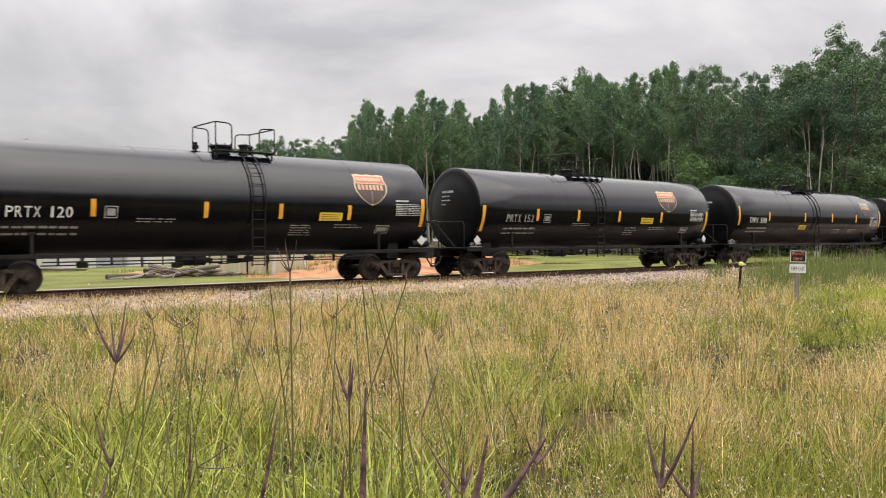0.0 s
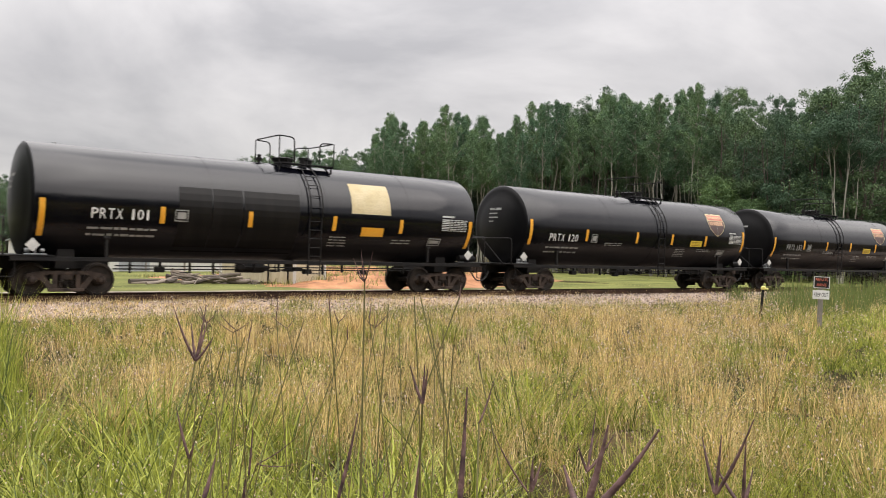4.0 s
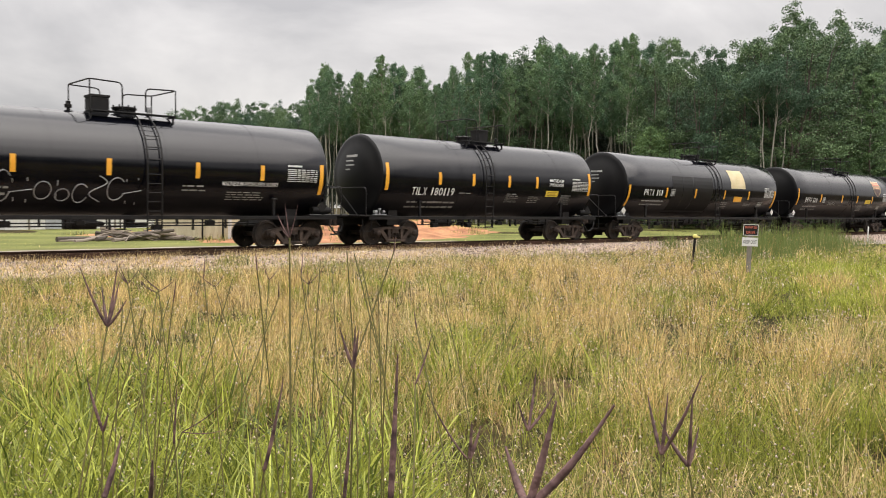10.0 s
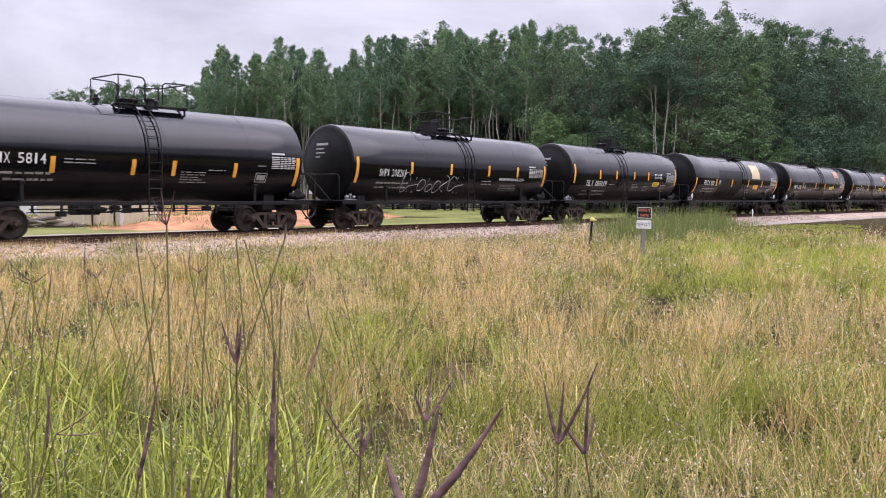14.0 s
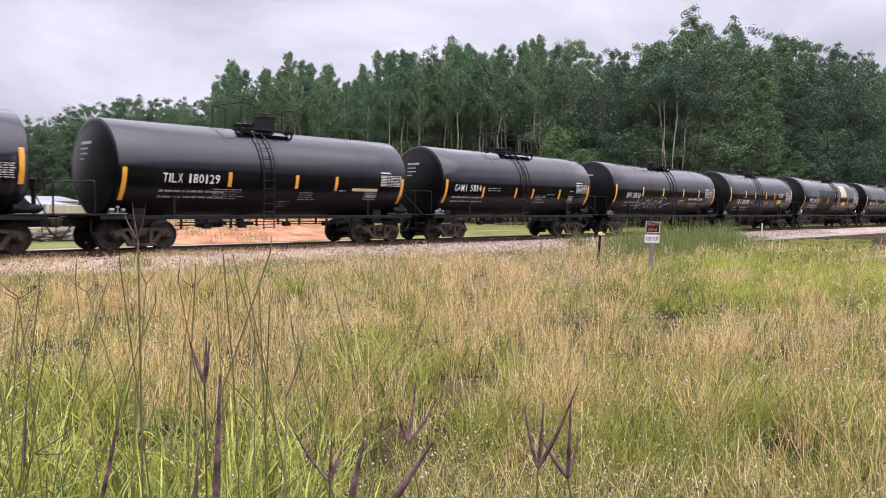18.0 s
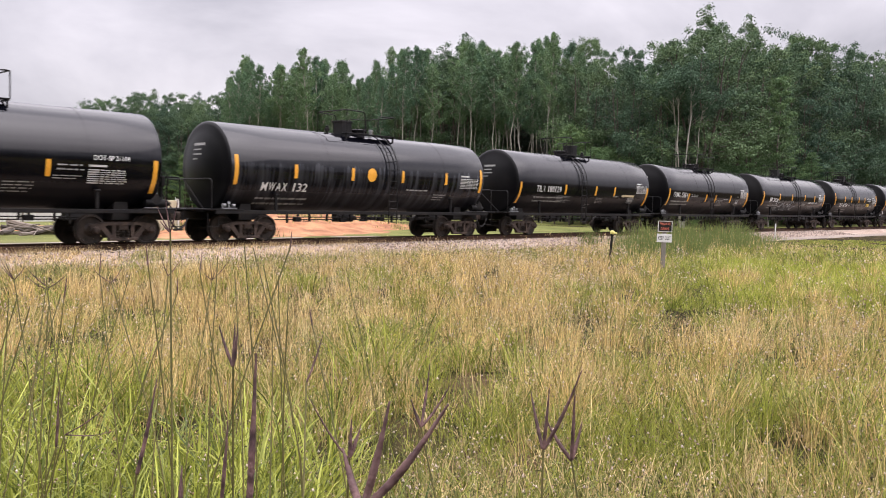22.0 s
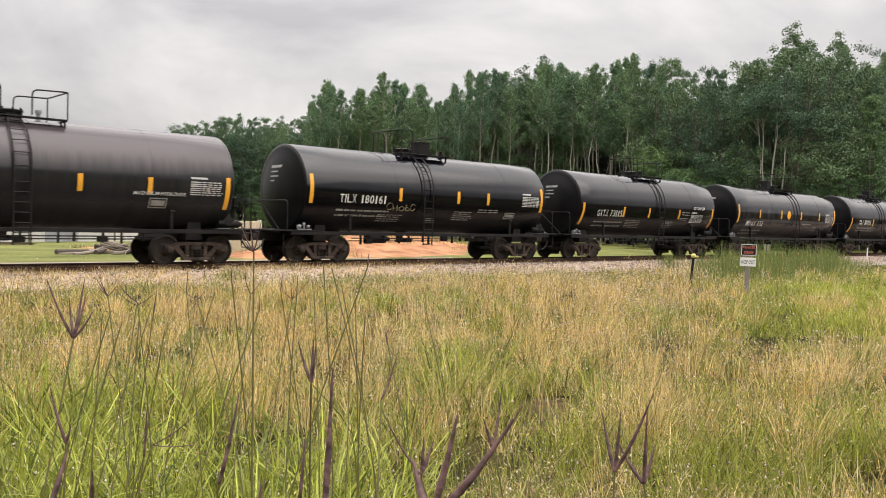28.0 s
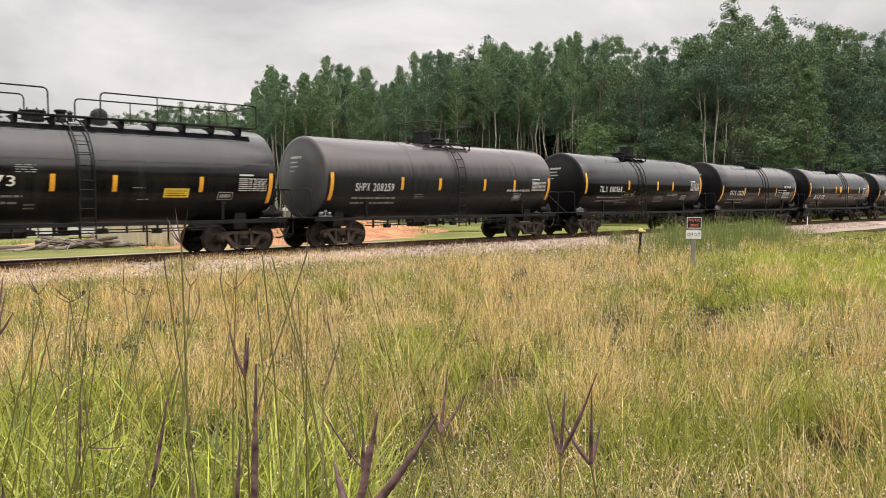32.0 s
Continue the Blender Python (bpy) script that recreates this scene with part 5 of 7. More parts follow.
W = M_WHITE
BLACK_CAR = "black tank car with yellow reflective stripes and white stencilling"
CARS = [
    dict(label=BLACK_CAR, end_z=2.45, mid_z=2.50, start=59.2, end=73.9, stripes=[62.5, 66.0, 69, 71.3], ladder=67.3, platform=67.4, top="low", words="TRPX 511", number=(60.3, 62.0, 2.3), table=(72.2, 73.4, 2.45)),
    dict(label="black tank car with a pale-rimmed shield panel and white stencilling", paint=M_GLOSS, end_z=2.60, mid_z=2.60, start=39.8, end=56.2, stripes=[42.76, 46.64, 49.88, 52.95], ladder=48.0, platform=48.0, top="low",
         radius=1.615, words="TRPX 508", number=(40.75, 42.5, 2.37), table=(54.9, 56.0, 2.35), shield=(53.7, 55.0, 2.75, 3.6), faded=True,
         panels=[(46.1, 46.9, 1.90, 2.14, M_YELPANEL, "yellow_panel")], print=[(50.3, 51.3, 1.7, 2.0, 3), (52.2, 53.4, 1.75, 2.0, 2)]),
    dict(label="dusty black tank car with a red shield panel", paint=M_GLOSS, end_z=2.25, mid_z=2.42, start=21.86, end=36.77, stripes=[24.83, 27.31, 30.03, 33.11], ladder=28.75, platform=28.75, top="low", stencil=M_DIM,
         radius=1.615, words="PRTX 152", number=(23.07, 24.63, 2.27), table=(35.4, 36.5, 2.48), shield=(32.94, 34.4, 2.66, 3.62), white_placard=True,
         panels=[(31.6, 32.5, 2.10, 2.38, M_YELPANEL, "yellow_panel")], boxes=[(25.2, 25.6, 2.1, 2.45), (34.8, 35.4, 1.7, 1.95)],
         print=[(27.0, 28.2, 2.0, 2.15, 2), (30.6, 31.5, 1.6, 2.0, 4), (32.3, 33.6, 1.85, 2.0, 2)]),
    dict(label="black tank car with a red shield panel and yellow notice panel", end_z=2.40, mid_z=2.36, start=4.08, end=18.85, stripes=[7.35, 10.62, 13.13, 15.72], ladder=12.33, platform=12.27, platform_length=2.05, top="low",
         radius=1.615, words="PRTX 120", number=(5.13, 6.84, 2.23), table=(17.65, 18.75, 2.50), shield=(15.97, 17.33, 2.62, 3.68), white_placard=True,
         panels=[(14.56, 15.45, 2.08, 2.35, M_YELPANEL, "yellow_panel")], boxes=[(7.65, 8.02, 2.08, 2.42), (16.91, 17.47, 1.66, 1.94)],
         print=[(8.55, 9.75, 1.98, 2.14, 2), (13.55, 14.4, 1.60, 1.98, 5), (15.2, 16.4, 1.85, 2.02, 2)]),
    dict(label="weathered black tank car with a large cream panel", paint=M_GLOSS, end_z=2.15, mid_z=2.34, start=-13.83, end=0.92, stripes=[-10.61, -7.88, -4.89, -2.2], ladder=-5.63, platform=-5.6, platform_length=2.05, top="low",
         radius=1.615, dull=[(-10.14, -8.16, 1.3, 3.2), (-8.10, -6.20, 1.3, 3.2)], words="PRTX 101", number=(-12.6, -10.94, 2.32), table=(-0.41, 0.75, 2.48), white_placard=True,
         panels=[(-4.25, -2.68, 2.70, 3.72, M_CREAM, "cream_panel"), (-3.82, -2.92, 1.96, 2.26, M_STRIPE, "orange_panel")], boxes=[(-10.25, -9.85, 2.18, 2.52), (-0.9, -0.35, 1.72, 1.98)],
         print=[(-5.0, -4.1, 1.60, 1.98, 4), (-2.5, -1.4, 1.75, 1.95, 2)]),
    dict(label="black tank car lettered for magnesium hydroxide", end_z=2.55, mid_z=2.55, start=-28.69, end=-16.91, stripes=[-26.11, -24.3, -22.23, -20.5], ladder=-23.45, platform=-23.0,
         radius=1.555, words="TILX 180119", number=(-27.48, -25.27, 2.05), table=(-18.13, -17.0, 2.46),
         words_more=[(-19.68, -18.75, 2.60, 2.73, "MAGNESIUM", W), (-19.68, -18.75, 2.42, 2.55, "HYDROXIDE", W)],
         panels=[(-19.85, -19.03, 1.97, 2.22, M_YELPANEL, "yellow_panel")], print=[(-22.3, -21.5, 1.7, 2.1, 5), (-20.9, -20.1, 1.7, 2.0, 4), (-18.8, -18.0, 1.65, 2.1, 5), (-25.0, -24.2, 2.0, 2.1, 1)]),
    dict(label="black tank car with large silver spray-paint scrawl", paint=M_GLOSS, top="side_box", end_z=2.32, mid_z=2.47, start=-44.35, end=-31.54, stripes=[-41.26, -38.74, -36.05, -33.82], ladder=-37.44, platform=-37.75, platform_length=2.6,
         words="SHPX 208261", number=(-43.15, -41.57, 2.24), table=(-32.88, -31.72, 2.44), scrawl=[(-41.7, -37.6, 1.42, 2.25)],
         words_more=[(-35.2, -33.2, 2.04, 2.17, "MAGNESIUM HYDROXIDE SLURRY", W)], print=[(-35.0, -33.6, 1.6, 1.9, 4), (-36.5, -35.7, 1.85, 2.1, 2)]),
    dict(label="black tank car streaked with dark drips below the top", end_z=2.14, mid_z=2.14, start=-58.67, end=-47.31, stripes=[-56.11, -53.65, -52.27, -49.96], ladder=-53.0, platform=-52.6, top="wide", platform_length=2.4, paint=M_GLOSS,
         words="GAMX 5814", number=(-58.15, -56.28, 2.30), table=(-48.47, -47.4, 2.45), boxes=[(-49.1, -48.6, 1.75, 2.08)],
         print=[(-55.8, -54.8, 2.2, 2.4, 2), (-52.0, -51.0, 1.7, 2.1, 5), (-51.0, -50.1, 2.1, 2.2, 1), (-49.05, -48.55, 2.3, 2.4, 1)]),
    dict(label="clean black tank car with a valve box on top", end_z=2.06, mid_z=2.29, start=-73.35, end=-61.42, stripes=[-69.62, -66.8, -64.93], ladder=-68.1, platform=-67.6, platform_length=2.3,
         words="TILX 180129", number=(-72.1, -70.0, 2.28), table=(-62.64, -61.5, 2.46), panels=[(-64.1, -62.77, 2.02, 2.13, M_CREAM, "pale_strip")],
         boxes=[(-63.4, -62.75, 1.7, 1.98)], print=[(-70.2, -68.9, 1.65, 2.02, 5), (-66.6, -65.7, 1.66, 1.98, 4), (-67.4, -66.9, 1.4, 1.65, 3), (-65.0, -64.3, 2.0, 2.12, 1)]),
    dict(label="black tank car with white streaked sides and an orange disc", top="side_box", end_z=2.46, mid_z=2.49, start=-89.0, end=-76.33, stripes=[-86.53, -83.85, -81.19, -78.61], ladder=-81.8, platform=-82.35, platform_length=2.6, paint=M_STREAK,
         words="MWAX 132", number=(-87.95, -85.92, 1.93), table=(-77.69, -76.5, 2.34), disc=(-82.88, 2.50), print=[(-80.9, -79.3, 1.95, 2.1, 1), (-79.2, -78.4, 1.6, 1.9, 3)]),
    dict(label="black tank car with rows of white stencilled data", paint=M_GLOSS, end_z=2.09, mid_z=2.24, start=-103.09, end=-91.91, stripes=[-99.97, -97.85, -95.14], ladder=-96.9, platform=-97.0, top="low",
         words="GATX 73115", number=(-102.04, -100.08, 2.15), table=(-94.0, -92.8, 2.05), print=[(-99.6, -98.2, 1.5, 1.9, 5), (-96.3, -95.4, 1.55, 1.9, 4), (-95.0, -94.1, 1.95, 2.1, 2), (-94.9, -94.0, 2.2, 2.45, 2)], words_more=[(-93.85, -92.75, 2.52, 2.66, "DOT-SP 21104", W)]),
    dict(label="glossy black tank car with a valve box on top", paint=M_GLOSS, end_z=2.55, mid_z=2.49, start=-117.81, end=-106.05, stripes=[-113.91, -110.97, -109.32], ladder=-112.6, platform=-112.2, platform_length=2.4,
         words="TILX 180161", number=(-116.65, -114.54, 2.27), table=(-107.28, -106.2, 2.47), scrawl=[(-114.5, -113.1, 1.9, 2.2)],
         boxes=[(-108.2, -107.6, 1.72, 1.98)], print=[(-114.8, -113.5, 1.5, 1.8, 4), (-111.1, -110.0, 1.62, 2.0, 5), (-109.8, -108.3, 1.95, 2.12, 2), (-112.4, -111.8, 1.5, 1.7, 3)]),
    dict(label="faded grey-black tank car, brownish dust and sky reflection painted on top", top="side_box", end_z=2.23, mid_z=2.37, start=-133.73, end=-120.92, stripes=[-130.26, -128.17, -125.42, -123.42], ladder=-126.93, platform=-126.9, platform_length=2.7, paint=M_CAPPED,
         words="SHPX 208259", number=(-132.64, -130.68, 2.22), table=(-122.16, -121.1, 2.36), boxes=[(-123.4, -122.85, 1.72, 2.02)], stencil=M_WHITE,
         words_more=[(-123.9, -122.3, 2.10, 2.20, "MAGNESIUM HYDROXIDE", W)], print=[(-129.5, -128.9, 1.8, 2.0, 3)]),
    dict(label="dull black tank car with a full-length top walkway and railings", end_z=2.13, mid_z=2.23, start=-148.9, end=-136.35, stripes=[-145.9, -143.52, -141.74, -138.94], ladder=-142.6, platform=-143.0, dome=-141.5, top="walkway", paint=M_GREY,
         words="UTLX 64173", number=(-147.2, -144.47, 2.26), table=(-137.58, -136.5, 2.25), panels=[(-140.18, -139.33, 1.82, 2.10, M_YELPANEL, "yellow_panel")],
         boxes=[(-138.3, -137.75, 1.75, 2.0)], print=[(-144.5, -143.9, 2.5, 2.75, 4), (-144.2, -143.7, 1.5, 1.7, 2), (-141.2, -140.7, 2.1, 2.15, 1), (-141.0, -140.6, 1.75, 1.85, 1)]),
]
TRAIN = []
for spec in CARS:
    car = tank_car(spec)
    if "disc" in spec:
        u, z = spec["disc"]
        c = 0.5 * (spec["start"] + spec["end"])
        bm = bmesh.new()
        mid = bm.verts.new(on_tank(u - c, z, 0.011))
        ring = [bm.verts.new(on_tank(u - c + 0.24 * math.cos(a), z + 0.26 * math.sin(a), 0.011)) for a in (2 * math.pi * k / 24 for k in range(24))]
        for k in range(24):
            bm.faces.new((mid, ring[k - 1], ring[k]))
        bmesh.ops.recalc_face_normals(bm, faces=bm.faces)
        part("orange_disc", bm, M_STRIPE, car, "round orange disc")
    TRAIN.append((car, car["c"]))
    del car["c"]

# ---- trees ----
def leaf_cloud(rnd, centres, radii, count, size, droop=0.0):
    """Small folded leaf sprays, thicker towards the outside of each clump."""
    k = rnd.integers(0, len(centres), count)
    d = rnd.normal(size=(count, 3))
    d /= np.linalg.norm(d, axis=1, keepdims=True)
    rad = np.minimum(np.abs(rnd.normal(0.62, 0.28, (count, 1))), 1.08)
    p = centres[k] + d * radii[k] * rad
    p[:, 2] -= droop * rad[:, 0] * np.abs(d[:, 0])
    nrm = d * 0.6 + rnd.normal(size=(count, 3)) * 0.7 + np.array([0, 0, 0.5])
    nrm /= np.linalg.norm(nrm, axis=1, keepdims=True)
    a = np.cross(nrm, rnd.normal(size=(count, 3)))
    a /= np.linalg.norm(a, axis=1, keepdims=True) + 1e-6
    b = np.cross(nrm, a)
    s = size * rnd.uniform(0.5, 1.3, (count, 1))
    v = np.stack([p - a * s, p + b * s * 0.55 + nrm * s * 0.15, p + a * s, p - b * s * 0.55 + nrm * s * 0.15], 1)
    i = 4 * np.arange(count)[:, None]
    t = np.concatenate([i + [0, 1, 2], i + [0, 2, 3]], 0)
    return v.reshape(-1, 3), t


def limb(bm, a, b, r0, r1, rnd, n=5, wob=0.12):
    a, b = Vector(a), Vector(b)
    pts = [a.lerp(b, t) + Vector((rnd.normal() * wob, rnd.normal() * wob, 0)) * math.sin(math.pi * t) for t in np.linspace(0, 1, n)]
    tube(bm, pts, [r0 + (r1 - r0) * k / (n - 1) for k in range(n)], 6)


def make_tree(kind, seed):
    """A tree 10 m high at the origin: tapered trunk with limbs, and a crown of small leaf sprays."""
    rnd = np.random.default_rng(seed)
    name, label = {"aspen": ("aspen_tree", "tall slender aspen with a pale bare trunk and narrow leafy crown"),
                   "broad": ("broadleaf_tree", "large spreading broadleaf tree with a dense dark green crown"),
                   "fork": ("forked_tree", "broadleaf tree with several slender pale stems spreading from one foot"),
                   "young": ("young_tree", "light green young maple with layered sprays of leaves"),
                   "pine": ("pine_tree", "dark green pine with layered branches"),
                   "bush": ("bush", "leafy green shrub at the edge of the wood")}[kind]
    top = tagged(new(name), label, "tree" if kind != "bush" else "bush", "wood behind the track")
    bm = bmesh.new()
    cs, rs = [], []
    if kind == "aspen":
        lean = rnd.normal(size=2) * 0.28
        limb(bm, (0, 0, -0.2), (lean[0], lean[1], 9.7), 0.050, 0.012, rnd, 9, 0.10)
        base = rnd.uniform(6.0, 7.3)
        for k in range(40):
            q = (k + 0.5) / 40
            z = base + (9.8 - base) * q
            w = 0.92 * float(np.interp(q, [0, 0.12, 0.35, 0.6, 0.8, 0.92, 1.0], [0.45, 0.85, 1.0, 0.85, 0.58, 0.30, 0.05])) * rnd.uniform(0.25, 1.25)
            a = k * 2.4 + rnd.uniform(-0.8, 0.8)
            p = Vector((math.cos(a) * w + lean[0] * z / 10, math.sin(a) * w + lean[1] * z / 10, z))
            stem = Vector((lean[0] * z / 10, lean[1] * z / 10, z - 0.25 - 0.7 * w))
            limb(bm, stem, p, 0.016, 0.004, rnd, 3, 0.03)
            for t in (0.55, 1.0):
                cs.append(stem.lerp(p, t) + Vector(rnd.normal(size=3) * 0.05))
                r = rnd.uniform(0.14, 0.30) * (1.1 - 0.30 * q)
                rs.append((r, r, r * rnd.uniform(0.7, 1.2)))
        count, size, lm, bk = 9500, 0.042, M_LEAF_A, M_BARK
    elif kind in ("broad", "fork"):
        n_main = 5
        tips = []
        bare = kind == "fork"
        for k in range(n_main):
            a = k * 6.28 / n_main + rnd.uniform(-0.4, 0.4)
            out = rnd.uniform(0.5, 1.1) if bare else rnd.uniform(0.4, 1.3)
            q = Vector((math.cos(a) * out, math.sin(a) * out, rnd.uniform(6.2, 8.2)))
            limb(bm, (0.10 * math.cos(a), 0.10 * math.sin(a), -0.2), q, 0.050 if bare else 0.085, 0.022, rnd, 7, 0.08)
            tips.append((q, 1.0))
            for j in range(8 if bare else 11):
                t = rnd.uniform(0.84, 1.0) if bare else rnd.uniform(0.22, 1.0)
                m = q * t
                b = a + rnd.normal() * 1.1
                reach = rnd.uniform(0.7, 2.1) * float(np.interp(m.z, [1, 3.5, 6, 8.2], [0.75, 1.15, 1.0, 0.42]))
                e = m + Vector((math.cos(b) * reach, math.sin(b) * reach, rnd.uniform(0.15, 0.9) + (0.8 if t > 0.80 else 0)))
                limb(bm, m, e, 0.012 if bare else 0.018, 0.004, rnd, 4, 0.06)
                tips.append((e, rnd.uniform(0.7, 1.25)))
                tips.append((m.lerp(e, 0.6) + Vector((0, 0, 0.12)), rnd.uniform(0.5, 0.9)))
        for j in range(9):
            a = rnd.uniform(0, 6.28)
            w = rnd.uniform(0, 0.8)
            tips.append((Vector((math.cos(a) * w, math.sin(a) * w, 9.75 - 0.9 * w - rnd.uniform(0, 0.7))), rnd.uniform(0.4, 0.8)))
        for p, k in tips:
            # each branch end carries a flat spray of smaller tufts
            for j in range(2):
                cs.append(p + Vector((rnd.normal() * 0.24, rnd.normal() * 0.24, rnd.normal() * 0.14)))
                rs.append((0.44 * k, 0.44 * k, 0.34 * k))
        count, size, lm, bk = 24000, 0.052, M_LEAF_B, M_BARK if bare else M_DARKBARK
    elif kind == "young":
        limb(bm, (0, 0, -0.2), (0.1, 0, 9.5), 0.10, 0.02, rnd, 7, 0.1)
        for k in range(46):
            z = 1.2 + 8.3 * (k / 45)
            w = 2.5 * float(np.interp(k / 45, [0, 0.2, 0.6, 0.9, 1], [0.7, 1.0, 0.8, 0.35, 0.1])) * rnd.uniform(0.5, 1.1)
            a = k * 2.4 + rnd.uniform(-0.4, 0.4)
            e = Vector((math.cos(a) * w, math.sin(a) * w, z + 0.15 * w))
            limb(bm, (0.1 * z / 10, 0, z - 0.3), e, 0.03, 0.008, rnd, 3, 0.04)
            for t in (0.5, 0.78, 1.0):
                cs.append(Vector((0, 0, z - 0.2)).lerp(e, t))
                rs.append((0.50 * rnd.uniform(0.7, 1.2),) * 2 + (0.14,))
        count, size, lm, bk = 15000, 0.070, M_LEAF_D, M_DARKBARK
    elif kind == "pine":
        limb(bm, (0, 0, -0.2), (0.1, 0, 9.8), 0.14, 0.02, rnd, 8, 0.05)
        for k in range(60):
            z = 1.4 + 8.3 * (k / 59) ** 0.9
            w = (1.9 * (1 - (z / 10.2)) ** 0.8 + 0.12) * rnd.uniform(0.6, 1.1)
            a = k * 2.4
            q = (math.cos(a) * w * 0.6, math.sin(a) * w * 0.6, z - 0.1)
            limb(bm, (0, 0, z), (q[0] * 1.6, q[1] * 1.6, z - 0.05), 0.025, 0.006, rnd, 3, 0.02)
            cs.append(q)
            rs.append((0.2 + w * 0.42, 0.2 + w * 0.42, 0.20))
        count, size, lm, bk = 9000, 0.07, M_LEAF_C, M_DARKBARK
    else:
        for k in range(6):
            a = k * 1.05
            limb(bm, (0, 0, -0.2), (math.cos(a) * 2.2, math.sin(a) * 2.2, 5 + rnd.uniform(0, 2)), 0.08, 0.02, rnd, 4, 0.2)
        for k in range(26):
            a, u = rnd.uniform(0, 6.28), rnd.uniform(0, 1)
            w = 3.4 * math.sqrt(1 - 0.85 * u)
            cs.append((math.cos(a) * w * rnd.uniform(0.3, 1), math.sin(a) * w * rnd.uniform(0.3, 1), 1.0 + 8 * u))
            rs.append((rnd.uniform(0.9, 1.5),) * 2 + (rnd.uniform(0.8, 1.2),))
        count, size, lm, bk = 12000, 0.10, M_LEAF_D, M_DARKBARK
    smooth(part("trunk", bm, bk, top))
    v, t = leaf_cloud(rnd, np.array(cs), np.array(rs), count, size, 0.1)
    raw("crown", v, t, [lm], top)
    return top


def top_angle(az):
    """Height angle of the tree tops round the horizon, both in degrees."""
    return float(np.interp(az, [10, 14.6, 16.5, 18.1, 20, 22.7, 25.6, 28.4, 31, 34, 38.8, 41.9, 46.4, 48.3, 51.3, 53.9, 55.9, 57.2, 58, 61.6, 65.4, 70, 75, 77, 84],
                           [7.4, 8.4, 9.1, 10.0, 10.2, 11.4, 11.8, 10.2, 9.3, 11.0, 10.7, 11.0, 9.9, 8.7, 9.5, 8.5, 9.2, 7.0, 6.8, 6.7, 5.9, 4.2, 4.8, 4.6, 4.0]))


def edge_r(az):
    """Distance of the wood's edge."""
    return float(np.interp(az, [10, 14, 16, 20, 25, 32, 34, 45, 56, 57.5, 70, 84], [215, 150, 136, 108, 90, 92, 95, 100, 108, 150, 165, 150]))


protos = {k: [make_tree(k, 11 * n + j) for j in range(c)] for n, (k, c) in enumerate((("aspen", 7), ("broad", 5), ("pine", 2), ("bush", 3), ("young", 2), ("fork", 1)))}


def plant(kind, az, r, height, wide=1.0):
    x, y = r * math.cos(radians(az)), r * math.sin(radians(az))
    if 15 < y < 31.0 and x > 0:
        return
    i = rt.randrange(len(protos[kind]))
    ob = protos[kind][i]
    ob = copy_thing(ob, pose(x, y, -0.45, 0, 0, rt.uniform(0, 360)))
    ob.scale = (height / 10 * wide, height / 10 * wide, height / 10)


rt = random.Random(8)
for row in range(10):
    az = 12.5 + 0.3 * row
    while az < 80:
        r = edge_r(az) + row * 5.0 + rt.uniform(-1.5, 2.0)
        el = top_angle(az) * (rt.uniform(0.80, 1.06) if row else rt.uniform(0.86, 1.09))
        if az < 33:
            el *= 1.07
        if row >= 6:
            el *= 0.84
        h = (r * math.tan(radians(el)) + 1.85) / 1.0
        if az < 33:
            kind = "broad" if rt.random() < 0.9 else "aspen"
        elif az < 57.3:
            # back rows are added pines, dark in place of the wood's inner shade
            kind = "aspen" if rt.random() < (0.97 if row < 6 else 0.0) else ("broad" if row < 6 else "pine")
        elif 71.5 < az < 79 and row < 2:
            kind = "pine"
        else:
            kind = "broad"
        wide = {"aspen": 0.95, "broad": 0.95, "pine": 1.0 if row >= 6 else 1.7}[kind] * rt.uniform(0.85, 1.15)
        if kind == "pine" and row < 2:
            h *= rt.uniform(1.0, 1.3)
        plant(kind, az, r, h, wide)
        step = {"aspen": 2.15, "broad": 4.0 if az < 57 else 3.2, "pine": 2.6 if row >= 6 else 6.5}[kind]
        az += math.degrees(step / r) * rt.uniform(0.75, 1.3)
# pale forked stems and light green young trees before the big broadleaf trees
plant("fork", 26.6, 86.0, 17.2, 0.95)
for az, r, h, wide in ((33.9, 86.0, 10.6, 0.9), (34.9, 88.0, 7.4, 1.0), (32.4, 85.0, 8.2, 1.1), (20.9, 94.0, 16.4, 0.75), (22.7, 90.0, 9.4, 1.0), (30.6, 86.0, 6.6, 1.2), (28.9, 86.0, 5.2, 1.2), (18.9, 105.0, 9.0, 1.0),
                       (24.2, 88.0, 6.2, 1.2), (57.6, 118.0, 9.0, 1.0), (59.5, 140.0, 9.5, 1.1)):
    plant("young", az, r, h, wide)
# bushes and low growth along the edge
az = 13.0
while az < 80:
    r = edge_r(az) - rt.uniform(0.5, 3.0)
    dense = 1.0 if az < 34.5 or az > 57.0 else 0.12
    if rt.random() < dense:
        plant("bush", az, r, rt.uniform(2.6, 7.0) * (1.6 if az < 34.5 else 0.9), rt.uniform(0.8, 1.2))
    az += math.degrees(2.6 / r)


# the wood behind the camera, which the tanks mirror
for row in range(2):
    az = 96.0
    while az < 346:
        r = 44 + 6 * row + rt.uniform(-2, 3)
        plant("broad", az, r, rt.uniform(16.5, 20.0) * (1.0 if az < 285 else max(0.40, 1.0 - (az - 285) / 60)), 1.15)
        az += math.degrees(5.5 / r)
for kind in protos.values():
    for ob in kind:
        for o in list(ob.children):
            bpy.data.objects.remove(o)
        bpy.data.objects.remove(ob)


# ---- grass and weeds ----
gr = np.random.default_rng(21)


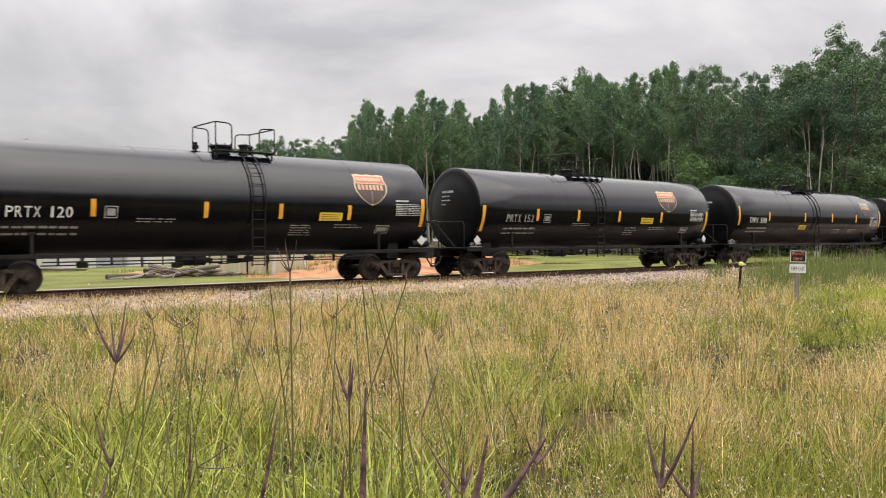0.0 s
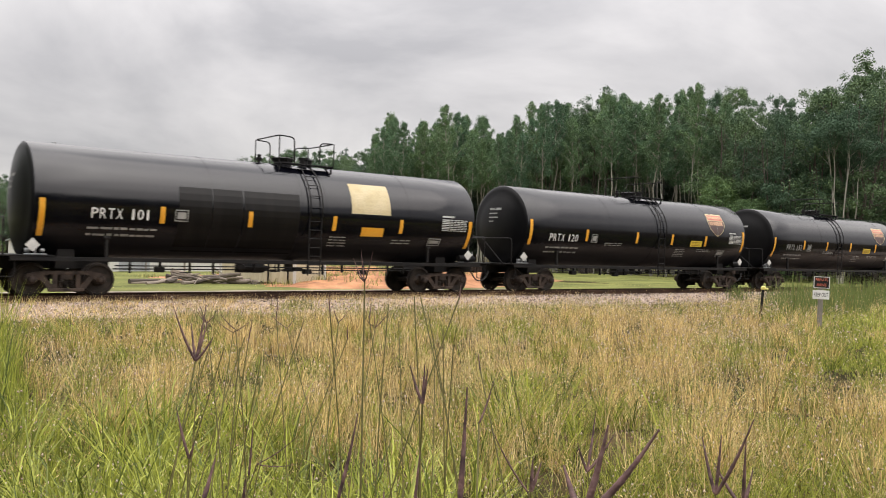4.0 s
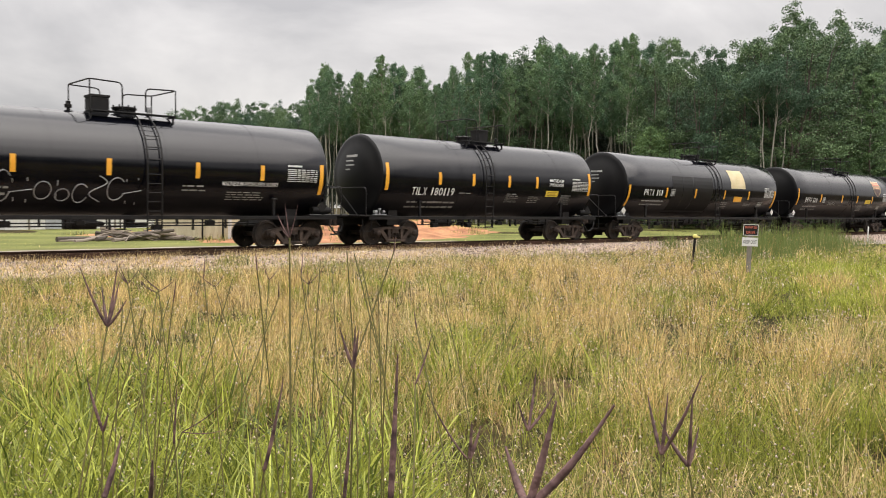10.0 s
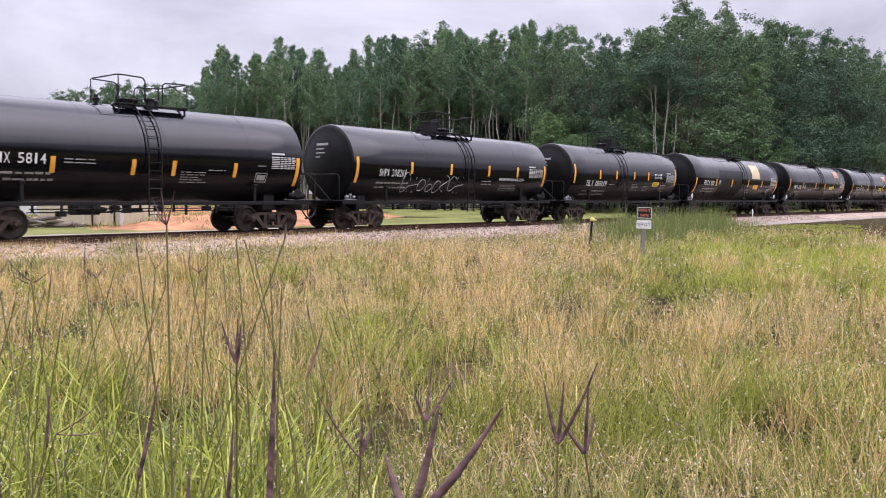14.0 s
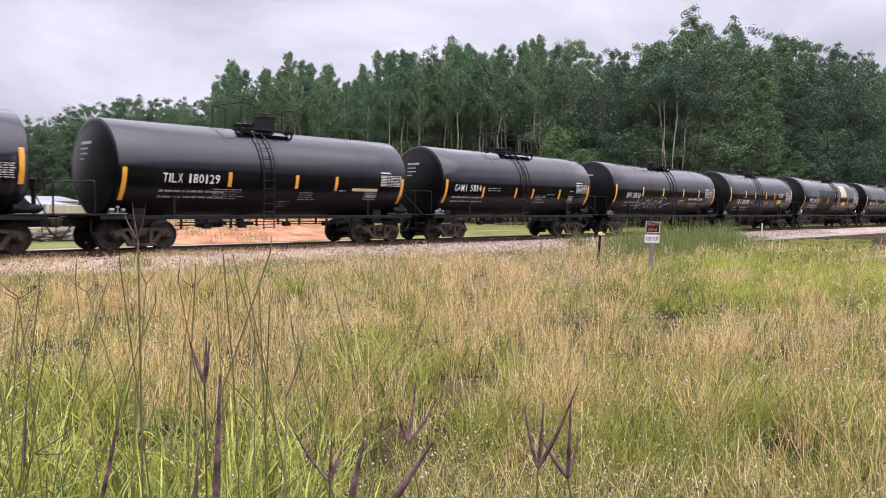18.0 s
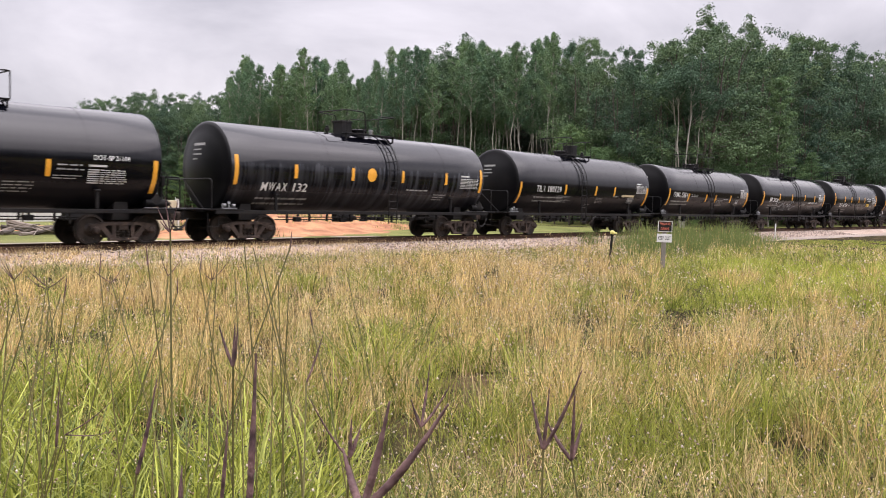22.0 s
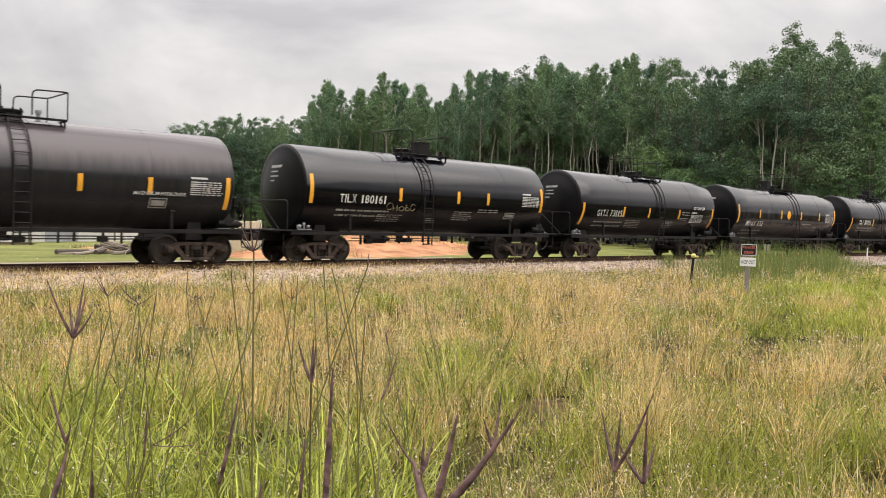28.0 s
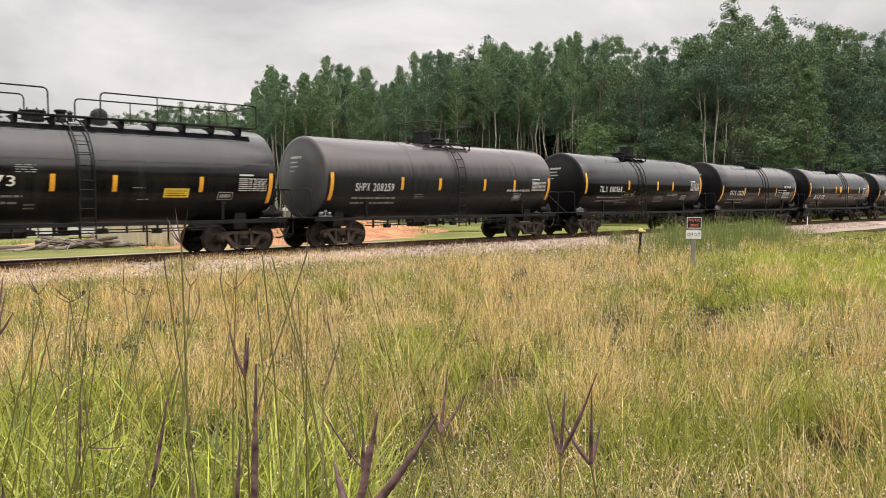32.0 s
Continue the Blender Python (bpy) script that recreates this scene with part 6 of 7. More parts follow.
def low_ground(x, y):
    """Height of growth: mown short by the far drive, thin and low towards the ballast."""
    return np.where((x > 40) & (np.degrees(np.arctan2(y, x)) < 21.8), 0.4, 1.0) * np.interp(y, [15.5, 18.0, 20.0, 21.5, 22.3], [1.0, 0.80, 0.56, 0.36, 0.20])


def blades(n, x, y, z, h, w, lean, mat, name, label, segs=2, category="grass", dirs=None, heads=None):
    """Thin tapered blades, each bent over to one side; one mesh."""
    a = gr.uniform(0, 2 * np.pi, n) if dirs is None else dirs
    if category == "grass" and not name.startswith("tall"):
        h = h * low_ground(x, y)
    d = np.stack([np.cos(a), np.sin(a), np.zeros(n)], 1)
    f = gr.uniform(0, 2 * np.pi, n)
    side = np.stack([np.cos(f), np.sin(f), np.zeros(n)], 1) * w[:, None] / 2
    base = np.stack([x, y, z], 1)
    up = np.array([0, 0, 1.0])
    rows = []
    for k in range(segs):
        t = k / segs
        c = base + up * (h * t)[:, None] + d * (lean * h * t ** 1.8)[:, None]
        wk = 1 - 0.35 * t
        rows += [c - side * wk, c + side * wk]
    tip = base + up * (h * (1 - 0.25 * lean ** 2))[:, None] + d * (lean * h)[:, None]
    v = np.stack(rows + [tip], 1)
    nv = 2 * segs + 1
    i = nv * np.arange(n)[:, None]
    t = []
    for k in range(segs - 1):
        t += [i + [2 * k, 2 * k + 1, 2 * k + 3], i + [2 * k, 2 * k + 3, 2 * k + 2]]
    t.append(i + [2 * segs - 2, 2 * segs - 1, 2 * segs])
    ob = raw(name, v.reshape(-1, 3), np.concatenate(t, 0), [mat])
    return tagged(ob, label, category, kind="stuff")


def mottle(x, y, s, seed):
    """Smooth patchiness from 0 to 1."""
    rs = np.random.default_rng(seed)
    v = np.zeros_like(x)
    for k in range(6):
        q = rs.normal(size=2) * s
        v += np.sin(x * q[0] + y * q[1] + rs.uniform(0, 6.28))
    return np.clip(0.5 + v / 7, 0, 1)


def gaps(x, y):
    """Chance that something grows: low in the worn hollows between the hummocks."""
    return np.clip(3.4 * mottle(x, y, 2.4, 99) - 0.75, 0.10, 1)


def scatter(n, r0, r1, a0, a1, power=1.0):
    """Places in a sector of the field, thinning out with distance; few in the hollows and none on the ballast."""
    n = int(n * 1.2)
    r = r0 + (r1 - r0) * gr.uniform(0, 1, n) ** power
    a = np.radians(gr.uniform(a0, a1, n))
    x, y = r * np.cos(a), r * np.sin(a)
    ok = (y < 21.9 + 0.7 * gr.uniform(0, 1, n) ** 2) & (gr.uniform(0, 1, n) < gaps(x, y))
    return x[ok], y[ok]


AZ0, AZ1 = 5, 82


def tufts(count, r0, r1, per, radius, h0, h1, width, lean0, lean1, mat, name, label, segs, where, power=1.0, az=(AZ0, AZ1), hvar=None):
    """Bunches of blades that spread from common roots; where(x, y) gives the chance of a bunch at a place."""
    x, y = scatter(count, r0, r1, *az, power)
    ok = gr.uniform(0, 1, len(x)) < where(x, y)
    x, y = x[ok], y[ok]
    k = len(x)
    size = gr.uniform(0.6, 1.25, k)
    if hvar is not None:
        size *= hvar(x, y)
    n = k * per
    a = gr.uniform(0, 2 * np.pi, n)
    d = radius * np.sqrt(gr.uniform(0, 1, n)) * np.repeat(size, per)
    bx, by = np.repeat(x, per) + d * np.cos(a), np.repeat(y, per) + d * np.sin(a)
    tilt = a + gr.normal(size=n) * 0.5
    h = gr.uniform(h0, h1, n) * np.repeat(size, per)
    w = width * gr.uniform(0.6, 1.3, n) + 0.00042 * np.hypot(bx, by)
    blades(n, bx, by, ground_z(bx, by) - 0.02, h, w, gr.uniform(lean0, lean1, n), mat, name, label, segs, dirs=tilt)


def dist(x, y):
    return np.hypot(x, y)


def azim(x, y):
    return np.degrees(np.arctan2(y, x))


def lushness(x, y):
    """Where the fresh green grows: near the camera, away from the sign's side."""
    return np.clip(0.06 + (azim(x, y) - 39) / 16, 0.03, 1) * np.clip(1.35 - dist(x, y) / 5.6, 0.0, 1) * np.clip(3.0 * mottle(x, y, 2.2, 52) - 0.75, 0.06, 1) + 0.42 * np.clip(3.0 * mottle(x, y, 0.9, 51) - 1.5, 0, 1)


def dryness(x, y):
    """Where the dry grass stands: from some metres out, in drifts."""
    drift = np.clip(2.1 * mottle(x, y, 0.7, 9) - 0.35, 0.05, 1) + 0.4 * np.clip((44 - azim(x, y)) / 8, 0, 1) * np.clip((dist(x, y) - 6) / 3, 0, 1) * np.clip((15 - dist(x, y)) / 2, 0, 1)
    return np.clip((dist(x, y) - 4.0) / 6, 0.05, 1) * np.minimum(drift, 1) * thin_right(x, y)


def thin_right(x, y):
    """Dry growth and weeds give way to green towards the drive."""
    return 1 - 0.72 * np.clip((32.5 - azim(x, y) + 2.5 * mottle(x, y, 0.5, 66)) / 5, 0, 1) * np.clip((dist(x, y) - 12.5) / 5, 0, 1)


def verge(x, y):
    """The weedy strip along the foot of the ballast."""
    return np.clip((y - 17.5) / 2.5, 0, 1)


def specks(count, r0, r1, where, size, h0, h1, mat, name, label, category, power=0.8, spread=0.10):
    """Small leaves at all angles, in loose plants."""
    x, y = scatter(count, r0, r1, AZ0, AZ1, power)
    ok = gr.uniform(0, 1, len(x)) < where(x, y)
    x, y = x[ok], y[ok]
    k = len(x)
    c = np.stack([x, y, ground_z(x, y) + gr.uniform(h0, h1, k)], 1)
    per = 9
    rad = np.stack([np.full(k, spread), np.full(k, spread), 0.5 * (h0 + h1) * np.ones(k)], 1)
    n = k * per
    idx = np.repeat(np.arange(k), per)
    d = gr.normal(size=(n, 3)) * 0.6
    p = c[idx] + d * rad[idx]
    p[:, 2] = np.maximum(p[:, 2], ground_z(p[:, 0], p[:, 1]) + 0.01)
    q = gr.normal(size=(n, 3))
    q /= np.linalg.norm(q, axis=1, keepdims=True)
    b = np.cross(q, gr.normal(size=(n, 3)))
    b /= np.linalg.norm(b, axis=1, keepdims=True) + 1e-6
    sz = (size + 0.0006 * np.hypot(p[:, 0], p[:, 1]))[:, None] * gr.uniform(0.5, 1.4, (n, 1))
    v = np.stack([p - q * sz, p + b * sz * 0.3, p + q * sz, p - b * sz * 0.3], 1)
    i = 4 * np.arange(n)[:, None]
    ob = raw(name, v.reshape(-1, 3), np.concatenate([i + [0, 1, 2], i + [0, 2, 3]], 0), [mat])
    return tagged(ob, label, category, kind="stuff")


# fresh green bunches close by
tufts(2600, 0.9, 8.0, 17, 0.08, 0.22, 0.72, 0.0105, 0.10, 0.95, M_LUSH, "long_grass", "long fresh green grass blades close by", 4, lushness, 1.0, (36, AZ1))
tufts(4200, 3.0, 19, 18, 0.09, 0.18, 0.46, 0.0085, 0.10, 0.9, M_LUSH, "lush_grass", "long fresh green grass blades in bunches", 4, lushness, 0.9, (AZ0, AZ1))
# short mixed green cover, the shade between the bunches put into its dark colour
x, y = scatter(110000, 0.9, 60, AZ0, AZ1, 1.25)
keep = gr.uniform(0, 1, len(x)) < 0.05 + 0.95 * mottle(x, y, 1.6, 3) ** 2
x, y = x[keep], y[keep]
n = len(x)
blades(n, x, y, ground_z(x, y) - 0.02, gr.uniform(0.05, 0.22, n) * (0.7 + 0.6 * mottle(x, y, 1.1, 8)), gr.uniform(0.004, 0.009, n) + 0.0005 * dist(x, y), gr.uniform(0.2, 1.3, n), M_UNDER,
       "short_grass", "short green undergrowth of the field with shade in its colour", 2)
tufts(4600, 1.2, 40, 20, 0.10, 0.14, 0.40, 0.0038, 0.1, 0.8, M_GREEN, "green_grass", "green grass bunches of the field", 3,
      lambda x, y: 0.15 + 0.85 * (1 - dryness(x, y)), 0.9)
# finer yellow-green blades among the weeds close by
tufts(2600, 1.0, 9, 20, 0.10, 0.12, 0.38, 0.0034, 0.15, 1.0, M_GREEN, "fine_grass", "fine yellow-green grass blades among the weeds", 3,
      lambda x, y: np.clip(1.2 - lushness(x, y), 0.1, 1) * np.clip(2.4 * mottle(x, y, 1.7, 37) - 0.5, 0.05, 1), 0.9)
tufts(1100, 1.6, 9, 16, 0.09, 0.14, 0.42, 0.0026, 0.1, 0.9, M_STRAW, "near_straw", "thin straw-coloured stems close by", 3,
      lambda x, y: np.clip(1.1 - lushness(x, y), 0.05, 1) * np.clip(2.4 * mottle(x, y, 1.5, 39) - 0.6, 0.03, 1), 0.9)
# leafy weeds
specks(9000, 1.2, 34, lambda x, y: np.clip(1.5 * mottle(x, y, 0.8, 12) - 0.2, 0.1, 1), 0.012, 0.04, 0.24, M_FORB, "leafy_weeds", "low leafy grey-green weeds", "weeds")
specks(6000, 1.2, 40, lambda x, y: np.clip(1.5 * mottle(x, y, 0.6, 44) - 0.2, 0.1, 1), 0.014, 0.03, 0.20, M_GREEN, "green_weeds", "low leafy green weeds", "weeds")
specks(17000, 1.2, 13, lambda x, y: np.clip(1.7 * mottle(x, y, 1.3, 15) - 0.15, 0.15, 1) * np.clip(1.25 - lushness(x, y), 0.2, 1), 0.011, 0.02, 0.20, M_WEED, "near_weeds",
       "leafy grey-green weeds close to the camera", "weeds", 0.75, 0.07)
specks(7000, 1.2, 15, lambda x, y: np.clip(1.7 * mottle(x, y, 1.5, 25) - 0.25, 0.1, 1), 0.010, 0.01, 0.12, M_LITTER, "dead_litter", "brown dead leaves and stems at the grass roots", "litter", 0.75, 0.09)
# fine-bladed hummocks, green and dry
tufts(560, 2.4, 24, 80, 0.13, 0.18, 0.46, 0.0026, 0.10, 0.75, M_GREEN, "bunch_grass", "dense fine green grass hummocks", 3, lambda x, y: 0.3 + 0.7 * mottle(x, y, 1.1, 81), 0.8)
tufts(620, 6.5, 24, 70, 0.13, 0.20, 0.56, 0.0020, 0.08, 0.6, M_GOLD, "dry_hummocks", "dense dry tan grass hummocks", 3,
      lambda x, y: np.clip(2.2 * mottle(x, y, 1.0, 83) - 0.6, 0, 1), 0.8)
# dry golden bunches and single stems
tufts(6200, 3.2, 44, 24, 0.11, 0.16, 0.50, 0.0022, 0.05, 0.75, M_GOLD, "dry_grass", "dry golden grass bunches of the field", 3, dryness, 0.9,
      hvar=lambda x, y: (1 - 0.35 * verge(x, y)) * (0.25 + 1.25 * mottle(x, y, 1.5, 17)) * np.clip(0.5 + dist(x, y) / 16, 0.6, 1))
x, y = scatter(110000, 2.4, 46, AZ0, AZ1, 0.95)
keep = gr.uniform(0, 1, len(x)) < (0.04 + 0.96 * dryness(x, y)) * np.clip(2.4 * mottle(x, y, 1.8, 19) - 0.45, 0.12, 1) * np.clip(dist(x, y) / 10, 0.12, 1)
x, y = x[keep], y[keep]
n = len(x)
blades(n, x, y, ground_z(x, y) - 0.02, gr.uniform(0.20, 0.66, n) * (0.55 + 0.7 * mottle(x, y, 1.9, 23)), 0.0016 + 0.00038 * dist(x, y), gr.uniform(0.02, 0.50, n), M_STRAW,
       "straw_stems", "pale straw-coloured grass stems", 2)
specks(24000, 4.0, 44, lambda x, y: 0.15 + 0.85 * dryness(x, y), 0.0062, 0.10, 0.42, M_STRAW, "dry_seed_heads", "pale dry seed heads among the grass", "grass", 0.9, 0.07)
specks(7000, 3.0, 30, lambda x, y: np.clip(3.2 * mottle(x, y, 1.1, 58) - 1.7, 0, 1), 0.0055, 0.12, 0.34, M_FLOWER, "faded_flowers", "patches of faded pinkish weed flowers", "flowers", 0.9, 0.09)
# pale weeds along the ballast
tufts(2600, 18, 46, 14, 0.12, 0.12, 0.40, 0.006, 0.2, 0.9, M_FORB, "verge_weeds", "grey-green weeds along the foot of the ballast", 2, verge, 1.0)
# tall green stand round and behind the sign
x = gr.uniform(20, 66, 36000)
y = gr.uniform(12.5, 22.3, 36000)
keep = (y > 14.6 + 0.8 * np.sin(x * 0.6) + np.clip((27 - x) * 0.75, 0, 5)) & (y < 22.3 - np.clip((x - 50) * 0.3, 0, 3.4)) & (azim(x, y) > 21.2 + gr.normal(size=36000) * 0.7) & (azim(x, y) < 31.2 + gr.normal(size=36000) * 0.5) & (gr.uniform(0, 1, 36000) < 0.25 + 0.75 * mottle(x, y, 0.9, 5))
x, y = x[keep], y[keep]
n = len(x)
blades(n, x, y, ground_z(x, y) - 0.02, gr.uniform(0.4, 1.4, n) * np.clip((x - 15) / 9, 0.4, 1) * np.clip((azim(x, y) - 20) / 3, 0.45, 1) * np.clip((32.4 - azim(x, y)) / 2.6, 0.3, 1) * (0.35 + 0.95 * mottle(x, y, 1.6, 55)), gr.uniform(0.010, 0.024, n), gr.uniform(0.03, 0.35, n), M_TALL,
       "tall_grass", "tall green grass stand beside the sign", 3)
pick = gr.uniform(0, 1, n) < 0.06
x, y = x[pick], y[pick]
n = len(x)
blades(n, x, y, ground_z(x, y) - 0.02, gr.uniform(0.5, 1.25, n) * np.clip((x - 15) / 9, 0.4, 1) * np.clip((azim(x, y) - 20) / 3, 0.45, 1) * np.clip((32.4 - azim(x, y)) / 2.6, 0.3, 1), gr.uniform(0.006, 0.011, n), gr.uniform(0.05, 0.5, n), M_GOLD,
       "tall_dry_stems", "dry stems among the tall grass by the sign", 3)
# short bright growth towards the drive
tufts(11000, 13.5, 60, 16, 0.16, 0.10, 0.34, 0.006, 0.2, 0.9, M_LUSH, "bright_grass", "short bright yellow-green grass towards the drive", 2,
      lambda x, y: np.clip(1.6 * mottle(x, y, 0.5, 93), 0.2, 1) * (y < 21) * (y > 0.26 * x), 0.9, (AZ0, 29))
tufts(3400, 14.5, 30, 18, 0.16, 0.16, 0.40, 0.0065, 0.2, 0.9, M_LIME, "lime_grass", "bright lime-green grass in front of the tall stand", 2,
      lambda x, y: np.clip((24.5 - azim(x, y) + 2 * mottle(x, y, 0.8, 94)) / 3, 0, 1) * np.clip((dist(x, y) - 15) / 3, 0.1, 1) * np.clip(2 * mottle(x, y, 0.6, 95), 0.3, 1), 1.0, (AZ0, 27))
# single tuft at the edge of the ballast
n = 260
x, y = 34.6 + gr.normal(size=n) * 0.35, 22.0 + gr.normal(size=n) * 0.30
blades(n, x, y, ground_z(x, y) - 0.02, gr.uniform(0.3, 1.0, n), gr.uniform(0.012, 0.022, n), gr.uniform(0.05, 0.4, n), M_TALL,
       "weed_clump", "bushy green weed clump at the edge of the ballast", 3, "weeds")
# knapweed: grey-green stems with small faded flowers
x, y = scatter(30000, 2.6, 34, AZ0, AZ1, 1.1)
keep = gr.uniform(0, 1, len(x)) < np.clip(1.7 * mottle(x, y, 0.5, 31) - 0.30, 0.08, 1) * thin_right(x, y)
x, y = x[keep], y[keep]
n = len(x)
h = gr.uniform(0.18, 0.52, n)
lean, dirs = gr.uniform(0.02, 0.4, n), gr.uniform(0, 6.28, n)
blades(n, x, y, ground_z(x, y) - 0.02, h, 0.0025 + 0.0004 * dist(x, y), lean, M_FORB, "weed_stems", "thin grey-green weed stems among the grass", 3, "weeds", dirs)
few = gr.uniform(0, 1, n) < 0.55
x, y, h, lean, dirs = x[few], y[few], h[few], lean[few], dirs[few]
n = len(x)
fx = np.repeat(x + np.cos(dirs) * lean * h, 2) + gr.normal(size=2 * n) * 0.03
fy = np.repeat(y + np.sin(dirs) * lean * h, 2) + gr.normal(size=2 * n) * 0.03
fz = np.repeat(ground_z(x, y) + h * (1 - 0.25 * lean ** 2), 2) + gr.normal(size=2 * n) * 0.03
fs = (0.0034 + 0.00048 * np.hypot(fx, fy)) * gr.uniform(0.4, 1.25, 2 * n)
tetra, tetf = np.array([[1, 1, 1], [1, -1, -1], [-1, 1, -1], [-1, -1, 1]], float), np.array([[0, 1, 2], [0, 3, 1], [0, 2, 3], [1, 3, 2]])
fv = tetra[None] * fs[:, None, None] * gr.uniform(0.6, 1.2, (2 * n, 4, 1)) + np.stack([fx, fy, fz], 1)[:, None]
flowers = raw("weed_flowers", fv.reshape(-1, 3), (tetf[None] + 4 * np.arange(2 * n)[:, None, None]).reshape(-1, 3), [M_FLOWER])
# a third of the heads are closed dark buds
bx2, by2 = fx + gr.normal(size=2 * n) * 0.05, fy + gr.normal(size=2 * n) * 0.05
bs = (0.0028 + 0.00036 * np.hypot(bx2, by2)) * gr.uniform(0.4, 1.1, 2 * n)
bv = tetra[None] * bs[:, None, None] + np.stack([bx2, by2, fz - gr.uniform(0.0, 0.08, 2 * n)], 1)[:, None]
bv = bv[::2]
buds = raw("weed_buds", bv.reshape(-1, 3), (tetf[None] + 4 * np.arange(len(bv))[:, None, None]).reshape(-1, 3), [M_BUD])
tagged(buds, "closed dark brown flower buds of weeds", "flowers", kind="stuff")
specks(2200, 5.0, 11, lambda x, y: np.exp(-(((x - 5.8) / 0.9) ** 2 + ((y - 6.4) / 0.7) ** 2)), 0.007, 0.22, 0.36, M_YELLOWFLOWER, "yellow_flowers", "small yellow flowers among the grass", "flowers", 0.9, 0.06)
tagged(flowers, "small faded pink and whitish flower heads of weeds", "flowers", kind="stuff")

# the rest of the field, out of the way: thinner cover on all sides
x = gr.uniform(-26, 26, 60000)
y = gr.uniform(-26, 22, 60000)
a = np.degrees(np.arctan2(y, x))
keep = (np.hypot(x, y) > 0.7) & ((a < AZ0 + 1) | (a > AZ1 - 1)) & (np.hypot(x, y) < 27)
x, y = x[keep], y[keep]
n = len(x)
blades(n // 2, x[:n // 2], y[:n // 2], ground_z(x[:n // 2], y[:n // 2]) - 0.02, gr.uniform(0.15, 0.45, n // 2), gr.uniform(0.008, 0.016, n // 2), gr.uniform(0.1, 0.9, n // 2), M_GREEN,
       "field_grass", "green grass of the surrounding field", 2)
x, y, n = x[n // 2:], y[n // 2:], n - n // 2
blades(n, x, y, ground_z(x, y) - 0.02, gr.uniform(0.2, 0.6, n), gr.uniform(0.006, 0.012, n), gr.uniform(0.1, 0.7, n), M_GOLD,
       "field_dry_grass", "dry grass of the surrounding field", 2)

# weeds that creep up the ballast where the track is overgrown
x = gr.uniform(0, 30, 900)
y = 21.7 + 2.7 * gr.uniform(0, 1, 900) ** 0.8
keep = gr.uniform(0, 1, 900) < np.clip((22 - x) / 9, 0.06, 1) * np.clip(1.4 * mottle(x, y, 0.9, 61), 0.1, 1)
x, y = x[keep], y[keep]
bz = np.interp(y - TRACK_Y, prof_y, prof_z)
for share, mt, nm, lb, h0, h1 in ((0, M_GOLD, "dry_ballast_weeds", "dry brown weeds growing out of the ballast", 0.04, 0.20), (1, M_FORB, "green_ballast_weeds", "grey-green weeds growing out of the ballast", 0.03, 0.14)):
    xx, yy, zz = x[share::2], y[share::2], bz[share::2]
    per, k = 16, len(xx)
    n = per * k
    bx_, by_ = np.repeat(xx, per) + gr.normal(size=n) * 0.10, np.repeat(yy, per) + gr.normal(size=n) * 0.08
    blades(n, bx_, by_, np.repeat(zz, per) - 0.02, gr.uniform(h0, h1, n) * np.repeat(gr.uniform(0.5, 1.2, k), per), np.full(n, 0.014), gr.uniform(0.1, 0.8, n), mt, nm, lb, 2, "weeds")

# grass beyond the track
x = gr.uniform(-5, 75, 34000)
y = 29.8 + 26 * gr.uniform(0, 1, 34000) ** 1.6
keep = (mound_z(x, y) < -0.36) & ~((y < 34.2) & (y > 30.5) & (x < 33))
x, y = x[keep], y[keep]
n = len(x)
blades(n, x, y, np.full(n, -0.42), gr.uniform(0.06, 0.24, n) * (0.5 + mottle(x, y, 0.7, 71)), np.full(n, 0.03), gr.uniform(0.2, 1.0, n), M_FORB, "meadow_grass", "uneven mown grass beyond the track", 2)

# weeds on the dirt
x = gr.uniform(16, 52, 900)
y = gr.uniform(35, 54, 900)
mz = mound_z(x, y)
keep = (mz > -0.42) & (gr.uniform(0, 1, 900) < np.clip(2 * mottle(x, y, 0.5, 77) - 0.6, 0.02, 1))
x, y, mz = x[keep], y[keep], mz[keep]
per, k = 18, len(x)
n = per * k
blades(n, np.repeat(x, per) + gr.normal(size=n) * 0.22, np.repeat(y, per) + gr.normal(size=n) * 0.22, np.repeat(mz, per) - 0.05, gr.uniform(0.1, 0.5, n), np.full(n, 0.03), gr.uniform(0.1, 0.8, n), M_FORB,
       "dirt_weeds", "green weeds growing over the dirt heaps", 2, "weeds")

# dry fringe close to the near rail
n = 10000
x = gr.uniform(0, 30, n)
y = 23.9 + 0.85 * gr.uniform(0, 1, n)
keep = gr.uniform(0, 1, n) < np.clip((25 - x) / 9, 0.05, 1) * np.clip(2.2 * mottle(x, y, 1.3, 62) - 0.3, 0.1, 1)
x, y = x[keep], y[keep]
n = len(x)
blades(n, x, y, np.interp(y - TRACK_Y, prof_y, prof_z) - 0.02, gr.uniform(0.05, 0.30, n), gr.uniform(0.004, 0.009, n), gr.uniform(0.1, 0.9, n), M_STRAW, "rail_weeds", "dry brown weed fringe beside the rail", 2, "weeds")
# short dead grass over the foot of the ballast
n = 16000
x = gr.uniform(1, 30, n)
y = 21.7 + 1.9 * gr.uniform(0, 1, n) ** 1.2
keep = gr.uniform(0, 1, n) < np.clip((27 - x) / 10, 0.04, 1) * np.clip(2.2 * mottle(x, y, 0.8, 67) - 0.35, 0.10, 1)
x, y = x[keep], y[keep]
n = len(x)
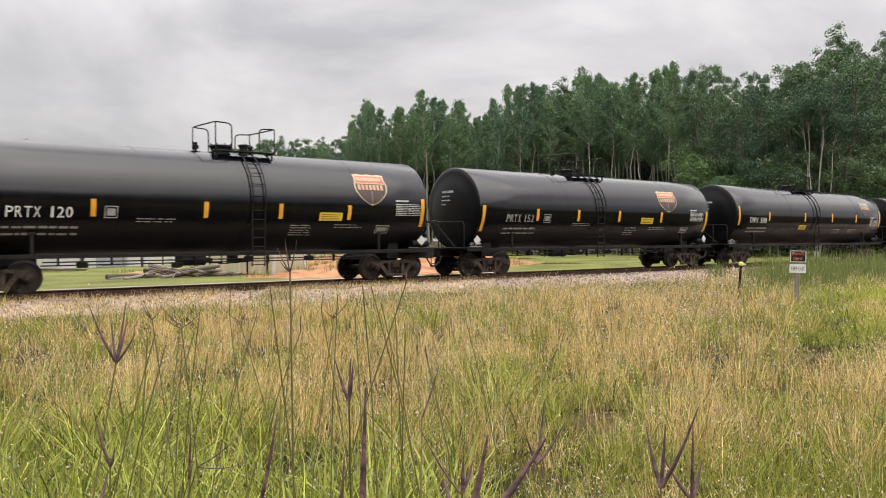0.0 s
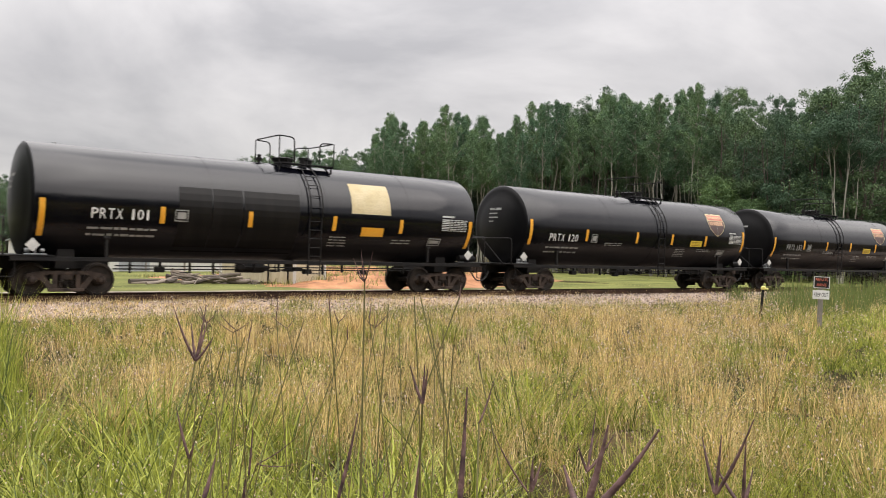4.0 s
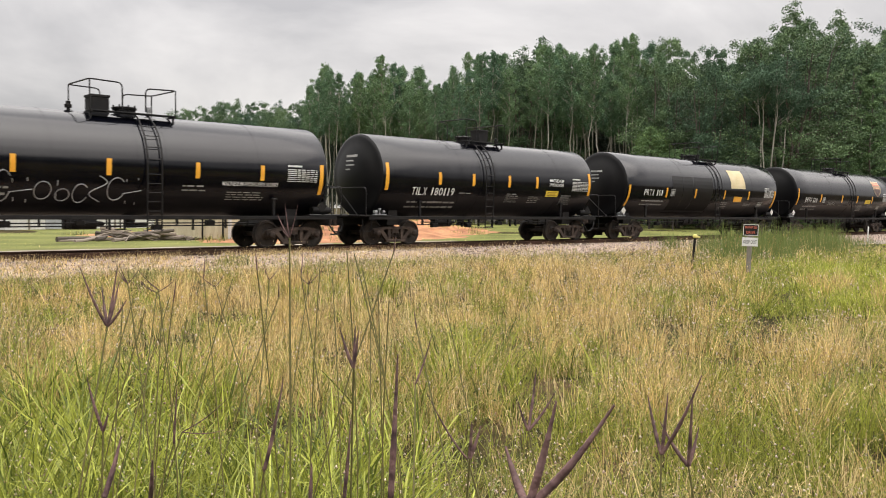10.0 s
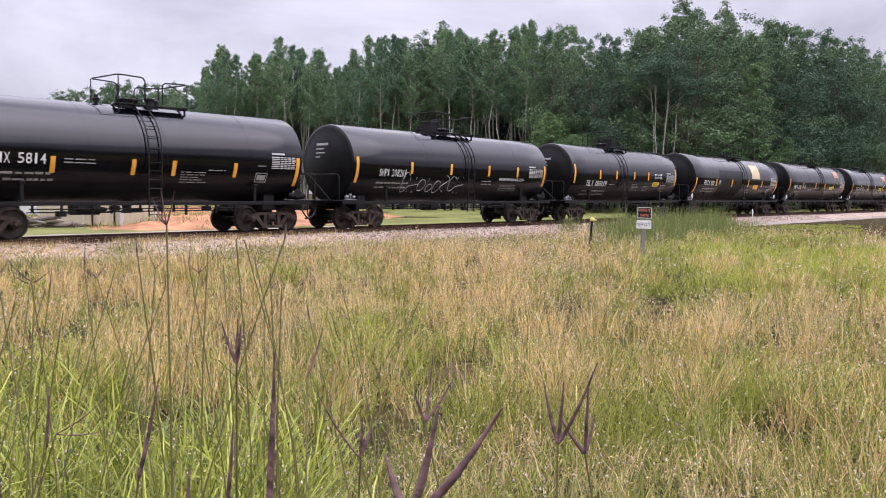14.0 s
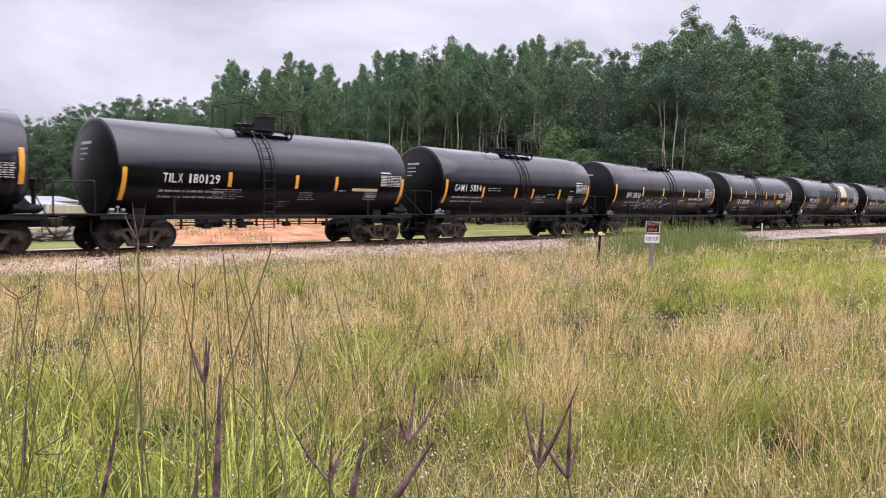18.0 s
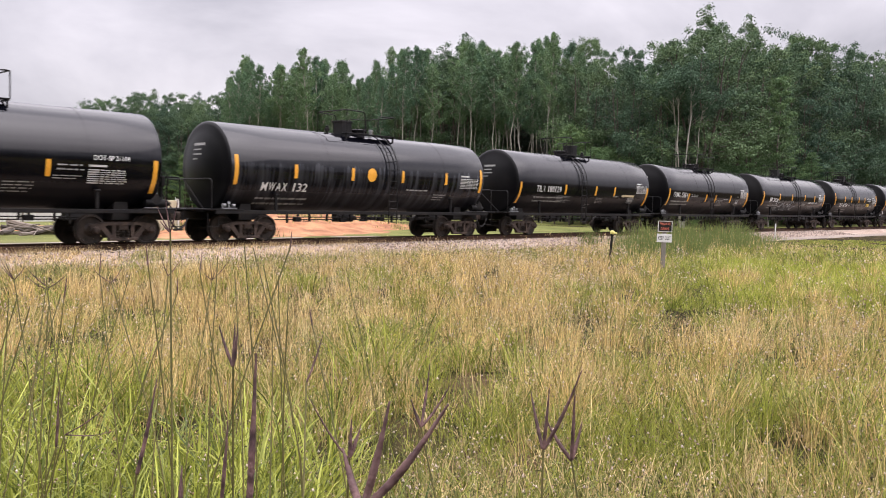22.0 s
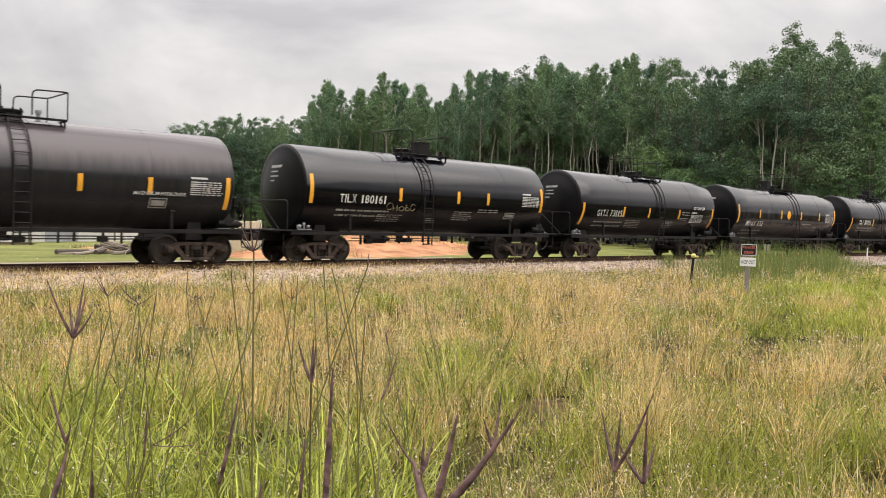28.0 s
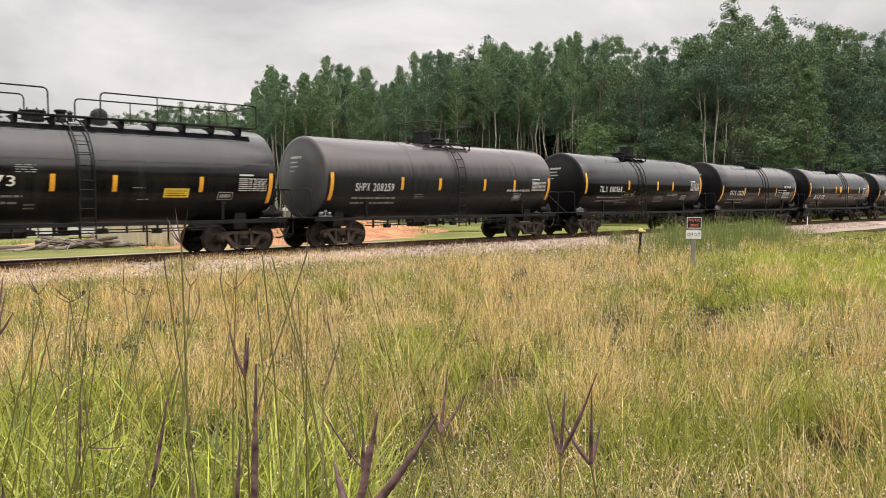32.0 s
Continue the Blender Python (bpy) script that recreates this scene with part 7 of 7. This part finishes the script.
blades(n, x, y, np.interp(y - TRACK_Y, prof_y, prof_z) - 0.01, gr.uniform(0.04, 0.17, n), gr.uniform(0.008, 0.016, n), gr.uniform(0.2, 1.3, n), M_STRAW, "dead_verge_grass", "short dead tan grass over the foot of the ballast", 2, "weeds")
# leafy clumps at the foot of the ballast
for cx, cy, r, h1, k in ((12.2, 22.6, 0.35, 0.55, 300), (8.6, 20.2, 0.5, 0.4, 320), (15.5, 20.3, 0.9, 0.42, 480), (19.5, 20.5, 0.9, 0.4, 420)):
    x, y = cx + gr.normal(size=k) * r, cy + gr.normal(size=k) * r * 0.6
    blades(k, x, y, ground_z(x, y) - 0.02, gr.uniform(0.15, h1, k), gr.uniform(0.010, 0.022, k), gr.uniform(0.05, 0.6, k), M_FORB, "leafy_clump", "leafy grey-green weed clump at the foot of the ballast", 3, "weeds")
# tall weedy grass beside the track, where the field runs on
n = 1900
r, a = gr.uniform(8, 12, n), np.radians(gr.uniform(78.1, 90, n))
x, y = r * np.cos(a), r * np.sin(a)
blades(n, x, y, ground_z(x, y) - 0.02, gr.uniform(0.4, 1.55, n) * np.clip((np.degrees(a) - 77.4) / 2.0, 0.3, 1), gr.uniform(0.006, 0.013, n), gr.uniform(0.03, 0.4, n), M_LUSH, "tall_weeds", "tall yellow-green weedy grass", 3)

# ---- tall bluestem stalks close to the camera ----
def polar(az, el, r):
    return Vector((r * math.cos(radians(az)), r * math.sin(radians(az)), 1.40 + r * math.tan(radians(el))))


def stalk(az, el, r, fingers, foot=0.0, thick=0.0034):
    """One grass stalk: a stem up to a node at azimuth and height angle, and seed fingers from it, each (azimuth, height angle) at its tip."""
    top = tagged(new("bluestem_stalk"), "tall grass stalk with purple-brown finger seed heads" if fingers else "tall thin green grass stalk", "grass stalk", "foreground stalks")
    node = polar(az, el, r)
    fx, fy = (r + 0.1) * math.cos(radians(az + foot)), (r + 0.1) * math.sin(radians(az + foot))
    root = Vector((fx, fy, float(ground_z(fx, fy)) - 0.02))
    top.location = root
    bm = bmesh.new()
    bow = Vector((rs.uniform(-0.13, 0.13), rs.uniform(-0.13, 0.13), 0))
    pts = [root.lerp(node, t) + bow * math.sin(math.pi * t) - root for t in np.linspace(0, 1, 8)]
    w = 0.0017 + 0.0002 * r
    tube(bm, pts, [w * (1.25 - 0.6 * k / 7) for k in range(8)], 5)
    part("stem", bm, M_STEM, top)
    for k, (fa, fe) in enumerate(fingers):
        bm = bmesh.new()
        tip = polar(fa, fe, r + rs.uniform(-0.03, 0.03))
        n = 30
        d = tip - node
        sag = Vector((0, 0, -0.06 * d.length))
        p = [node + d * (j / (n - 1)) + sag * math.sin(math.pi * j / (n - 1)) - root for j in range(n)]
        th = thick * (0.75 + 0.1 * r)
        tube(bm, p, [th * (0.35 if j == 0 else 0.86 + 0.16 * (j % 2) * rs.uniform(0.2, 1)) * (1 - 0.75 * max(0, j / (n - 1) - 0.45) / 0.55) for j in range(n)], 6)
        smooth(part("seed_finger", bm, M_SEED, top), 80)
    # leaf blade
    bm = bmesh.new()
    a = rs.uniform(0, 6.28)
    q = root.lerp(node, 0.35) - root
    u = Vector((math.cos(a), math.sin(a), 0))
    side = Vector((-u.y, u.x, 0)) * 0.004
    strip = [(q + u * (0.3 * t) + Vector((0, 0, 0.22 * t - 0.30 * t * t)), 1 - t) for t in np.linspace(0, 1, 6)]
    vs = [(bm.verts.new(c - side * (k + 0.05)), bm.verts.new(c + side * (k + 0.05))) for c, k in strip]
    for (a0, a1), (b0, b1) in zip(vs, vs[1:]):
        bm.faces.new((a0, a1, b1, b0))
    part("leaf_blade", bm, M_LUSH, top)
    return top


rs = random.Random(3)
stalk(45.3, -17.9, 0.48, [(40.2, -11.7), (43.7, -11.6), (46.6, -14.4)], 2, 0.0031)
stalk(43.0, -14.3, 1.30, [(42.5, -10.3), (41.2, -11.7), (43.7, -12.5)], 1, 0.003)
stalk(47.3, -15.9, 0.94, [(47.2, -13.6), (46.6, -13.9)], 1, 0.003)
stalk(47.4, -16.0, 0.96, [(50.1, -11.9)], 1, 0.0016)
stalk(53.0, -18.6, 0.69, [(52.6, -9.2)], -2, 0.0036)
stalk(54.8, -10.3, 1.04, [(54.7, -7.6), (55.7, -7.7), (54.5, -7.9)], 1, 0.0026)
stalk(55.4, -18.3, 1.00, [(55.0, -13.5)], -1, 0.003)
stalk(33.1, -15.8, 1.06, [(34.9, -13.2), (33.0, -11.4), (32.5, -13.4)], 0, 0.003)
stalk(34.9, -15.2, 1.00, [(32.6, -10.2), (35.8, -11.6), (34.6, -11.4)], 2, 0.0028)
stalk(60.5, -16.5, 1.02, [(59.3, -10.9)], -1, 0.003)
stalk(69.7, -7.4, 1.33, [(71.2, -3.8), (69.1, -3.7), (69.0, -4.7), (68.6, -5.8), (70.0, -4.9)], 0, 0.0024)
stalk(70.0, -13.6, 1.28, [(70.9, -10.3), (69.7, -12.5)], 0, 0.0026)
stalk(70.1, -17.1, 0.87, [(69.1, -13.7)], 0, 0.0034)
stalk(65.8, -14.8, 1.60, [(65.6, -11.3)], 0, 0.0026)
stalk(65.3, -14.1, 1.60, [(62.4, -12.1), (62.4, -14.1)], 1, 0.0014)
stalk(50.5, -11.5, 1.30, [(49.4, -8.2)], 1, 0.002)
stalk(57.7, -18.4, 0.90, [(57.6, -16.0)], 0, 0.0028)
stalk(67.5, -17.4, 0.80, [(67.4, -15.1)], 1, 0.0026)
stalk(58.8, -2.0, 1.18, [(59.6, -0.4), (59.1, 0.2), (58.3, 0.1), (59.4, -1.3)], 1, 0.0012)
# thin stalks that have not opened their heads
for az, el, r in ((60.6, -4.1, 1.7), (54.8, -2.9, 1.8), (51.8, -2.9, 1.6), (52.7, -5.1, 1.9), (57.7, -4.5, 2.1), (56.5, -3.5, 1.9), (59.1, -5.9, 2.2), (68.1, -5.8, 2.0), (67.4, -6.5, 1.9), (65.9, -5.8, 2.3), (50.3, -7.9, 1.5), (68.7, -6.0, 2.2), (63.8, -4.6, 2.5), (62.0, -4.7, 2.4), (55.6, -4.6, 2.3), (53.7, -4.1, 2.0), (54.3, -3.0, 1.9), (52.0, -6.1, 1.8), (53.1, -7.4, 2.1), (66.4, -6.5, 1.9), (65.7, -6.1, 2.2), (64.9, -7.1, 2.0), (48.4, -4.9, 2.6)):
    stalk(az, el, r, [(az + rs.uniform(-0.2, 0.2), el + rs.uniform(0.8, 1.6))] if rs.random() < 0.3 else [], rs.uniform(-4, 4), 0.0018)
# stalks with small spread heads
for az, el, r in ((68.4, -4.2, 2.2), (66.6, -4.6, 2.1), (63.1, -4.5, 2.4), (59.7, -4.1, 2.3), (66.7, -4.8, 2.2), (57.1, -4.4, 2.6)):
    spread = [rs.uniform(-1.2, 1.2) for _ in range(rs.choice((2, 2, 3, 4)))]
    stalk(az, el - 0.7, r, [(az + d, el + rs.uniform(0.0, 0.8)) for d in spread], rs.uniform(-3, 3), 0.0013)


# ---- ties, last because they are many ----
bm = bmesh.new()
box(bm, -0.115, 0.115, -1.30, 1.30, -0.34, -0.172, 0.008)
first = part("tie", bm, M_TIE, track, m=pose(-6, 0, 0))
for k in range(1, 240):
    same_part("tie", first.data, track, pose(-6 + 0.51 * k, rs.uniform(-0.03, 0.03), rs.uniform(-0.008, 0.004), 0, 0, rs.uniform(-0.8, 0.8)))


# ---- what moves ----
def motions():
    spin = [round(0.1 * k, 1) for k in range(0, 321)]
    for car, c in TRAIN:
        walk(car, [(t, pose(c + run(t), TRACK_Y, 0)) for t in range(0, 33, 4)])
        for tk in car.children:
            if tk.name.startswith("truck"):
                for ws in tk.children:
                    if ws.name.startswith("wheelset"):
                        u = ws.matrix_basis.translation.x
                        walk(ws, [(t, pose(u, 0, 0.457) @ Matrix.Rotation(run(t) / 0.457, 4, "Y")) for t in spin])


motions()
